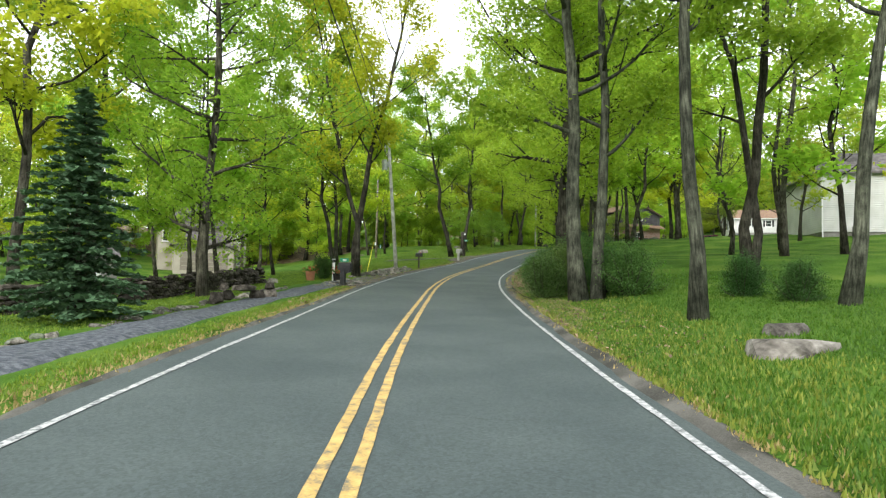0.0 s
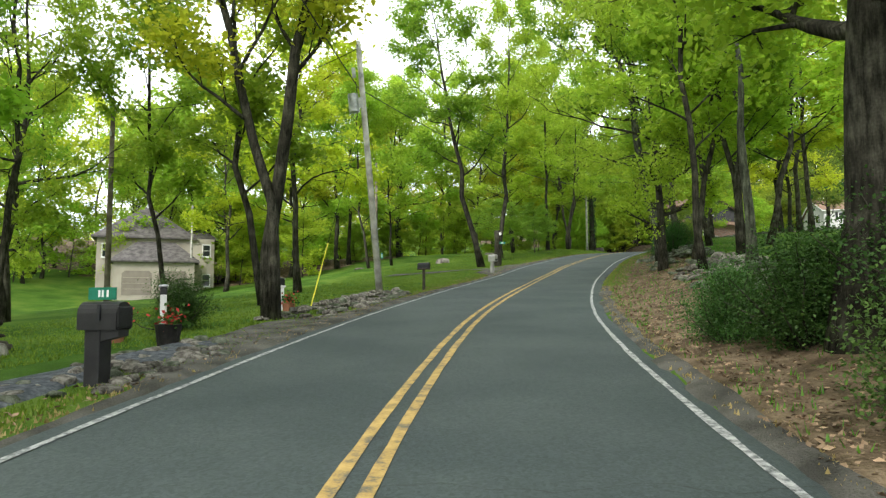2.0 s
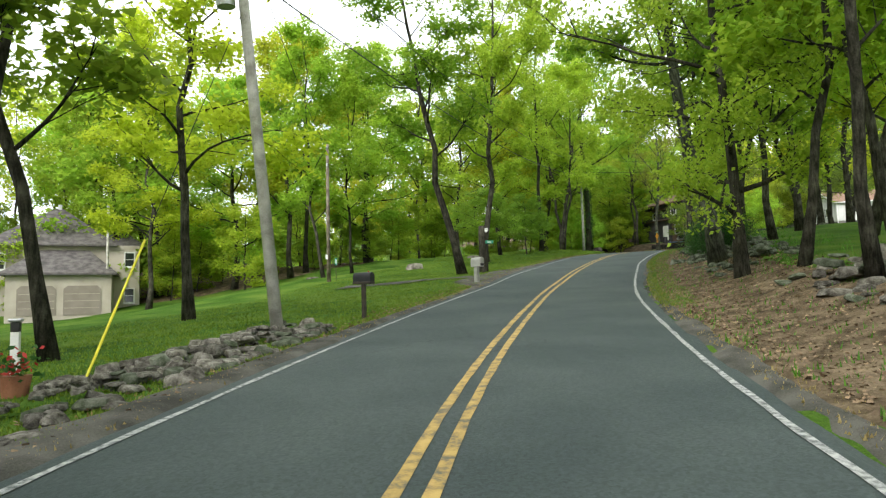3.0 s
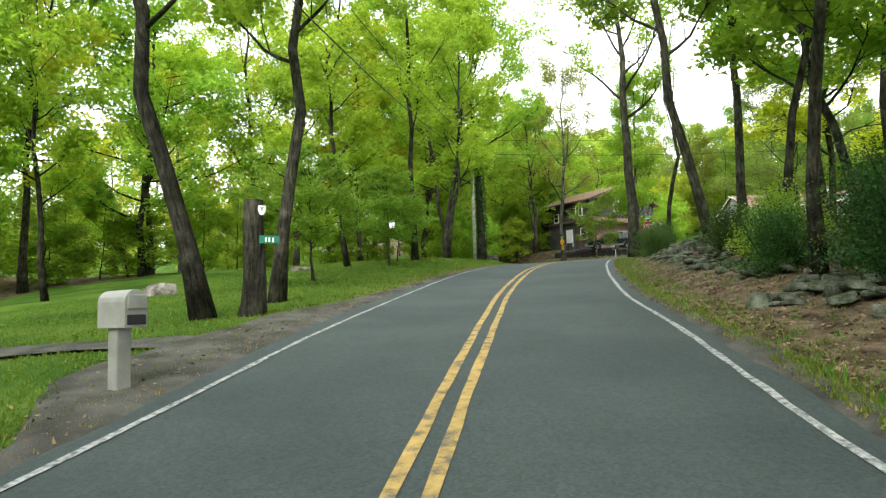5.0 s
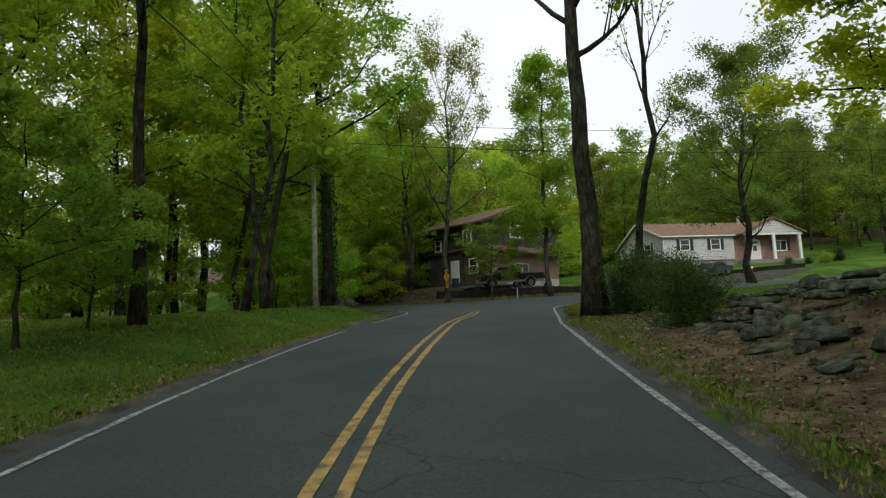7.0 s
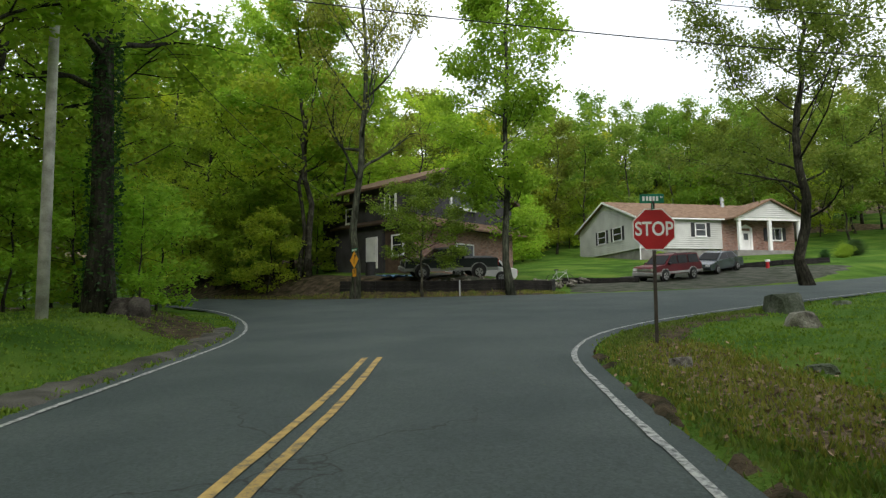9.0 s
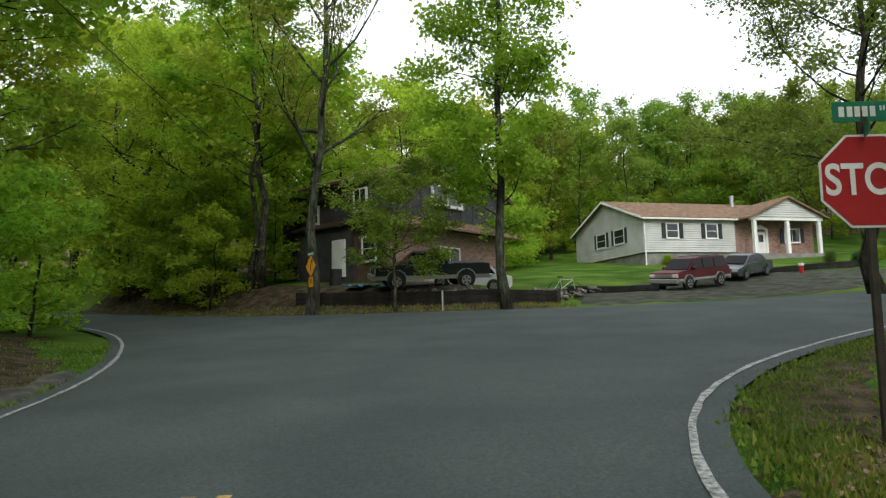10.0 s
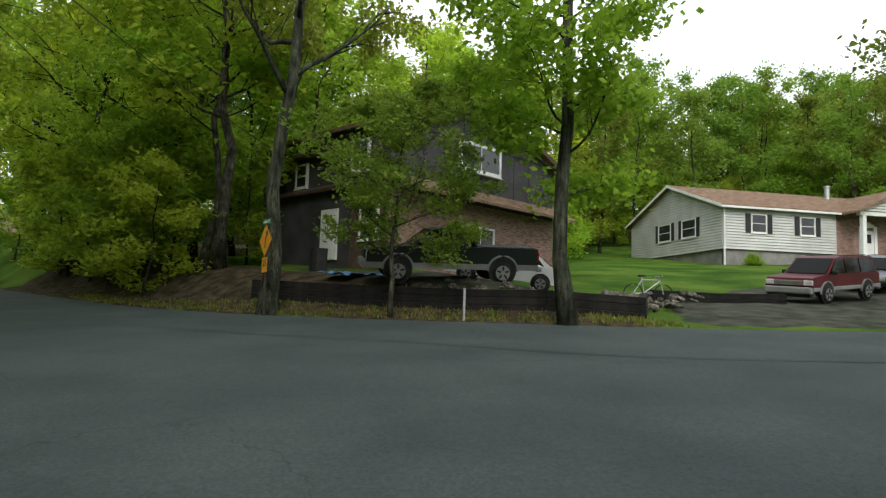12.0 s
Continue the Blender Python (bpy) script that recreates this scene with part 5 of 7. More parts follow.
def dark_house():
    h = thing("dark_house", pose(33.06, 128.24, 12.2, 0, 0, 23), "dark grey two-storey house with brick base and brown roof", "house")
    W, E, R, D = 11.1, 5.5, 2.05, 6.0
    part("gable_wall", prism([(0, 2.75), (W, 2.75), (W, E), (W / 2 + 0.3, E + R), (0, E)], "y", 0, 0.2), DARK_SIDING, h, "dark grey boarded gable")
    battens = [boxed(u, -0.025, 2.8, u + 0.04, 0.01, E + R * (1 - abs(u - W / 2 - 0.3) / (W / 2)) - 0.15) for u in np.arange(0.6, W - 0.3, 1.2)]
    for b in battens:
        part("batten", b, DARK_SIDING, h)
    part("trim_board", boxed(0.0, -0.05, E - 0.05, W, 0.0, E + 0.1), DARK_SIDING, h)
    part("brick_wall", boxed(0.0, -0.02, -0.6, W, 0.2, 2.75), BRICK, h, "red-brown brickwork")
    part("side_wall", boxed(0, 0.2, -0.6, 0.2, D, E), DARK_SIDING, h)
    part("wood_panel", boxed(-0.03, 0.02, -0.5, 0.0, 2.3, 2.5), BROWN_WOOD, h, "brown-stained boards")
    part("wing_wall", boxed(0.02, 3.0, -0.6, 0.22, 7.2, 4.7), DARK_SIDING, h)
    part("rear_wall", boxed(0, 8.8, -0.6, W, 9.0, E), DARK_SIDING, h)
    part("end_wall", boxed(W - 0.2, 0.2, -0.6, W, 9.0, E), DARK_SIDING, h)
    t, o = 0.16, 0.5
    m, s = W / 2 + 0.3, R / (W / 2 + 0.3)
    part("roof", merge(slab((-o, -0.45, E - s * o + t), (m, -0.45, E + R + t), (m, 9.3, E + R + t), (-o, 9.3, E - s * o + t), t),
                       slab((m, -0.45, E + R + t), (W + o, -0.45, E - 0.4 + t), (W + o, 9.3, E - 0.4 + t), (m, 9.3, E + R + t), t)), SHINGLE, h, "brown shingle roof")
    part("rake_board", merge(slab((-o, -0.49, E - s * o + t - 0.02), (m, -0.49, E + R + t - 0.02), (m, -0.45, E + R + t - 0.02), (-o, -0.45, E - s * o + t - 0.02), 0.24),
                             slab((m, -0.49, E + R + t - 0.02), (W + o, -0.49, E - 0.4 + t - 0.02), (W + o, -0.45, E - 0.4 + t - 0.02), (m, -0.45, E + R + t - 0.02), 0.24)), BROWN_WOOD, h)
    part("skirt_roof", merge(slab((-0.3, -1.15, 2.75), (W + 0.35, -1.15, 2.75), (W + 0.35, 0.02, 3.4), (-0.3, 0.02, 3.4), 0.12)), SHINGLE, h, "brown shingle skirt roof")
    part("side_canopy", slab((-0.6, 0.3, 3.0), (0.05, 0.3, 3.3), (0.05, 7.4, 3.3), (-0.6, 7.4, 3.0), 0.14), BROWN_WOOD, h)
    part("wing_roof", slab((-0.5, 2.9, 4.75), (2.6, 2.9, 5.1), (2.6, 7.7, 5.1), (-0.5, 7.7, 4.75), 0.15), BROWN_WOOD, h)
    part("lower_wing_wall", boxed(-0.28, 2.35, -0.6, 0.02, 7.2, 2.95), DARK_SIDING, h)
    d = part("door", boxed(-0.38, 2.75, 0.0, -0.28, 3.85, 2.12, bevel=0.01), TRIM, h, "plain white door")
    part("door_leaf", boxed(-0.41, 2.86, 0.02, -0.381, 3.74, 2.0, bevel=0.01), TRIM, d)
    part("knob", boxed(-0.46, 2.93, 0.95, -0.411, 3.0, 1.02, bevel=0.02), METAL, d)
    window(h, "x", 3.9, 4.2, 2.8, 1.3, (0, 0, 0), False, 2, "picture_window", 0.14)
    window(h, "x", 4.4, 0.5, 1.9, 1.3, (0, -0.02, 0), False, 2)
    window(h, "y", 0.5, 0.75, 1.1, 1.4, (-0.03, 0, 0), False, 1)
    window(h, "y", 1.2, 3.6, 1.1, 1.3, (0, 0, 0), False, 2)
    window(h, "y", 5.4, 3.3, 0.9, 1.1, (0.02, 0, 0), False, 1)
    part("attic_vent", boxed(5.6, -0.06, E + 1.0, 6.0, 0.0, E + 1.4, bevel=0.03), SHUTTER, h)


def cream_house():
    h = thing("cream_house", pose(-33.0, 80.9, 3.4, 0, 0, 25) @ Matrix.Diagonal((1.07, 1.07, 1.07, 1)), "cream stucco house with two garage doors and grey hipped roofs", "house")
    part("garage_wall", boxed(0, 0, -0.6, 6.6, 6.0, 2.95), CREAM, h)
    def hip(x0, y0, x1, y1, z, top, over, inset):
        bm = bmesh.new()
        a = [bm.verts.new(c) for c in ((x0 - over, y0 - over, z), (x1 + over, y0 - over, z), (x1 + over, y1 + over, z), (x0 - over, y1 + over, z))]
        lo = [bm.verts.new((v.co.x, v.co.y, z - 0.14)) for v in a]
        cx, cy = (x0 + x1) / 2, (y0 + y1) / 2
        r0, r1 = bm.verts.new((cx - inset, cy, top)), bm.verts.new((cx + inset, cy, top))
        for f in ((a[0], a[1], r1, r0), (a[1], a[2], r1), (a[2], a[3], r0, r1), (a[3], a[0], r0), tuple(lo[::-1])):
            bm.faces.new(f)
        for i in range(4):
            j = (i + 1) % 4
            bm.faces.new((lo[i], lo[j], a[j], a[i]))
        return bm
    part("garage_roof", hip(0, 0, 6.6, 6.0, 3.0, 4.9, 0.4, 1.6), GREY_SHINGLE, h)
    for x in (0.7, 3.55):
        g = part("garage_door", prism([(x, 0), (x + 2.4, 0), (x + 2.4, 1.85), (x + 2.15, 2.1), (x + 0.25, 2.1), (x, 1.85)], "y", -0.04, 0.02), CREAM_DOOR, h, "panelled cream garage door")
        for i in range(1, 4):
            part("door_rail", boxed(x + 0.1, -0.055, 0.5 * i, x + 2.3, -0.04, 0.5 * i + 0.03), CREAM, g)
    part("wall", boxed(-1.6, 3.0, -0.6, 8.4, 11.0, 5.3), CREAM, h)
    part("roof", hip(-1.6, 3.0, 6.4, 11.0, 5.35, 8.6, 0.45, 0.3), GREY_SHINGLE, h)
    part("side_roof", hip(5.4, 3.6, 8.4, 10.4, 5.32, 6.9, 0.4, 0.2), GREY_SHINGLE, h)
    part("finial", boxed(2.3, 6.9, 8.5, 2.6, 7.2, 8.95, bevel=0.05), METAL, h)
    for z in (3.6, 0.8):
        window(h, "x", 7.3, z, 0.8, 1.2, (0, 3.0, 0), False, 1)
    window(h, "x", -1.2, 3.4, 0.7, 1.3, (0, 3.0, 0), False, 1)


def right_house():
    h = thing("white_house", pose(34.6, 60.5, 7.6, 0, 0, -8), "tall white-sided house with grey roof on the lawn", "house")
    clad("wall", boxed(0, 0, 0, 14, 9, 5.6), lap_wall(14, 5.6, "x", (0, 0, 0)) + lap_wall(9, 5.6, "y", (0, 0, 0)), SIDING, h)
    part("foundation", boxed(0.05, 0.05, -1.6, 13.9, 8.9, 0), CONCRETE, h)
    part("roof", merge(slab((-0.5, -0.5, 5.5), (14.5, -0.5, 5.5), (10.5, 4.5, 8.2), (3.5, 4.5, 8.2), 0.18), slab((-0.5, 9.5, 5.5), (-0.5, -0.5, 5.5), (3.5, 4.5, 8.2), (3.5, 4.5, 8.2), 0.18), slab((14.5, 9.5, 5.5), (-0.5, 9.5, 5.5), (3.5, 4.5, 8.2), (10.5, 4.5, 8.2), 0.18)), GREY_SHINGLE, h)
    part("downspout", boxed(-0.02, -0.12, -1.0, 0.07, -0.04, 5.4), TRIM, h)
    u = thing("air_conditioner", pose(37.2, 59.2, float(ground_z(37.2, 59.2)[0]), 0, 0, -8), "dark grey outdoor air conditioning unit beside the house", "air conditioner")
    part("casing", boxed(-0.42, -0.42, 0.05, 0.42, 0.42, 0.95, bevel=0.05), SHUTTER, u)
    part("fan_grille", boxed(-0.34, -0.34, 0.95, 0.34, 0.34, 0.98, bevel=0.01), METAL, u)
    part("plinth", boxed(-0.5, -0.5, -0.4, 0.5, 0.5, 0.05), CONCRETE, u)


def shed():
    h = thing("garden_shed", pose(-31.0, 55.5, float(ground_z(-29, 57)[0]), 0, 0, 35) @ Matrix.Diagonal((1.05, 1.05, 1.05, 1)), "small weathered grey garden shed among the trees", "shed")
    part("wall", boxed(0, 0, -0.3, 3.2, 2.6, 2.0), CONCRETE, h)
    part("roof", merge(slab((-0.2, -0.2, 1.95), (3.4, -0.2, 1.95), (3.4, 1.3, 2.8), (-0.2, 1.3, 2.8), 0.1), slab((-0.2, 1.3, 2.8), (3.4, 1.3, 2.8), (3.4, 2.8, 1.95), (-0.2, 2.8, 1.95), 0.1)), GREY_SHINGLE, h)
    part("door", boxed(1.1, -0.05, 0.0, 2.0, 0.0, 1.85, bevel=0.01), TRIM, h)


ranch_house()
dark_house()
cream_house()
right_house()
shed()


# ---- vehicles ----
def wheel(car, x, y, r, side):
    bm = cylinder(bmesh.new(), x, y, r, r, 0.22, 24)
    bmesh.ops.bevel(bm, geom=[e for e in bm.edges if e.calc_face_angle(0) > 1], offset=0.035, segments=2, affect="EDGES")
    w = part("wheel", bm, RUBBER, car, "black tyre", True)
    part("rim", cylinder(bmesh.new(), x, y + side * 0.10, r, r * 0.62, 0.06, 20), CAR_SILVER, w)
    for k in range(5):
        a = 2 * math.pi * k / 5
        bm = boxed(-0.028, -0.02, r * 0.2, 0.028, 0.02, r * 0.55)
        bm.transform(Matrix.Translation((x, y + side * 0.135, r)) @ Matrix.Rotation(a, 4, "Y"))
        part("rim_slot", bm, SHUTTER, w)


def arch(car, x, y, z, r):
    a = np.linspace(0, math.pi, 13)
    v, f = tubes([(np.c_[x + r * np.cos(a), y + 0 * a, z + r * np.sin(a)], [0.035] * 13)], 6)
    mesh_object("wheel_arch", v, f, CAR_SILVER, car, "silver arch trim")


def shell(outline, half, tuck, bevel):
    """A body extruded from a side outline, narrowing by tuck at the top."""
    zs = [p[1] for p in outline]
    lo, hi = min(zs), max(zs)
    bm = prism(outline, "y", -half, half)
    for v in bm.verts:
        v.co.y *= 1 - tuck * max(0.0, (v.co.z - lo) / (hi - lo)) ** 1.3
    bmesh.ops.bevel(bm, geom=[e for e in bm.edges if e.is_manifold and e.calc_face_angle(0) > 0.5], offset=bevel, segments=2, affect="EDGES")
    return bm


def glass_panel(q, t=0.012):
    """A thin pane with four given corners."""
    a = [Vector(p) for p in q]
    n = (a[1] - a[0]).cross(a[3] - a[0]).normalized() * t
    bm = bmesh.new()
    v = [bm.verts.new(p) for p in a] + [bm.verts.new(p + n) for p in a]
    for f in ((0, 3, 2, 1), (4, 5, 6, 7), (0, 1, 5, 4), (1, 2, 6, 5), (2, 3, 7, 6), (3, 0, 4, 7)):
        bm.faces.new([v[i] for i in f])
    return bm


def suv(m):
    c = thing("suv", m, "dark red older SUV with silver lower trim parked on the driveway", "car")
    body = [(-2.25, 0.45), (2.2, 0.45), (2.3, 0.58), (2.32, 0.8), (2.24, 0.93), (2.0, 0.98), (1.2, 1.04), (-2.26, 1.06), (-2.32, 0.95), (-2.3, 0.58)]
    part("body", shell(body, 0.87, 0.05, 0.07), CAR_RED, c)
    roof = [(-2.22, 1.0), (1.28, 1.0), (0.55, 1.6), (0.2, 1.66), (-1.9, 1.66), (-2.05, 1.6)]
    part("cabin", shell(roof, 0.82, 0.16, 0.05), CAR_RED, c)
    part("lower_trim", merge(boxed(-2.3, -0.89, 0.47, 2.26, -0.8, 0.6, bevel=0.02), boxed(-2.3, 0.8, 0.47, 2.26, 0.89, 0.6, bevel=0.02)), CAR_SILVER, c, "silver lower trim")
    part("front_bumper", boxed(2.2, -0.86, 0.38, 2.42, 0.86, 0.62, bevel=0.05), CAR_SILVER, c)
    part("rear_bumper", boxed(-2.42, -0.86, 0.38, -2.2, 0.86, 0.62, bevel=0.05), CAR_SILVER, c)
    part("grille", boxed(2.29, -0.52, 0.68, 2.345, 0.52, 0.84, bevel=0.01), CHROME, c, "chrome grille bars")
    part("air_dam", boxed(2.12, -0.8, 0.26, 2.34, 0.8, 0.4, bevel=0.03), BLACK, c, "black lower air dam")
    for y in (-0.7, 0.7):
        part("headlight", boxed(2.24, y - 0.16, 0.68, 2.33, y + 0.16, 0.86, bevel=0.02), LAMP_CLEAR, c)
        part("tail_light", boxed(-2.33, y - 0.1, 0.7, -2.25, y + 0.1, 1.0, bevel=0.02), LAMP_RED, c)
    for s in (-1, 1):
        y0, y1 = s * 0.828, s * 0.728
        for x0, x1, xt0, xt1 in ((0.1, 1.12, 0.1, 0.56), (-0.9, 0.02, -0.9, 0.02), (-2.05, -1.0, -1.92, -1.0)):
            q = [(x0, y0, 1.06), (x1, y0, 1.06), (xt1, y1, 1.58), (xt0, y1, 1.58)]
            part("side_window", glass_panel(q if s < 0 else q[::-1]), CAR_GLASS, c)
        part("roof_rail", boxed(-1.7, s * 0.62 - 0.02, 1.67, 0.1, s * 0.62 + 0.02, 1.71, bevel=0.01), BLACK, c)
        part("wing_mirror", boxed(0.9, s * 0.86, 1.03, 1.06, s * 1.02, 1.17, bevel=0.03), BLACK, c)
        for x in (1.4, -1.32):
            arch(c, x, s * 0.885, 0.37, 0.42)
            # the body has no cut-out: a black disc paints in the arch's shade
            part("wheel_well", cylinder(bmesh.new(), x, s * 0.85, 0.37, 0.385, 0.1, 24), BLACK, c)
            wheel(c, x, s * 0.82, 0.345, s)
    part("windscreen", glass_panel([(1.24, -0.72, 1.06), (1.24, 0.72, 1.06), (0.6, 0.64, 1.58), (0.6, -0.64, 1.58)]), CAR_GLASS, c)
    part("rear_window", glass_panel([(-2.24, 0.7, 1.08), (-2.24, -0.7, 1.08), (-2.1, -0.63, 1.56), (-2.1, 0.63, 1.56)]), CAR_GLASS, c)
    return c


def pickup(m):
    c = thing("pickup_truck", m, "dark green pickup truck with silver lower body parked before the house", "truck")
    part("lower_body", shell([(-2.7, 0.45), (2.6, 0.45), (2.72, 0.52), (2.72, 0.63), (-2.72, 0.63)], 0.9, 0.0, 0.03), CAR_SILVER, c, "silver lower body")
    part("body", shell([(-2.7, 0.61), (2.72, 0.61), (2.7, 0.92), (2.62, 1.03), (2.4, 1.08), (1.2, 1.14), (-2.7, 1.14)], 0.9, 0.04, 0.05), CAR_GREEN, c)
    part("cab", shell([(-0.75, 1.1), (1.35, 1.1), (0.7, 1.64), (0.4, 1.7), (-0.4, 1.7), (-0.62, 1.64)], 0.84, 0.16, 0.05), CAR_GREEN, c)
    part("bed_liner", boxed(-2.62, -0.78, 1.12, -0.85, 0.78, 1.16), BLACK, c)
    part("front_bumper", boxed(2.62, -0.9, 0.42, 2.84, 0.9, 0.66, bevel=0.05), CAR_SILVER, c)
    part("rear_bumper", boxed(-2.86, -0.88, 0.42, -2.68, 0.88, 0.62, bevel=0.04), CHROME, c)
    part("grille", boxed(2.68, -0.5, 0.7, 2.74, 0.5, 0.96, bevel=0.02), BLACK, c)
    for s in (-1, 1):
        part("headlight", boxed(2.6, s * 0.74 - 0.14, 0.74, 2.72, s * 0.74 + 0.14, 0.94, bevel=0.03), LAMP_CLEAR, c)
        part("tail_light", boxed(-2.75, s * 0.82 - 0.07, 0.72, -2.68, s * 0.82 + 0.07, 1.05, bevel=0.02), LAMP_RED, c)
        y0, y1 = s * 0.842, s * 0.715
        for x0, x1, t0, t1 in ((0.12, 1.2, 0.12, 0.72), (-0.66, 0.04, -0.56, 0.04)):
            q = [(x0, y0, 1.16), (x1, y0, 1.16), (t1, y1, 1.62), (t0, y1, 1.62)]
            part("side_window", glass_panel(q if s < 0 else q[::-1]), CAR_GLASS, c)
        for x in (1.75, -1.55):
            arch(c, x, s * 0.91, 0.42, 0.48)
            # black disc in place of the shaded hollow round the tyre
            part("wheel_well", cylinder(bmesh.new(), x, s * 0.87, 0.42, 0.44, 0.11, 24), BLACK, c)
            wheel(c, x, s * 0.84, 0.37, s)
    part("windscreen", glass_panel([(1.31, -0.74, 1.16), (1.31, 0.74, 1.16), (0.73, 0.65, 1.63), (0.73, -0.65, 1.63)]), CAR_GLASS, c)
    part("rear_window", glass_panel([(-0.73, 0.7, 1.18), (-0.73, -0.7, 1.18), (-0.64, -0.64, 1.6), (-0.64, 0.64, 1.6)]), CAR_GLASS, c)
    return c


def sedan(m, paint, label):
    c = thing("sedan", m, label, "car")
    part("body", shell([(-2.2, 0.32), (2.2, 0.32), (2.3, 0.5), (2.22, 0.72), (1.1, 0.9), (-1.6, 0.95), (-2.26, 0.88), (-2.3, 0.5)], 0.88, 0.06, 0.08), paint, c)
    part("cabin", shell([(-1.75, 0.88), (1.2, 0.86), (0.35, 1.36), (-0.1, 1.43), (-0.75, 1.42), (-1.1, 1.36)], 0.8, 0.2, 0.06), paint, c)
    for s in (-1, 1):
        y0, y1 = s * 0.79, s * 0.66
        for x0, x1, t0, t1 in ((-0.2, 0.95, -0.2, 0.3), (-1.4, -0.3, -1.0, -0.3)):
            q = [(x0, y0, 0.95), (x1, y0, 0.95), (t1, y1, 1.36), (t0, y1, 1.36)]
            part("side_window", glass_panel(q if s < 0 else q[::-1]), CAR_GLASS, c)
        part("headlight", boxed(2.16, s * 0.66 - 0.16, 0.56, 2.3, s * 0.66 + 0.16, 0.7, bevel=0.03), LAMP_CLEAR, c)
        part("tail_light", boxed(-2.32, s * 0.68 - 0.16, 0.64, -2.22, s * 0.68 + 0.16, 0.82, bevel=0.03), LAMP_RED, c)
        for x in (1.38, -1.34):
            # shade of the wheel opening, put in as a black disc
            part("wheel_well", cylinder(bmesh.new(), x, s * 0.85, 0.33, 0.36, 0.09, 24), BLACK, c)
            wheel(c, x, s * 0.83, 0.315, s)
    part("windscreen", glass_panel([(1.12, -0.66, 0.94), (1.12, 0.66, 0.94), (0.42, 0.58, 1.35), (0.42, -0.58, 1.35)]), CAR_GLASS, c)
    part("rear_window", glass_panel([(-1.72, 0.64, 0.97), (-1.72, -0.64, 0.97), (-1.15, -0.56, 1.36), (-1.15, 0.56, 1.36)]), CAR_GLASS, c)
    return c


def rest(x, y):
    return float(ground_z(x, y)[0])


def parked(x, y, turn, base, track):
    """A pose with all wheels on the sloping ground."""
    a = radians(turn)
    f, l = Vector((math.cos(a), math.sin(a), 0)), Vector((-math.sin(a), math.cos(a), 0))
    h = lambda u, v: rest(x + f.x * u + l.x * v, y + f.y * u + l.y * v) + 0.05
    fx = Vector((f.x * base, f.y * base, (h(base / 2, 0) - h(-base / 2, 0)))).normalized()
    ly = Vector((l.x * track, l.y * track, (h(0, track / 2) - h(0, -track / 2)))).normalized()
    up = fx.cross(ly).normalized()
    m = Matrix((fx, up.cross(fx), up)).transposed().to_4x4()
    return Matrix.Translation((x, y, (h(base / 2, 0) + h(-base / 2, 0)) / 2)) @ m


suv(parked(48.0, 121.3, 188, 2.7, 1.5))
sedan(parked(53.9, 122.9, 194, 2.7, 1.5), CAR_BLUE, "dark grey-blue sedan parked behind the SUV")
pickup(parked(33.6, 123.7, 168, 3.3, 1.6))
sedan(parked(37.0, 126.2, 150, 2.7, 1.5), CAR_WHITE, "white car mostly hidden behind the pickup")


# ---- poles, wires, signs, mailboxes ----
def pole(x, y, height, radius, label, tilt=(0, 0), wood=POLE_WOOD):
    p = thing("utility_pole", pose(x, y, rest(x, y), tilt[0], tilt[1], 0), label, "utility pole", "utility poles")
    v, f = tubes([(np.array([[0, 0, -0.4], [0, 0, height * 0.5], [0, 0, height]]), [radius, radius * 0.85, radius * 0.7])], 14)
    mesh_object("shaft", v, f, wood, p, smooth_faces=True)
    for k in range(2):
        part("insulator", cylinder(bmesh.new(), 0, -radius - 0.02, height - 0.25 - 1.1 * k, 0.05, 0.16, 10, "z"), METAL, p)
    return p


p1 = pole(-3.35, 46.9, 9.9, 0.14, "leaning grey utility pole carrying a transformer", (4.0, -4.5))
part("transformer", cylinder(bmesh.new(), -0.36, -0.1, 7.5, 0.2, 0.7, 18, "z"), METAL, p1, "grey can transformer")
part("bracket", boxed(-0.26, -0.14, 7.3, 0.0, -0.06, 7.7), METAL, p1)
part("cutout", boxed(-0.34, -0.05, 8.5, -0.2, 0.05, 8.9, bevel=0.02), METAL, p1)
p2 = pole(14.97, 108.4, 10.7, 0.15, "grey utility pole on the grass by the junction")
p3 = pole(-7.6, 74.2, 8.8, 0.13, "brown weathered utility pole on the lawn", wood=BROWN_POLE)
part("meter_tag", boxed(-0.16, -0.17, 1.4, -0.02, -0.12, 1.7), SIGN_WHITE, p3)
p4 = pole(-14.5, 47.5, 8.6, 0.12, "brown utility pole near the cream house", wood=BROWN_POLE)
pole(-27.0, 84.0, 8.6, 0.12, "grey utility pole at the woods' edge")


def cable(a, b, sag, name="overhead_wire", r=0.014, label="thin black overhead wire between poles"):
    a, b = np.array(a), np.array(b)
    t = np.linspace(0, 1, 25)[:, None]
    q = a + (b - a) * t
    q[:, 2] -= (4 * sag * t * (1 - t))[:, 0]
    v, f = tubes([(q, [r] * 25)], 5)
    return tagged(mesh_object(name, v, f, WIRE), label, "wire", "overhead wires")


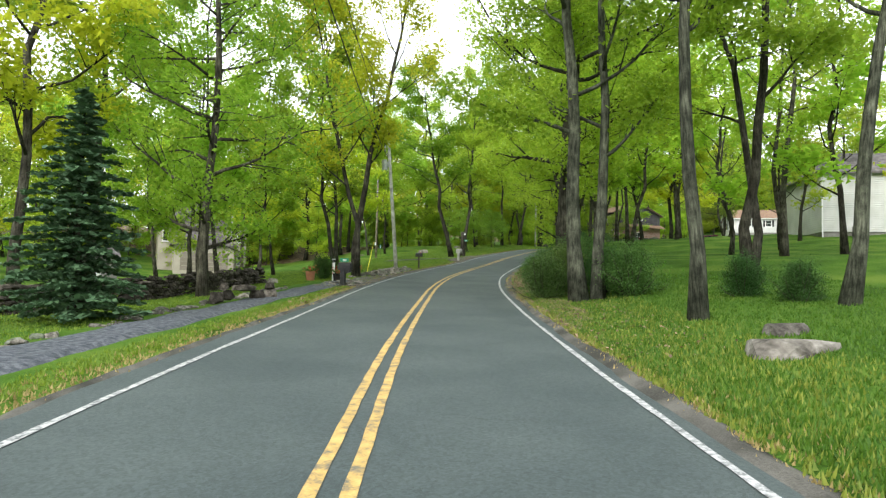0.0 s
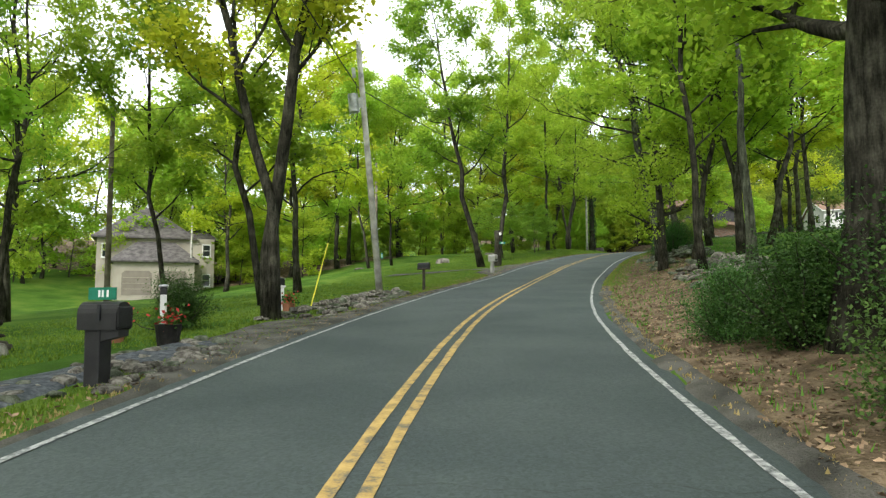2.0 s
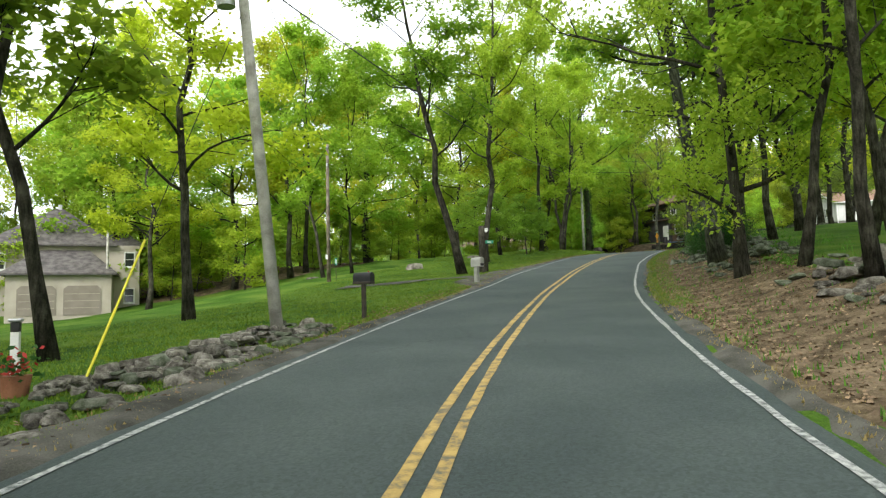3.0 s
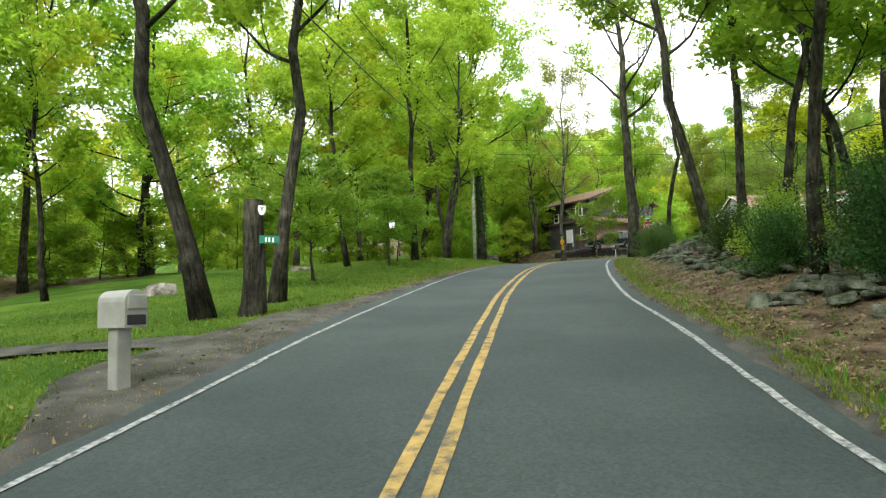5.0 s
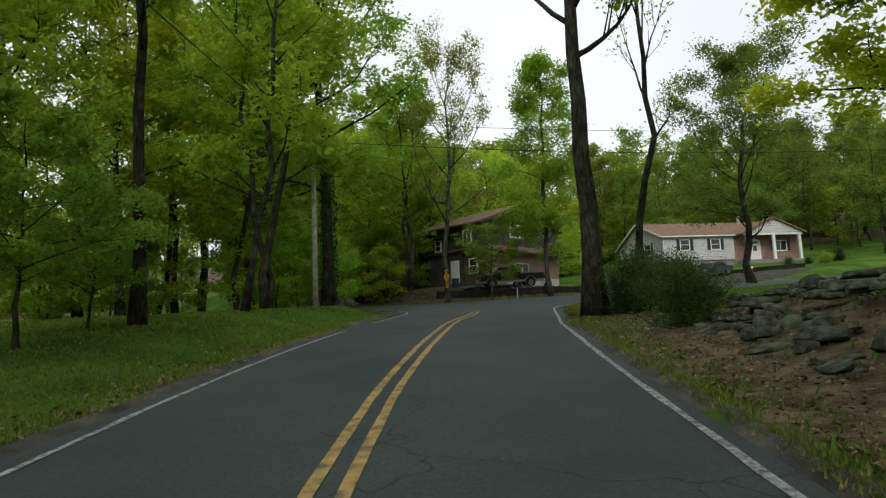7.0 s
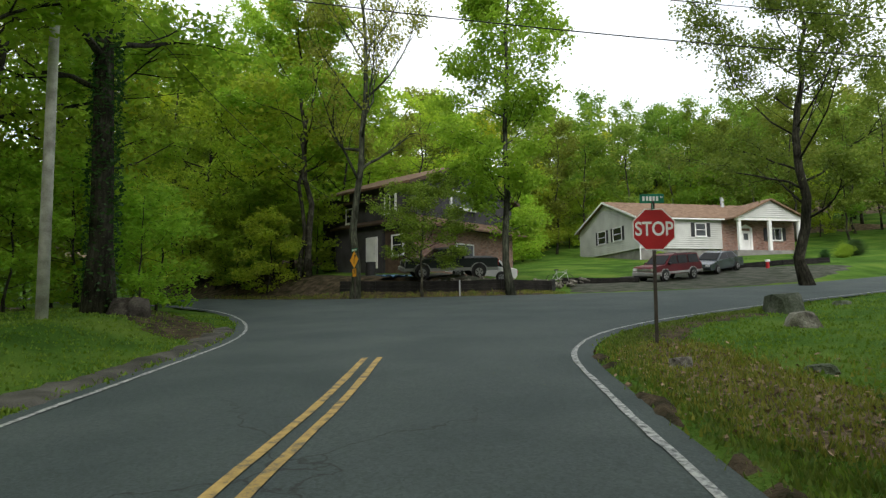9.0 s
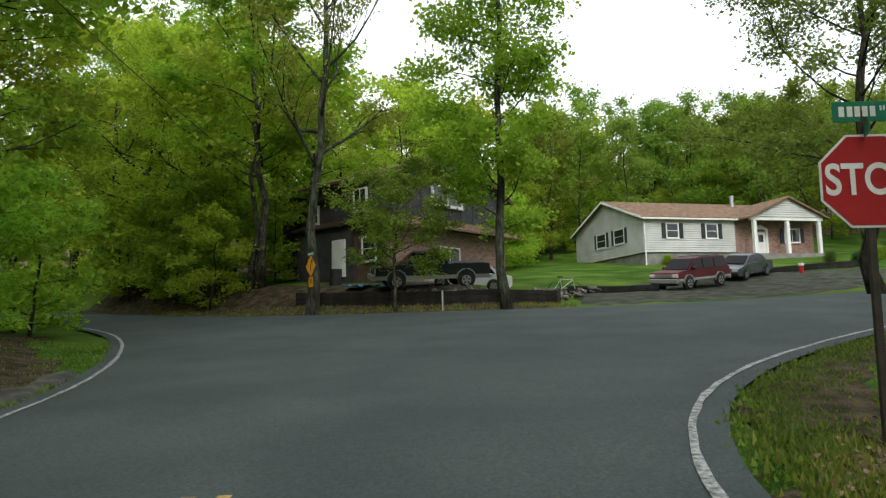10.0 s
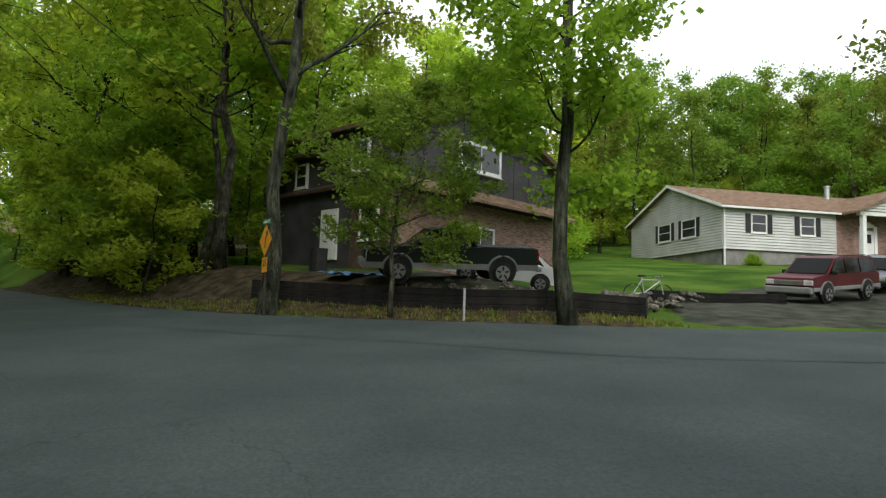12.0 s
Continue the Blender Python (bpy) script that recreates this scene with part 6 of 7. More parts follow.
top1, top2, top3, top4 = (-4.1, 46.25, rest(-3.35, 46.9) + 9.6), (14.97, 108.3, rest(14.97, 108.4) + 10.3), (-7.6, 74.2, rest(-7.6, 74.2) + 8.5), (-14.5, 47.5, rest(-14.5, 47.5) + 8.3)
cable(top1, top2, 1.2)
cable((top1[0], top1[1], top1[2] - 1.6), (top2[0], top2[1], top2[2] - 1.3), 1.3, r=0.02)
cable(top2, (75, 90, 19.5), 1.4)
cable((top2[0], top2[1], top2[2] - 1.2), (75, 90, 18.4), 1.5, r=0.018)
cable(top1, (-2.0, -10, 9.5), 1.0)
cable((top1[0], top1[1], top1[2] - 1.6), (-2.0, -10, 8.4), 1.1, r=0.02)
cable(top1, top3, 0.6)
cable(top1, top4, 0.7)
cable(top2, (29.5, 132.0, 16.6), 0.8)


def lettering(text, size, mat, parent, m, name="lettering", depth=0.002):
    cu = bpy.data.curves.new("letters", "FONT")
    cu.body, cu.size, cu.align_x, cu.align_y, cu.extrude, cu.offset = text, size, "CENTER", "CENTER", depth, size * 0.018
    tmp = new("tmp", cu)
    me = bpy.data.meshes.new_from_object(tmp.evaluated_get(bpy.context.evaluated_depsgraph_get()))
    bpy.data.objects.remove(tmp)
    me.materials.clear()
    me.materials.append(mat)
    ob = new(name, me)
    ob.parent, ob.matrix_local = parent, m
    return ob


def ngon_plate(n, r, t, turn=0.0):
    """A flat plate with n sides in the x-z plane, facing -y."""
    pts = [(r * math.cos(turn + 2 * math.pi * k / n), r * math.sin(turn + 2 * math.pi * k / n)) for k in range(n)]
    return prism(pts, "y", 0, t)


def bars(parent, mat, xs, z, h, y, w, name="bar"):
    for x in xs:
        part(name, boxed(x - w / 2, y - 0.003, z - h / 2, x + w / 2, y, z + h / 2), mat, parent)


# stop sign, facing the road
st = thing("stop_sign", pose(25.65, 98.4, rest(25.65, 98.4), 0, 0.8, -30), "red octagonal stop sign on a dark post with green street plates", "sign")
part("post", boxed(-0.03, 0.0, -0.4, 0.03, 0.045, 2.72, bevel=0.006), STEEL_POST, st)
bm = ngon_plate(8, 0.381 / math.cos(math.pi / 8), 0.004, math.pi / 8)
bm.transform(Matrix.Translation((0, -0.006, 2.13)))
pl = part("plate", bm, SIGN_WHITE, st)
bm = ngon_plate(8, 0.362 / math.cos(math.pi / 8), 0.003, math.pi / 8)
bm.transform(Matrix.Translation((0, -0.01, 2.13)))
part("red_face", bm, SIGN_RED, pl, "red reflective face")
lettering("STOP", 0.36, SIGN_WHITE, pl, pose(0, -0.012, 2.13, 90, 0, 0) @ Matrix.Diagonal((0.80, 1, 1, 1)), "word")
sp = part("street_plate", boxed(-0.24, 0.0, 2.62, 0.2, 0.01, 2.79, bevel=0.003), SIGN_GREEN, st, "green street name plate")
bars(sp, SIGN_WHITE, (-0.17, -0.105, -0.045, 0.015, 0.075), 2.705, 0.085, 0.0, 0.042)
bars(sp, SIGN_WHITE, (0.14, 0.165), 2.73, 0.04, 0.0, 0.014)
bm = boxed(-0.2, 0.0, 2.48, 0.2, 0.008, 2.6, bevel=0.003)
bm.transform(Matrix.Rotation(radians(72), 4, "Z"))
part("cross_plate", bm, SIGN_GREEN, st, "green cross street plate seen edge on")
part("bracket", boxed(-0.02, 0.01, 2.44, 0.02, 0.05, 2.66), METAL, st)

# curve warning sign at the far side
ws = thing("warning_sign", pose(27.75, 123.1, rest(27.75, 123.1), 0, -1.5, -78), "amber curve warning sign with speed plate on a post", "sign")
part("post", boxed(-0.03, 0, -0.3, 0.03, 0.05, 2.55, bevel=0.006), STEEL_POST, ws)
bm = ngon_plate(4, 0.46, 0.006)
bm.transform(Matrix.Translation((0, -0.012, 2.2)))
wp = part("plate", bm, SIGN_YELLOW, ws)
part("arrow_stem", boxed(-0.04, -0.016, 1.98, 0.02, -0.012, 2.22), BLACK, wp)
bm = boxed(-0.03, -0.017, 0, 0.03, -0.013, 0.22)
bm.transform(Matrix.Translation((-0.01, 0, 2.2)) @ Matrix.Rotation(radians(28), 4, "Y"))
part("arrow_bend", bm, BLACK, wp)
bm = prism([(-0.1, 0), (0.1, 0), (0, 0.14)], "y", -0.017, -0.013)
bm.transform(Matrix.Translation((0.09, 0, 2.37)) @ Matrix.Rotation(radians(28), 4, "Y"))
part("arrow_head", bm, BLACK, wp)
sp = part("speed_plate", boxed(-0.2, -0.012, 1.3, 0.2, -0.006, 1.72, bevel=0.004), SIGN_YELLOW, ws)
lettering("25", 0.27, BLACK, sp, pose(0, -0.014, 1.55, 90, 0, 0), "number")
sp = part("street_plate", boxed(-0.3, 0.0, 2.66, 0.3, 0.01, 2.8, bevel=0.003), SIGN_GREEN, ws)
bars(sp, SIGN_WHITE, (-0.2, -0.1, 0.0, 0.1, 0.2), 2.73, 0.07, 0.0, 0.05)
# reflector stake
mk = thing("marker_stake", pose(32.4, 119.9, rest(32.4, 119.9), 0, 0, 0), "thin grey marker stake at the road's edge", "stake")
part("stake", boxed(-0.03, -0.02, -0.2, 0.03, 0.02, 0.85, bevel=0.005), METAL, mk)


def arched_box(w, d, h):
    """A mailbox shell: flat bottom, rounded top, lying along y."""
    pts = [(-w / 2, 0), (w / 2, 0)] + [(w / 2 * math.cos(a), h - w / 2 + w / 2 * math.sin(a)) for a in np.linspace(0, math.pi, 9)]
    return prism(pts, "y", -d / 2, d / 2)


def mailbox_black(x, y, turn):
    """Moulded black mailbox with a thick post and paper slot, number plate on top."""
    m = thing("mailbox", pose(x, y, rest(x, y), 0, 0, turn), "black moulded plastic mailbox on a thick post with green number plate", "mailbox")
    part("post", boxed(-0.11, -0.12, -0.3, 0.11, 0.12, 0.75, bevel=0.02), BLACK, m)
    part("arm", prism([(-0.12, 0.5), (0.36, 0.62), (0.36, 0.72), (-0.12, 0.72)], "y", -0.1, 0.1), BLACK, m)
    b = arched_box(0.30, 0.56, 0.36)
    b.transform(Matrix.Translation((0.08, 0, 0.7)) @ Matrix.Rotation(math.pi / 2, 4, "Z"))
    bmesh.ops.bevel(b, geom=[e for e in b.edges if e.calc_face_angle(0) > 1.2], offset=0.02, segments=2, affect="EDGES")
    part("box", b, BLACK, m, smooth_faces=False)
    part("door", boxed(0.36, -0.14, 0.72, 0.385, 0.14, 1.0, bevel=0.02), BLACK, m)
    part("flag", boxed(0.1, -0.175, 0.82, 0.14, -0.155, 1.02), SHUTTER, m)
    n = part("number_plate", boxed(-0.16, -0.01, 1.08, 0.24, 0.01, 1.24, bevel=0.003), SIGN_GREEN, m, "green reflective number plate")
    bars(n, SIGN_WHITE, (0.0, 0.05, 0.12), 1.16, 0.09, -0.01, 0.028)
    return m


mailbox_black(-4.5, 29.75, -8)


def mailbox_post(x, y, turn, box_mat, post_mat, label, h=1.05, w=0.2):
    m = thing("mailbox", pose(x, y, rest(x, y), 0, 0, turn), label, "mailbox")
    part("post", boxed(-0.05, -0.05, -0.3, 0.05, 0.05, h, bevel=0.01), post_mat, m)
    part("tray", boxed(-0.12, -0.26, h - 0.06, 0.12, 0.26, h, bevel=0.01), post_mat, m)
    b = arched_box(w, 0.5, 0.24)
    b.transform(Matrix.Translation((0, 0, h)))
    part("box", b, box_mat, m)
    part("door", boxed(-w / 2 + 0.01, -0.262, h + 0.01, w / 2 - 0.01, -0.25, h + 0.2, bevel=0.004), box_mat, m)
    part("flag", boxed(w / 2, -0.1, h + 0.1, w / 2 + 0.012, -0.06, h + 0.28), LAMP_RED, m)
    return m


mailbox_post(-1.85, 49.5, 70, SHUTTER, STEEL_POST, "dark grey metal mailbox on a wooden post", 0.95, 0.22)
mw = thing("mailbox", pose(1.38, 61.9, rest(1.38, 61.9), 0, 0, 48), "weathered grey plastic mailbox with paper slot on a grey post", "mailbox")
part("post", boxed(-0.09, -0.09, -0.3, 0.09, 0.09, 0.78, bevel=0.02), GREY_BOX, mw)
b = arched_box(0.27, 0.54, 0.42)
b.transform(Matrix.Translation((0, -0.05, 0.72)))
bmesh.ops.bevel(b, geom=[e for e in b.edges if e.calc_face_angle(0) > 1.2], offset=0.02, segments=2, affect="EDGES")
part("box", b, GREY_BOX, mw)
part("door", boxed(-0.11, -0.342, 0.92, 0.11, -0.32, 1.08, bevel=0.01), GREY_BOX, mw)
part("paper_slot", boxed(-0.11, -0.335, 0.75, 0.11, -0.31, 0.86, bevel=0.01), BLACK, mw)


def lamp_post(x, y, h, label):
    m = thing("garden_lamp", pose(x, y, rest(x, y), 0, 0, 20), label, "garden lamp", "white lamp posts")
    part("post", boxed(-0.055, -0.055, -0.2, 0.055, 0.055, h, bevel=0.01), TRIM, m)
    part("lantern", boxed(-0.06, -0.06, h, 0.06, 0.06, h + 0.14, bevel=0.015), BLACK, m)
    part("cap", boxed(-0.085, -0.085, h + 0.14, 0.085, 0.085, h + 0.19, bevel=0.02), METAL, m)


lamp_post(-5.6, 33.8, 0.95, "white square post with a small solar lantern")
lamp_post(-5.7, 41.9, 0.8, "white square post with a small solar lantern")
mailbox_post(-5.5, 40.7, -20, SHUTTER, TRIM, "small dark mailbox beside a white post", 0.85, 0.18)


def pot(x, y, r, h, mat, label):
    m = thing("planter", pose(x, y, rest(x, y), 0, 0, 0), label, "planter", "roadside planters")
    bm = bmesh.new()
    bmesh.ops.create_cone(bm, cap_ends=True, segments=16, radius1=r * 0.75, radius2=r, depth=h, matrix=Matrix.Translation((0, 0, h / 2 - 0.02)))
    part("pot", bm, mat, m)
    rng = np.random.RandomState(int(abs(x) * 10))
    P = rng.normal(0, 1, (160, 3)) * np.array([r * 0.6, r * 0.6, 0.1]) + np.array([0, 0, h + 0.1])
    quads_object("flowers", leaf_faces(P[:60], 0.08, rng, 0.9), RED_PETAL, m)
    quads_object("foliage", leaf_faces(P[60:], 0.1, rng, 0.9), LEAF_DARK, m)


pot(-6.9, 34.4, 0.26, 0.5, TERRACOTTA, "brown clay planter with green shoots")
pot(-5.35, 33.5, 0.24, 0.42, TIMBER, "dark tub planter with red flowers")
pot(-5.35, 41.4, 0.2, 0.3, TERRACOTTA, "small brown planter with red flowers")
gw = thing("guy_wire", pose(0, 0, 0), "guy wire with a yellow plastic sleeve", "guy wire")
a, b = np.array([-4.9, 42.2, rest(-4.9, 42.2) - 0.05]), np.array([-3.95, 46.4, rest(-3.35, 46.9) + 7.0])
v, f = tubes([(np.array([a, b]), [0.008, 0.008])], 5)
mesh_object("wire", v, f, WIRE, gw)
v, f = tubes([(np.array([a + (b - a) * 0.01, a + (b - a) * 0.3]), [0.02, 0.02])], 8)
mesh_object("sleeve", v, f, YELLOW_TUBE, gw)

# cut trunk with signs
sm = thing("tree_stump", pose(1.9, 69.0, rest(1.9, 69.0), 0, 2, 0), "tall cut tree trunk with a white shield and green number plate", "stump")
z = np.linspace(0, 1, 7)
v, f = tubes([(np.c_[0.04 * np.sin(z * 5), 0.03 * np.cos(z * 4), z * 2.75 - 0.2], 0.27 - 0.06 * z + 0.1 * np.exp(-z * 9))], 14)
mesh_object("trunk", v, f, BARK, sm, smooth_faces=True)
bm = prism([(-0.08, 0.09), (0.08, 0.09), (0.085, -0.02), (0.05, -0.1), (0, -0.13), (-0.05, -0.1), (-0.085, -0.02)], "y", 0, 0.01)
bm.transform(Matrix.Translation((0.17, -0.22, 2.32)))
sh = part("shield", bm, SIGN_WHITE, sm, "white shield plate")
bm = prism([(-0.04, 0.035), (0.04, 0.035), (0, -0.06)], "y", -0.004, 0)
bm.transform(Matrix.Translation((0.17, -0.22, 2.34)))
part("emblem", bm, GREY_BOX, sh)
n = part("number_plate", boxed(0.14, -0.24, 1.57, 0.56, -0.225, 1.74, bevel=0.003), SIGN_GREEN, sm, "green reflective number plate")
bars(n, SIGN_WHITE, (0.28, 0.35, 0.43), 1.65, 0.1, -0.24, 0.035)
# the same kind of plate on the lawn pole
n = thing("number_sign", pose(-7.1, 74.0, rest(-7.1, 74.0), 0, 0, 10), "small green number plate on a thin stake", "sign")
part("stake", boxed(-0.015, 0, -0.2, 0.015, 0.02, 1.4), STEEL_POST, n)
pl = part("plate", boxed(-0.08, -0.012, 1.0, 0.08, 0, 1.45, bevel=0.003), SIGN_GREEN, n)
bars(pl, SIGN_WHITE, (0.0,), 1.22, 0.3, -0.012, 0.05)


# ---- stones, walls, timber ----
def stone_mesh(seed, flat=0.6):
    """A rough stone about one metre across."""
    rng = np.random.RandomState(seed)
    bm = bmesh.new()
    bmesh.ops.create_icosphere(bm, subdivisions=2, radius=0.56)
    o = Vector(rng.uniform(-50, 50, 3))
    for v in bm.verts:
        k = 1 + 0.45 * noise.noise(v.co * 1.9 + o) + 0.15 * noise.noise(v.co * 5 + o)
        v.co *= k
        v.co.z *= flat
    for ax in ((1, 0.2, 0.1), (-0.3, 1, 0.2), (0.1, 0.1, 1), (-1, 0.5, 0.3), (0.3, -1, 0.1), (0.6, 0.7, 0.5), (-0.6, -0.6, 0.5)):
        n = Vector(ax).normalized()
        lim = rng.uniform(0.24, 0.36) * (flat if ax[2] == 1 else 1)
        for v in bm.verts:
            d = v.co.dot(n)
            if d > lim:
                v.co -= n * (d - lim) * 0.92
    me = bpy.data.meshes.new("stone")
    bm.to_mesh(me)
    bm.free()
    return me


STONES = [stone_mesh(k, f) for k, f in enumerate((0.32, 0.45, 0.7, 0.25, 0.4, 0.75))]
MOSSY_STONES, BROWN_STONES = [], []
for me in STONES:
    me.materials.append(STONE)
    c = me.copy()
    c.materials.clear()
    c.materials.append(MOSSY)
    MOSSY_STONES.append(c)
    c = me.copy()
    c.materials.clear()
    c.materials.append(BROWN_STONE)
    BROWN_STONES.append(c)


def lay(mesh, parent, x, y, z, size, turn, tilt=0.0, name="stone", stretch=1.0):
    ob = new(name, mesh)
    ob.parent = parent
    ob.matrix_basis = pose(x, y, z, tilt, tilt * 0.6, turn) @ Matrix.Diagonal((size * stretch, size, size, 1))
    return ob


def boulder(x, y, size, k, label, flat=1.0, turn=0, sink=0.15, mossy=False, kinds=None):
    ob = new("boulder", (kinds or (MOSSY_STONES if mossy else STONES))[k])
    ob.matrix_basis = pose(x, y, rest(x, y) + size * 0.18 - sink * size, 0, 0, turn) @ Matrix.Diagonal((size, size * 0.7, size * flat, 1))
    return tagged(ob, label, "boulder", "boulders")


boulder(5.35, 10.35, 2.3, 3, "long flat lichen-grey boulder in the grass", 0.7, 20)
boulder(6.3, 12.3, 1.5, 0, "flat grey boulder in the grass", 0.8, 40)
boulder(9.9, 13.2, 0.9, 1, "grey boulder in the grass", 0.9, 70)
boulder(-2.5, 78.7, 1.7, 2, "large pale rounded boulder on the lawn", 1.0, 10)
boulder(1.9, 88.3, 1.7, 3, "low grey boulder on the lawn", 0.8, 10)
boulder(-10.1, 81.0, 1.2, 0, "flat grey stone on the lawn", 0.6, 10)
boulder(33.6, 102.0, 2.2, 2, "dark grey boulder on the corner verge", 0.9, 30, mossy=True)
boulder(30.2, 98.9, 1.3, 2, "grey boulder on the corner verge", 1.0, 80)
boulder(36.5, 102.2, 0.9, 4, "small dark boulder on the corner verge", 0.8, 0, mossy=True)
boulder(24.5, 96.7, 0.75, 2, "grey rock near the stop sign", 0.9, 30)
boulder(25.7, 95.3, 0.8, 1, "leaf-strewn grey rock near the stop sign", 0.7, 60, mossy=True)
boulder(16.9, 110.6, 1.45, 5, "dark mossy boulder beside the corner oak", 0.9, 20, 0.05, kinds=BROWN_STONES)


def dry_wall(name, pts, height, label, seed, size=0.34, kinds=None):
    """A dry stone wall of courses of single stones along a line on the ground."""
    rng = np.random.RandomState(seed)
    w = thing(name, pose(0, 0, 0), label, "stone wall")
    line = spline(pts, size * 0.62)
    k = max(1, int(height / (size * 0.42)))
    for c in range(k):
        for i, (x, y) in enumerate(line):
            (x0, y0), (x1, y1) = line[max(i - 1, 0)], line[min(i + 1, len(line) - 1)]
            if c == k - 1 and rng.uniform() < 0.3:
                continue
            s = size * rng.uniform(0.8, 1.3)
            lay((kinds or STONES)[rng.randint(6)], w, x + rng.normal(0, 0.06), y + rng.normal(0, 0.06), rest(x, y) + size * (0.12 + 0.42 * c), s, math.degrees(math.atan2(y1 - y0, x1 - x0)) + rng.uniform(-25, 25), rng.uniform(-8, 8), "stone", 1.5)
    return w


dry_wall("dry_stone_wall", [(-13.0, 16.5), (-10.8, 21.0), (-9.9, 26.5), (-9.5, 31.0), (-9.4, 34.5)], 0.95, "low dry stone wall of dark brown field stones on the lawn", 1, 0.34, BROWN_STONES)
dry_wall("low_stone_wall", [(24.5, 85.5), (28.0, 89.0), (32.0, 93.5)], 0.45, "low dark stone wall on the lawn", 2, 0.5, MOSSY_STONES)
dry_wall("low_stone_wall", [(21.4, 82.0), (23.4, 81.0), (26.5, 80.0)], 0.6, "low mossy stone wall behind the bank", 3, 0.5, MOSSY_STONES)


def heap(name, n, place, sizes, label, seed, mossy=False, pile=0.12):
    """Loose stones strewn or piled by a rule that gives their places."""
    rng = np.random.RandomState(seed)
    h = thing(name, pose(0, 0, 0), label, "stones")
    for _ in range(n):
        x, y, up = place(rng)
        s = rng.uniform(*sizes)
        lay((MOSSY_STONES if mossy or rng.uniform() < 0.25 else STONES)[(0, 1, 3, 4, 0, 3, 2)[rng.randint(7)]], h, x, y, rest(x, y) + s * 0.1 + up, s, rng.uniform(0, 360), rng.uniform(-14, 14), "stone", rng.uniform(1.0, 1.6))
    return h


def strip_place(s0, s1, d0, d1, up=0.0):
    def f(rng):
        s, w = rng.uniform(s0, s1), rng.uniform(0, 1)
        x, y = axis_at(np.array([s]), d0 + (d1 - d0) * w)[0]
        return x, y, up * math.sin(math.pi * w) * rng.uniform(0, 1)
    return f


heap("stone_edging", 230, strip_place(38.0, 47.0, -3.9, -6.0, 0.2), (0.14, 0.48), "strewn grey and brown flat stones along the road edge", 11)
heap("stone_edging", 90, strip_place(28.5, 33.5, -3.6, -5.4, 0.06), (0.12, 0.4), "loose flat stones round the mailbox", 12)
heap("stone_bank", 120, strip_place(38.0, 50.0, 6.0, 8.6, 0.3), (0.25, 0.7), "tumbled mossy grey stones on the leafy bank", 13)
heap("stone_bank", 230, strip_place(56.0, 76.0, 5.3, 8.4, 0.3), (0.2, 0.58), "tumbled mossy grey stones on the leafy bank", 14, True)
heap("stone_bank", 260, strip_place(74.0, 90.0, 4.9, 8.4, 0.3), (0.2, 0.6), "tumbled mossy grey stones on the leafy bank", 15, True)
heap("flat_stones", 26, lambda rng: (rng.uniform(10.6, 12.0), rng.uniform(60.8, 64.2), 0.1 * rng.uniform(0, 1)), (0.3, 0.7), "pale flat fieldstones heaped below the shrubs", 26, True)
heap("flat_stones", 34, lambda rng: (lambda u: (12.0 + 2.0 * u + rng.normal(0, 0.4), 64.5 + 7 * u, 0.12 * rng.uniform(0, 1)))(rng.uniform(0, 1)), (0.22, 0.5), "pale flat fieldstones heaped below the shrubs", 27, True)
heap("stone_scatter", 70, strip_place(10, 30.0, -6.2, -6.7, 0.0), (0.15, 0.42), "flat edging stones beside the gravel drive", 16)
# rough stone seat beside the gravel
bs = thing("stone_bench", pose(-6.3, 21.3, rest(-6.3, 21.3), 0, 0, 66), "rough dark stone bench with boulder ends on the lawn edge", "bench")
lay(BROWN_STONES[2], bs, -1.35, 0, 0.14, 0.62, 20)
lay(BROWN_STONES[5], bs, -0.75, 0.1, 0.2, 0.55, 80)
lay(BROWN_STONES[5], bs, 0.55, 0, 0.2, 0.6, 140)
lay(BROWN_STONES[2], bs, 1.2, 0, 0.22, 0.66, 200)
lay(BROWN_STONES[3], bs, -0.1, 0.05, 0.42, 0.85, 5, 0, "slab", 1.7)
lay(BROWN_STONES[5], bs, 1.2, 0.05, 0.5, 0.42, 5)
lay(BROWN_STONES[2], bs, -1.0, 0.02, 0.46, 0.36, 50)
boulder(-8.6, 33.4, 0.75, 5, "upright grey stone at the wall's end", 1.25, 0)


def timbers(name, pts, courses, label):
    """Retaining wall of stacked timbers along a line."""
    w = thing(name, pose(0, 0, 0), label, "retaining wall")
    p = np.array(pts, float)
    for c in range(courses):
        for a, b in zip(p[:-1], p[1:]):
            m = (a + b) / 2
            ln, ang = np.hypot(*(b - a)), math.degrees(math.atan2(b[1] - a[1], b[0] - a[0]))
            za, zb = rest(*a), rest(*b)
            ob = part("timber", boxed(-ln / 2, -0.11, 0, ln / 2, 0.11, 0.21, bevel=0.02), TIMBER, w)
            ob.matrix_basis = pose(m[0] + 0.01 * c, m[1] + 0.02 * c, (za + zb) / 2 - 0.05 + 0.215 * c, 0, -math.degrees(math.atan2(zb - za, ln)), ang)
    return w


timbers("timber_wall", [(27.9, 126.3), (29.4, 124.4), (31.2, 122.6), (33.0, 121.1), (34.8, 119.7), (36.9, 118.3)], 3, "low black timber retaining wall beside the road")
timbers("timber_wall", [(36.9, 118.3), (37.9, 119.4)], 3, "end of the black timber retaining wall")
timbers("timber_edge", [(40.2, 121.9), (42.4, 121.0), (44.6, 120.2)], 2, "black timber edging beside the driveway")
timbers("timber_edge", [(52.0, 124.6), (56.0, 123.4), (60.0, 122.4), (64.0, 121.5)], 2, "black timber edging before the ranch house")
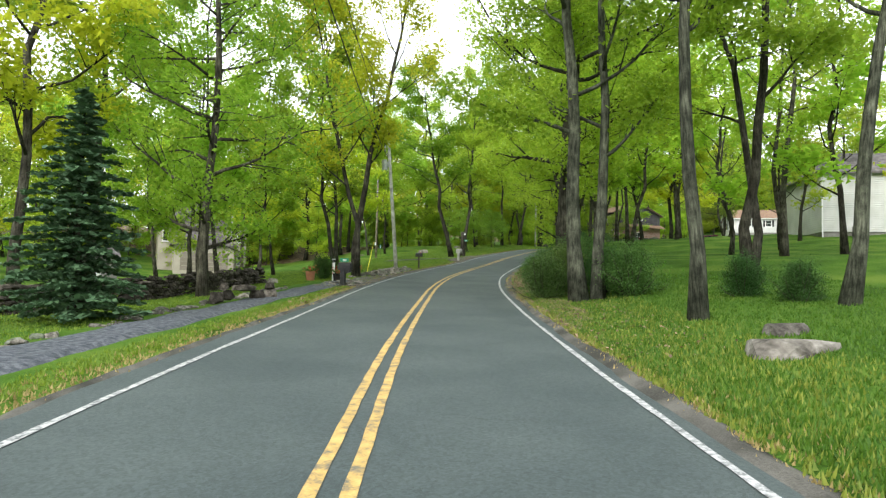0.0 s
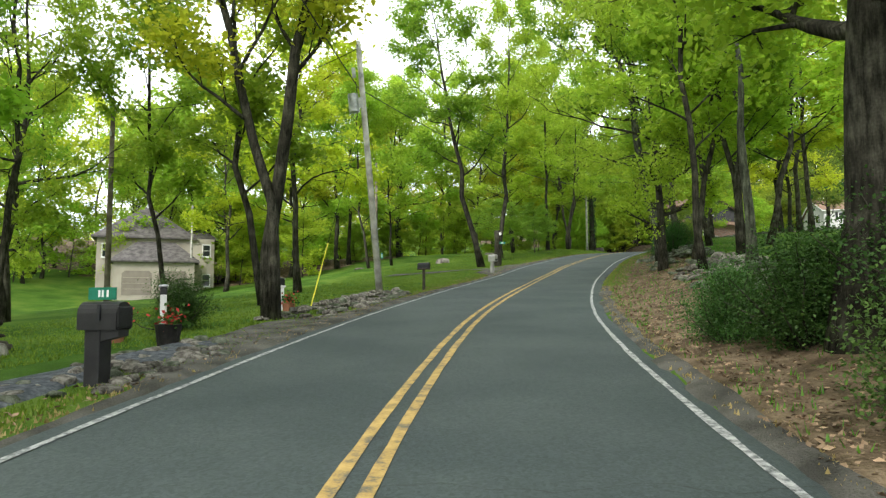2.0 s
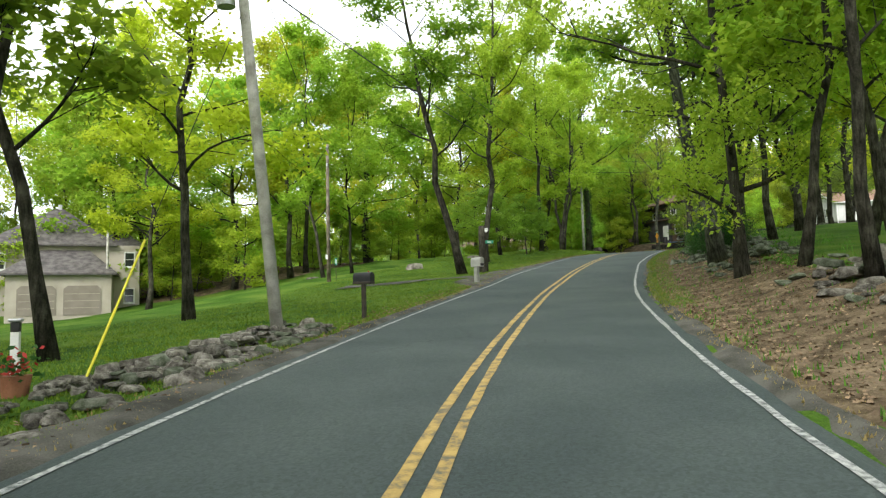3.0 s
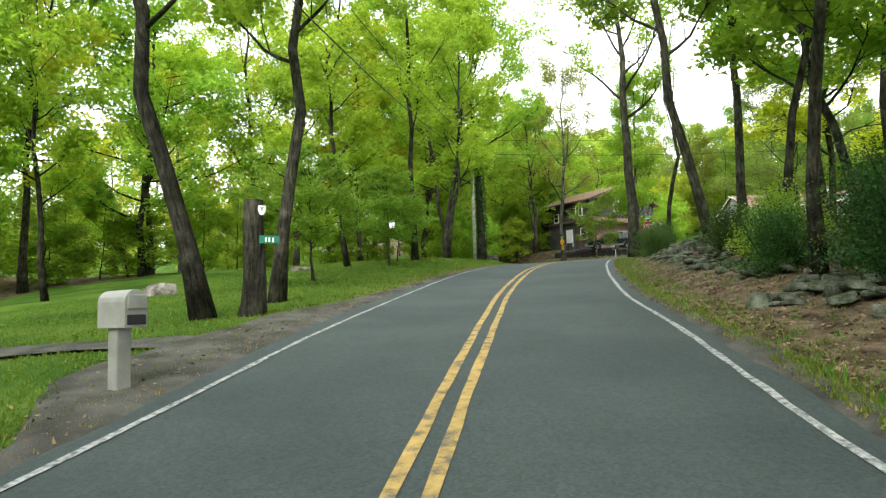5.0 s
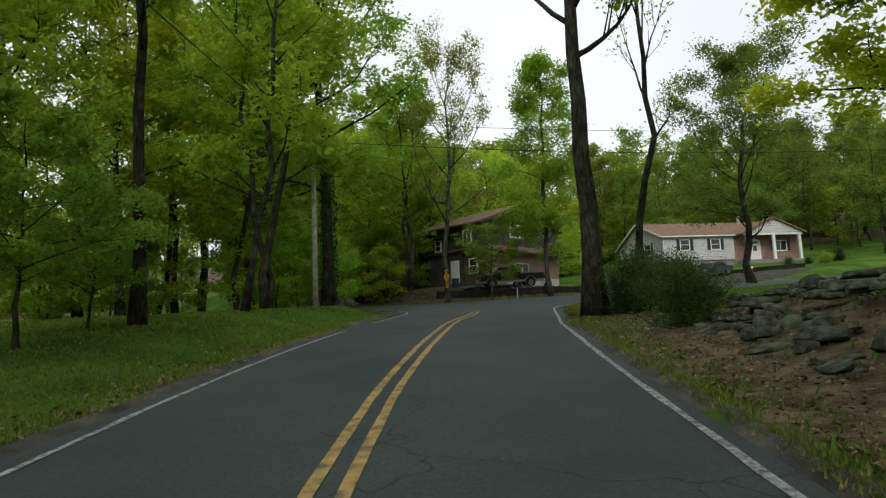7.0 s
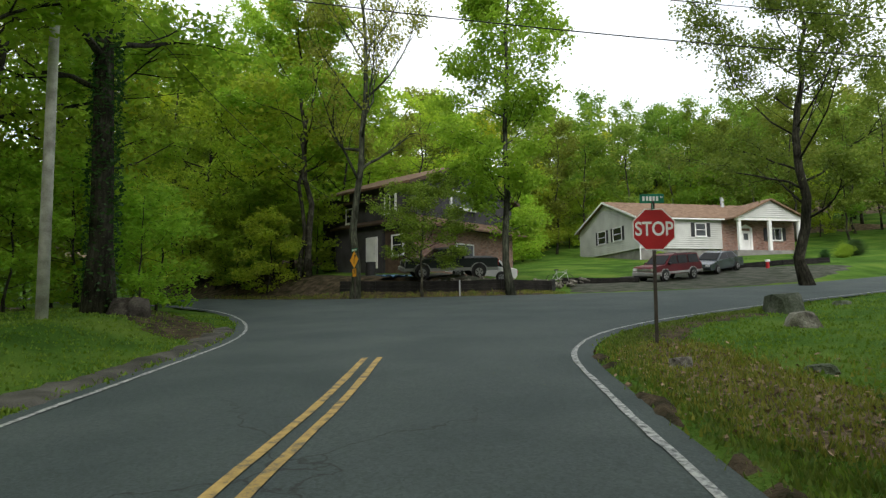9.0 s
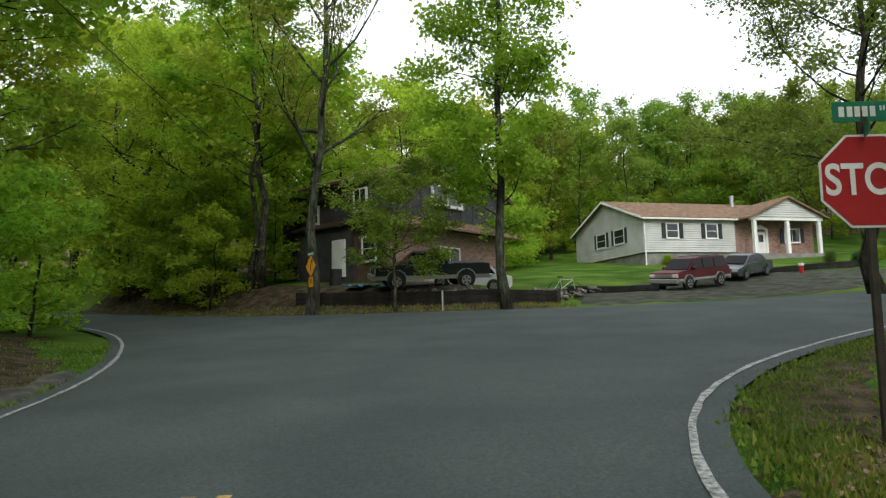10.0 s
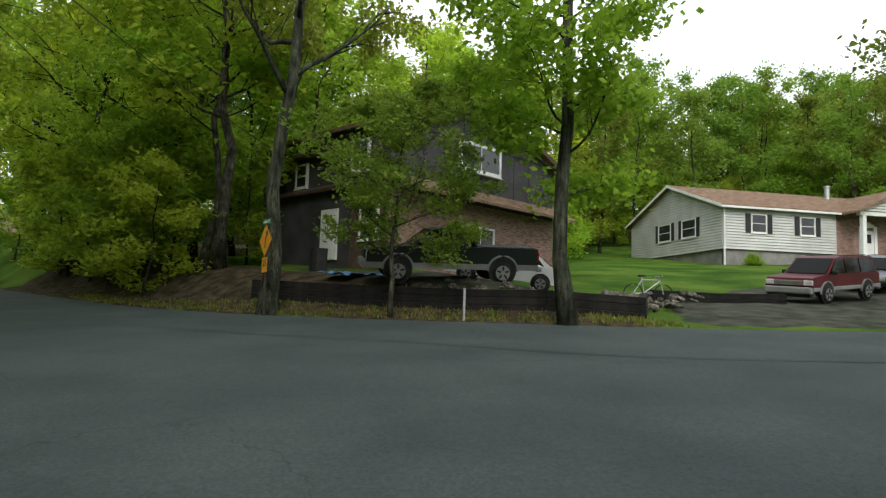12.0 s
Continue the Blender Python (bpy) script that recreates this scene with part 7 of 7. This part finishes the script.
# clutter in the dark house's yard
rng = np.random.RandomState(31)
rb = thing("rubble_pile", pose(0, 0, 0), "pale rubble and broken bricks along the yard edge", "rubble")
for k in range(90):
    u = rng.uniform(0, 1)
    x, y = 31.0 + 7.2 * u + rng.normal(0, 0.4), 123.6 - 3.6 * u + rng.normal(0, 0.4)
    lay(STONES[rng.randint(6)], rb, x, y, rest(x, y) + 0.05, rng.uniform(0.12, 0.4), rng.uniform(0, 360), rng.uniform(-20, 20))
for k in range(70):
    x, y = 38.6 + rng.normal(0, 0.9), 120.9 + rng.normal(0, 0.7)
    lay(STONES[rng.randint(6)], rb, x, y, rest(x, y) + 0.1 + 0.3 * rng.uniform(0, 1), rng.uniform(0.2, 0.55), rng.uniform(0, 360), rng.uniform(-20, 20))
tp = thing("tarpaulin", pose(31.0, 125.6, rest(31.0, 125.6), 0, 0, 30), "crumpled blue tarpaulin on the ground", "tarpaulin")
bm = bmesh.new()
bmesh.ops.create_grid(bm, x_segments=14, y_segments=10, size=0.5, matrix=Matrix.Diagonal((2.2, 1.1, 1, 1)))
for v in bm.verts:
    v.co.z = 0.1 + 0.14 * noise.noise(v.co * 2.5) + 0.08 * noise.noise(v.co * 6)
bmesh.ops.solidify(bm, geom=bm.faces[:], thickness=0.012)
part("sheet", bm, BLUE_TARP, tp)
bn = thing("bin", pose(30.5, 128.6, rest(30.5, 128.6), 0, 0, 20), "black plastic barrel beside the white door", "bin")
part("barrel", cylinder(bmesh.new(), 0, 0, 0.4, 0.33, 0.85, 16, "z"), BLACK, bn)
part("rim", cylinder(bmesh.new(), 0, 0, 0.84, 0.35, 0.05, 16, "z"), SHUTTER, bn)
# bicycle lying in the grass by the drive
bk = thing("bicycle", pose(39.6, 121.2, rest(39.6, 121.2) + 0.33, 0, 0, -20), "old grey bicycle leaning on the rubble", "bicycle")
for x in (-0.5, 0.5):
    a = np.linspace(0, 2 * math.pi, 25)
    v, f = tubes([(np.c_[x + 0.31 * np.cos(a), 0 * a, 0.31 * np.sin(a)], [0.018] * 25)], 6)
    mesh_object("wheel", v, f, RUBBER, bk)
v, f = tubes([(np.array(q, float), [0.018, 0.018]) for q in (((-0.5, 0, 0), (-0.15, 0, 0.02)), ((-0.15, 0, 0.02), (0.38, 0, 0.42)), ((-0.2, 0, 0.45), (0.38, 0, 0.45)), ((-0.15, 0, 0.02), (-0.22, 0, 0.55)), ((-0.5, 0, 0), (-0.2, 0, 0.45)), ((0.36, 0, 0.55), (0.5, 0, 0)))], 6)
mesh_object("bicycle_frame", v, f, METAL, bk)
part("saddle", boxed(-0.34, -0.07, 0.55, -0.1, 0.07, 0.61, bevel=0.02), BLACK, bk)
v, f = tubes([(np.array([[0.36, -0.28, 0.58], [0.38, 0, 0.55], [0.36, 0.28, 0.58]]), [0.014] * 3)], 6)
mesh_object("handlebar", v, f, METAL, bk)
# red and white yard ornament, lamp style, before the porch
hy = thing("yard_hydrant", pose(57.4, 121.5, rest(57.4, 121.5), 0, 0, 0) @ Matrix.Diagonal((0.62, 0.62, 0.8, 1)), "small red yard ornament with white cap", "ornament")
part("base", cylinder(bmesh.new(), 0, 0, 0.25, 0.2, 0.7, 14, "z"), SIGN_RED, hy)
part("cap", cylinder(bmesh.new(), 0, 0, 0.72, 0.26, 0.18, 14, "z"), SIGN_WHITE, hy)

# ---- verges: dirt shoulders, gravel drive, leaf litter, grass ----
def sheet(name, s, d0, d1, mat, label, category, lift=0.03, cols=6, rag=0.25, seed=0, kind="structure"):
    """A thin ground cover between two distances from the road's middle, with ragged edges."""
    rng = np.random.RandomState(seed)
    d0, d1 = np.broadcast_to(d0, s.shape), np.broadcast_to(d1, s.shape)
    j0, j1 = (np.convolve(rng.uniform(-1, 1, len(s) + 6), np.ones(3) / 3, "same")[3:-3] * rag for _ in range(2))
    V, k = [], len(s)
    for c in range(cols + 1):
        w = c / cols
        xy = axis_at(s, (d0 + j0) * (1 - w) + (d1 + j1) * w)
        z = ground_z(xy[:, 0], xy[:, 1]) + lift * (1 if 0 < c < cols else -0.6)
        V.append(np.c_[xy, z])
    V = np.vstack(V)
    f = [(c * k + i, (c + 1) * k + i, (c + 1) * k + i + 1, c * k + i + 1) for c in range(cols) for i in range(k - 1)]
    return tagged(mesh_object(name, V, f, mat, smooth_faces=True), label, category, kind=kind)


S = np.arange(-20, 92, 0.4)
sheet("shoulder_right", S, 2.3, np.interp(S, [0, 30, 90], [3.45, 3.7, 3.65]), DIRT, "dusty gravel shoulder along the road", "shoulder", 0.045, 6, 0.12, 1)
sheet("shoulder_left", S, -2.3, np.interp(S, [0, 29, 33, 37, 39, 56, 59.5, 62, 68, 71, 76, 90], [-3.42, -3.45, -5.2, -5.4, -4.0, -3.55, -3.7, -5.4, -5.0, -4.2, -3.6, -3.5]), DIRT, "dusty gravel shoulder along the road", "shoulder", 0.045, 8, 0.12, 2)
sheet("drive_left", np.arange(64.0, 65.5, 0.3), -4.0, -13, DIRT, "grey dirt drive off the road", "driveway", 0.05, 8, 0.25, 9)
S3 = np.arange(-8, 33.5, 0.4)
sheet("gravel_drive", S3, np.interp(S3, [-8, 8, 20, 30, 33], [-4.4, -4.5, -4.6, -4.35, -4.0]), np.interp(S3, [-8, 8, 20, 30, 33], [-6.4, -6.3, -6.0, -5.6, -5.2]), GRAVEL, "blue-grey gravel drive beside the road", "driveway", 0.06, 6, 0.15, 3)
S4 = np.arange(14, 95, 0.4)
sheet("leaf_litter", S4, np.interp(S4, [24, 30, 95], [3.5, 3.3, 3.35]), np.interp(S4, [14, 17, 22, 34, 88, 95], [3.7, 4.4, 4.8, 7.2, 7.4, 5.5]), LITTER, "brown dead leaves over the bank", "leaf litter", 0.04, 10, 0.35, 4)
# the bank past the crossing road and the corner verges
def patch(name, pts, mat, label, category, lift=0.04, step=0.8):
    ring = spline(np.vstack([pts, pts[:1]]), 0.7)
    lo, hi = ring.min(0), ring.max(0)
    gx, gy = np.meshgrid(np.arange(lo[0], hi[0], step), np.arange(lo[1], hi[1], step))
    gx, gy = gx.ravel(), gy.ravel()
    ok = inside(gx, gy, ring) & (gap(gx, gy, ring) > step * 0.5)
    ring = ring[:-1] + np.random.RandomState(len(ring)).normal(0, 0.08, ring[:-1].shape)
    n = len(ring)
    co, _, tri, *_ = delaunay_2d_cdt([Vector(q) for q in np.vstack([ring, np.c_[gx, gy][ok]])], [(i, (i + 1) % n) for i in range(n)], [], 1, 1e-4)
    co = np.array([tuple(q) for q in co])
    z = ground_z(co[:, 0], co[:, 1]) + lift
    z[:n] -= lift * 1.4
    return tagged(mesh_object(name, np.c_[co, z], tri, mat, smooth_faces=True), label, category, kind="structure")


patch("bank_litter", np.array([(37.4, 115.9), (36.1, 116.7), (32.2, 119.75), (28.4, 122.95), (25.15, 127.1), (21.95, 134.1), (17.7, 145.2), (22.0, 146.5), (28.5, 133.0), (31.0, 127.0), (35.6, 120.3)]), DARK_LITTER, "brown dead leaves on the roadside bank", "leaf litter")
patch("yard_dirt", np.array([(37.6, 119.5), (32.5, 122.4), (29.8, 126.0), (30.4, 131.0), (33.0, 127.6), (38.0, 127.0), (40.2, 121.5)]), LOT, "bare dirt yard before the dark house", "yard")
patch("gravel_lot", np.array([(37.2, 117.0), (41.0, 114.6), (46.0, 113.6), (55.0, 115.5), (62.0, 119.0), (58.0, 123.0), (50.0, 126.0), (44.0, 123.5), (40.0, 121.0)]), LOT, "gravel driveway before the ranch house", "driveway", 0.05)
patch("wood_floor", np.array([(40.0, 143.0), (52.0, 146.0), (58.0, 156.0), (66.0, 164.0), (84.0, 160.0), (100.0, 150.0), (140.0, 150.0), (170.0, 200.0), (120.0, 240.0), (40.0, 240.0), (0.0, 220.0), (14.0, 172.0), (24.0, 150.0)]), LITTER, "brown woodland floor on the hillside", "woodland floor", 0.05, 4.0)
patch("wood_floor", np.array([(-17.0, 86.0), (-6.0, 100.0), (2.0, 108.0), (11.0, 112.0), (16.0, 117.0), (14.5, 128.0), (8.0, 143.0), (-4.0, 166.0), (-30.0, 190.0), (-80.0, 180.0), (-90.0, 110.0), (-45.0, 92.0)]), LITTER, "brown woodland floor beyond the lawn", "woodland floor", 0.05, 3.0)
patch("corner_dirt", np.array([(25.1, 98.6), (26.2, 100.3), (28.5, 101.9), (31.4, 102.6), (33.0, 102.7), (32.6, 101.4), (29.5, 100.6), (27.2, 99.0), (25.8, 97.6)]), DARK_LITTER, "dark worn dirt round the corner verge", "verge", 0.035)
patch("corner_dirt", np.array([(19.6, 106.0), (19.9, 108.0), (19.5, 110.5), (18.6, 114.5), (18.4, 119.0), (16.4, 119.5), (15.8, 114.0), (16.6, 109.5), (18.0, 106.5)]), DARK_LITTER, "dark leaf-strewn dirt on the junction corner", "verge", 0.035)

CORNER = np.array([(22.7, 94.9), (23.6, 96.6), (24.6, 98.3), (25.6, 98.9), (26.4, 98.0), (25.6, 96.2), (25.0, 94.4), (24.3, 92.8), (22.9, 91.8), (21.9, 92.8)])
patch("corner_litter", CORNER, LITTER, "brown dead leaves on the grass near the stop sign", "leaf litter", 0.03, 0.5)
_e = spline(LEFT_LINE[:6], 1.0)
patch("verge_dirt", np.vstack([shifted(_e, -0.22), shifted(_e, -1.05)[::-1]]), DIRT, "dark bare soil along the road edge", "verge", 0.075, 0.4)
_e = spline(RIGHT_LINE[:6], 1.0)
patch("verge_dirt", np.vstack([shifted(_e, 0.22), shifted(_e, 0.62)[::-1]]), DARK_LITTER, "dark bare soil along the road edge", "verge", 0.075, 0.4)


def tufts(name, mat, n, place, h, label, seed, spread=0.05, w=0.016):
    """Blades of grass, each a narrow bent strip."""
    rng = np.random.RandomState(seed)
    P = place(rng, n)
    z = ground_z(P[:, 0], P[:, 1])
    k = 3
    base = np.repeat(np.c_[P, z], k, 0) + np.c_[rng.normal(0, spread, (n * k, 2)), np.zeros(n * k)]
    hh = h * rng.uniform(0.5, 1.3, n * k)
    az = rng.uniform(0, 6.283, n * k)
    lean = rng.uniform(0.1, 0.7, n * k)
    side = np.c_[-np.sin(az), np.cos(az), np.zeros(n * k)] * (w * rng.uniform(0.6, 1.4, (n * k, 1)))
    tip = base + np.c_[np.cos(az) * lean * hh, np.sin(az) * lean * hh, hh]
    q = np.stack([base - side, base + side, tip], 1)
    tagged(quads_object(name, q, mat, n=3), label, "grass", kind="stuff")


def beside(s0, s1, sides, near, reach):
    def f(rng, n):
        out = []
        while len(out) < n:
            m = n * 2
            s = rng.uniform(s0, s1, m)
            d = (near + reach * rng.uniform(0, 1, m) ** 1.6) * rng.choice(sides, m)
            xy = axis_at(s, d)
            ok = ~inside(xy[:, 0], xy[:, 1], JUNCTION)
            for a, b in ((4.3, 6.5),):
                ok &= ~((d < -a) & (d > -b) & (s < 33))
            out.extend(xy[ok])
        return np.array(out[:n])
    return f


tufts("grass_left", BLADE, 52000, beside(0, 100, [-1], 3.7, 12), 0.055, "mown green grass on the left lawns", 1)
tufts("grass_right", BLADE, 26000, beside(0, 26, [1], 3.7, 10), 0.07, "lush green grass on the right lawn", 2)
tufts("grass_bank", BLADE, 2600, beside(24, 94, [1], 3.6, 7), 0.12, "scattered green grass and weeds on the bank", 3)
tufts("dry_grass", STRAW, 7000, beside(0, 94, [1, -1], 3.35, 0.7), 0.05, "dry yellow grass at the road edge", 4)
tufts("verge_grass", VERGE, 9000, beside(50, 93, [1], 3.4, 0.9), 0.07, "yellow-green grass strip along the road edge", 7)
tufts("lawn_edge_grass", VERGE, 5000, beside(0, 26, [1], 3.45, 3.2), 0.08, "yellow-green uncut grass by the road", 8)
CORNER_EDGE = shifted(spline(RIGHT_LINE[:11], 0.05), 0.5)
tufts("corner_grass", VERGE, 3500, lambda rng, n: CORNER_EDGE[rng.randint(len(CORNER_EDGE), size=n)] + rng.normal(0, 0.22, (n, 2)) + np.array([0.35, -0.2]), 0.07, "yellow-green grass along the curving road edge", 9, 0.06, 0.02)
tufts("far_grass", BLADE, 14000, beside(88, 118, [1, -1], 3.9, 14), 0.06, "green grass round the junction", 5, 0.08, 0.03)
def on_far_bank(rng, n):
    x = rng.uniform(22, 37, n)
    return np.c_[x, np.interp(x, [22, 25, 28.3, 32.1, 36, 37], [134, 127.4, 123.2, 120, 117, 116.4]) + rng.uniform(0.1, 2.2, n)]


tufts("weeds", VERGE, 1300, on_far_bank, 0.13, "green weeds on the roadside bank", 6, 0.08, 0.025)
tufts("dry_weeds", STRAW, 450, on_far_bank, 0.09, "dry pale grass on the roadside bank", 16, 0.08, 0.02)


def fallen(n, seed, place):
    rng = np.random.RandomState(seed)
    P = place(rng, n)
    z = ground_z(P[:, 0], P[:, 1]) + 0.05
    tagged(quads_object("fallen_leaves", leaf_faces(np.c_[P, z], 0.075, rng, 0.5), DEAD_LEAF), "dry brown fallen leaves on the bank", "leaf litter", kind="stuff")


fallen(16000, 9, beside(26, 94, [1], 3.7, 4.2))
def on_corner(rng, n):
    q = np.c_[rng.uniform(21.6, 27.0, n * 3), rng.uniform(91.6, 99.2, n * 3)]
    return q[inside(q[:, 0], q[:, 1], spline(np.vstack([CORNER, CORNER[:1]]), 0.7)) | (rng.uniform(0, 1, n * 3) < 0.05)][:n]


fallen(1300, 21, on_corner)
fallen(800, 14, beside(10, 28, [1], 3.4, 2.4))
fallen(1500, 10, beside(20, 90, [-1], 3.5, 1.2))
tufts("corner_weeds", VERGE, 2600, on_corner, 0.09, "yellow-green grass growing through dead leaves", 31, 0.07, 0.02)
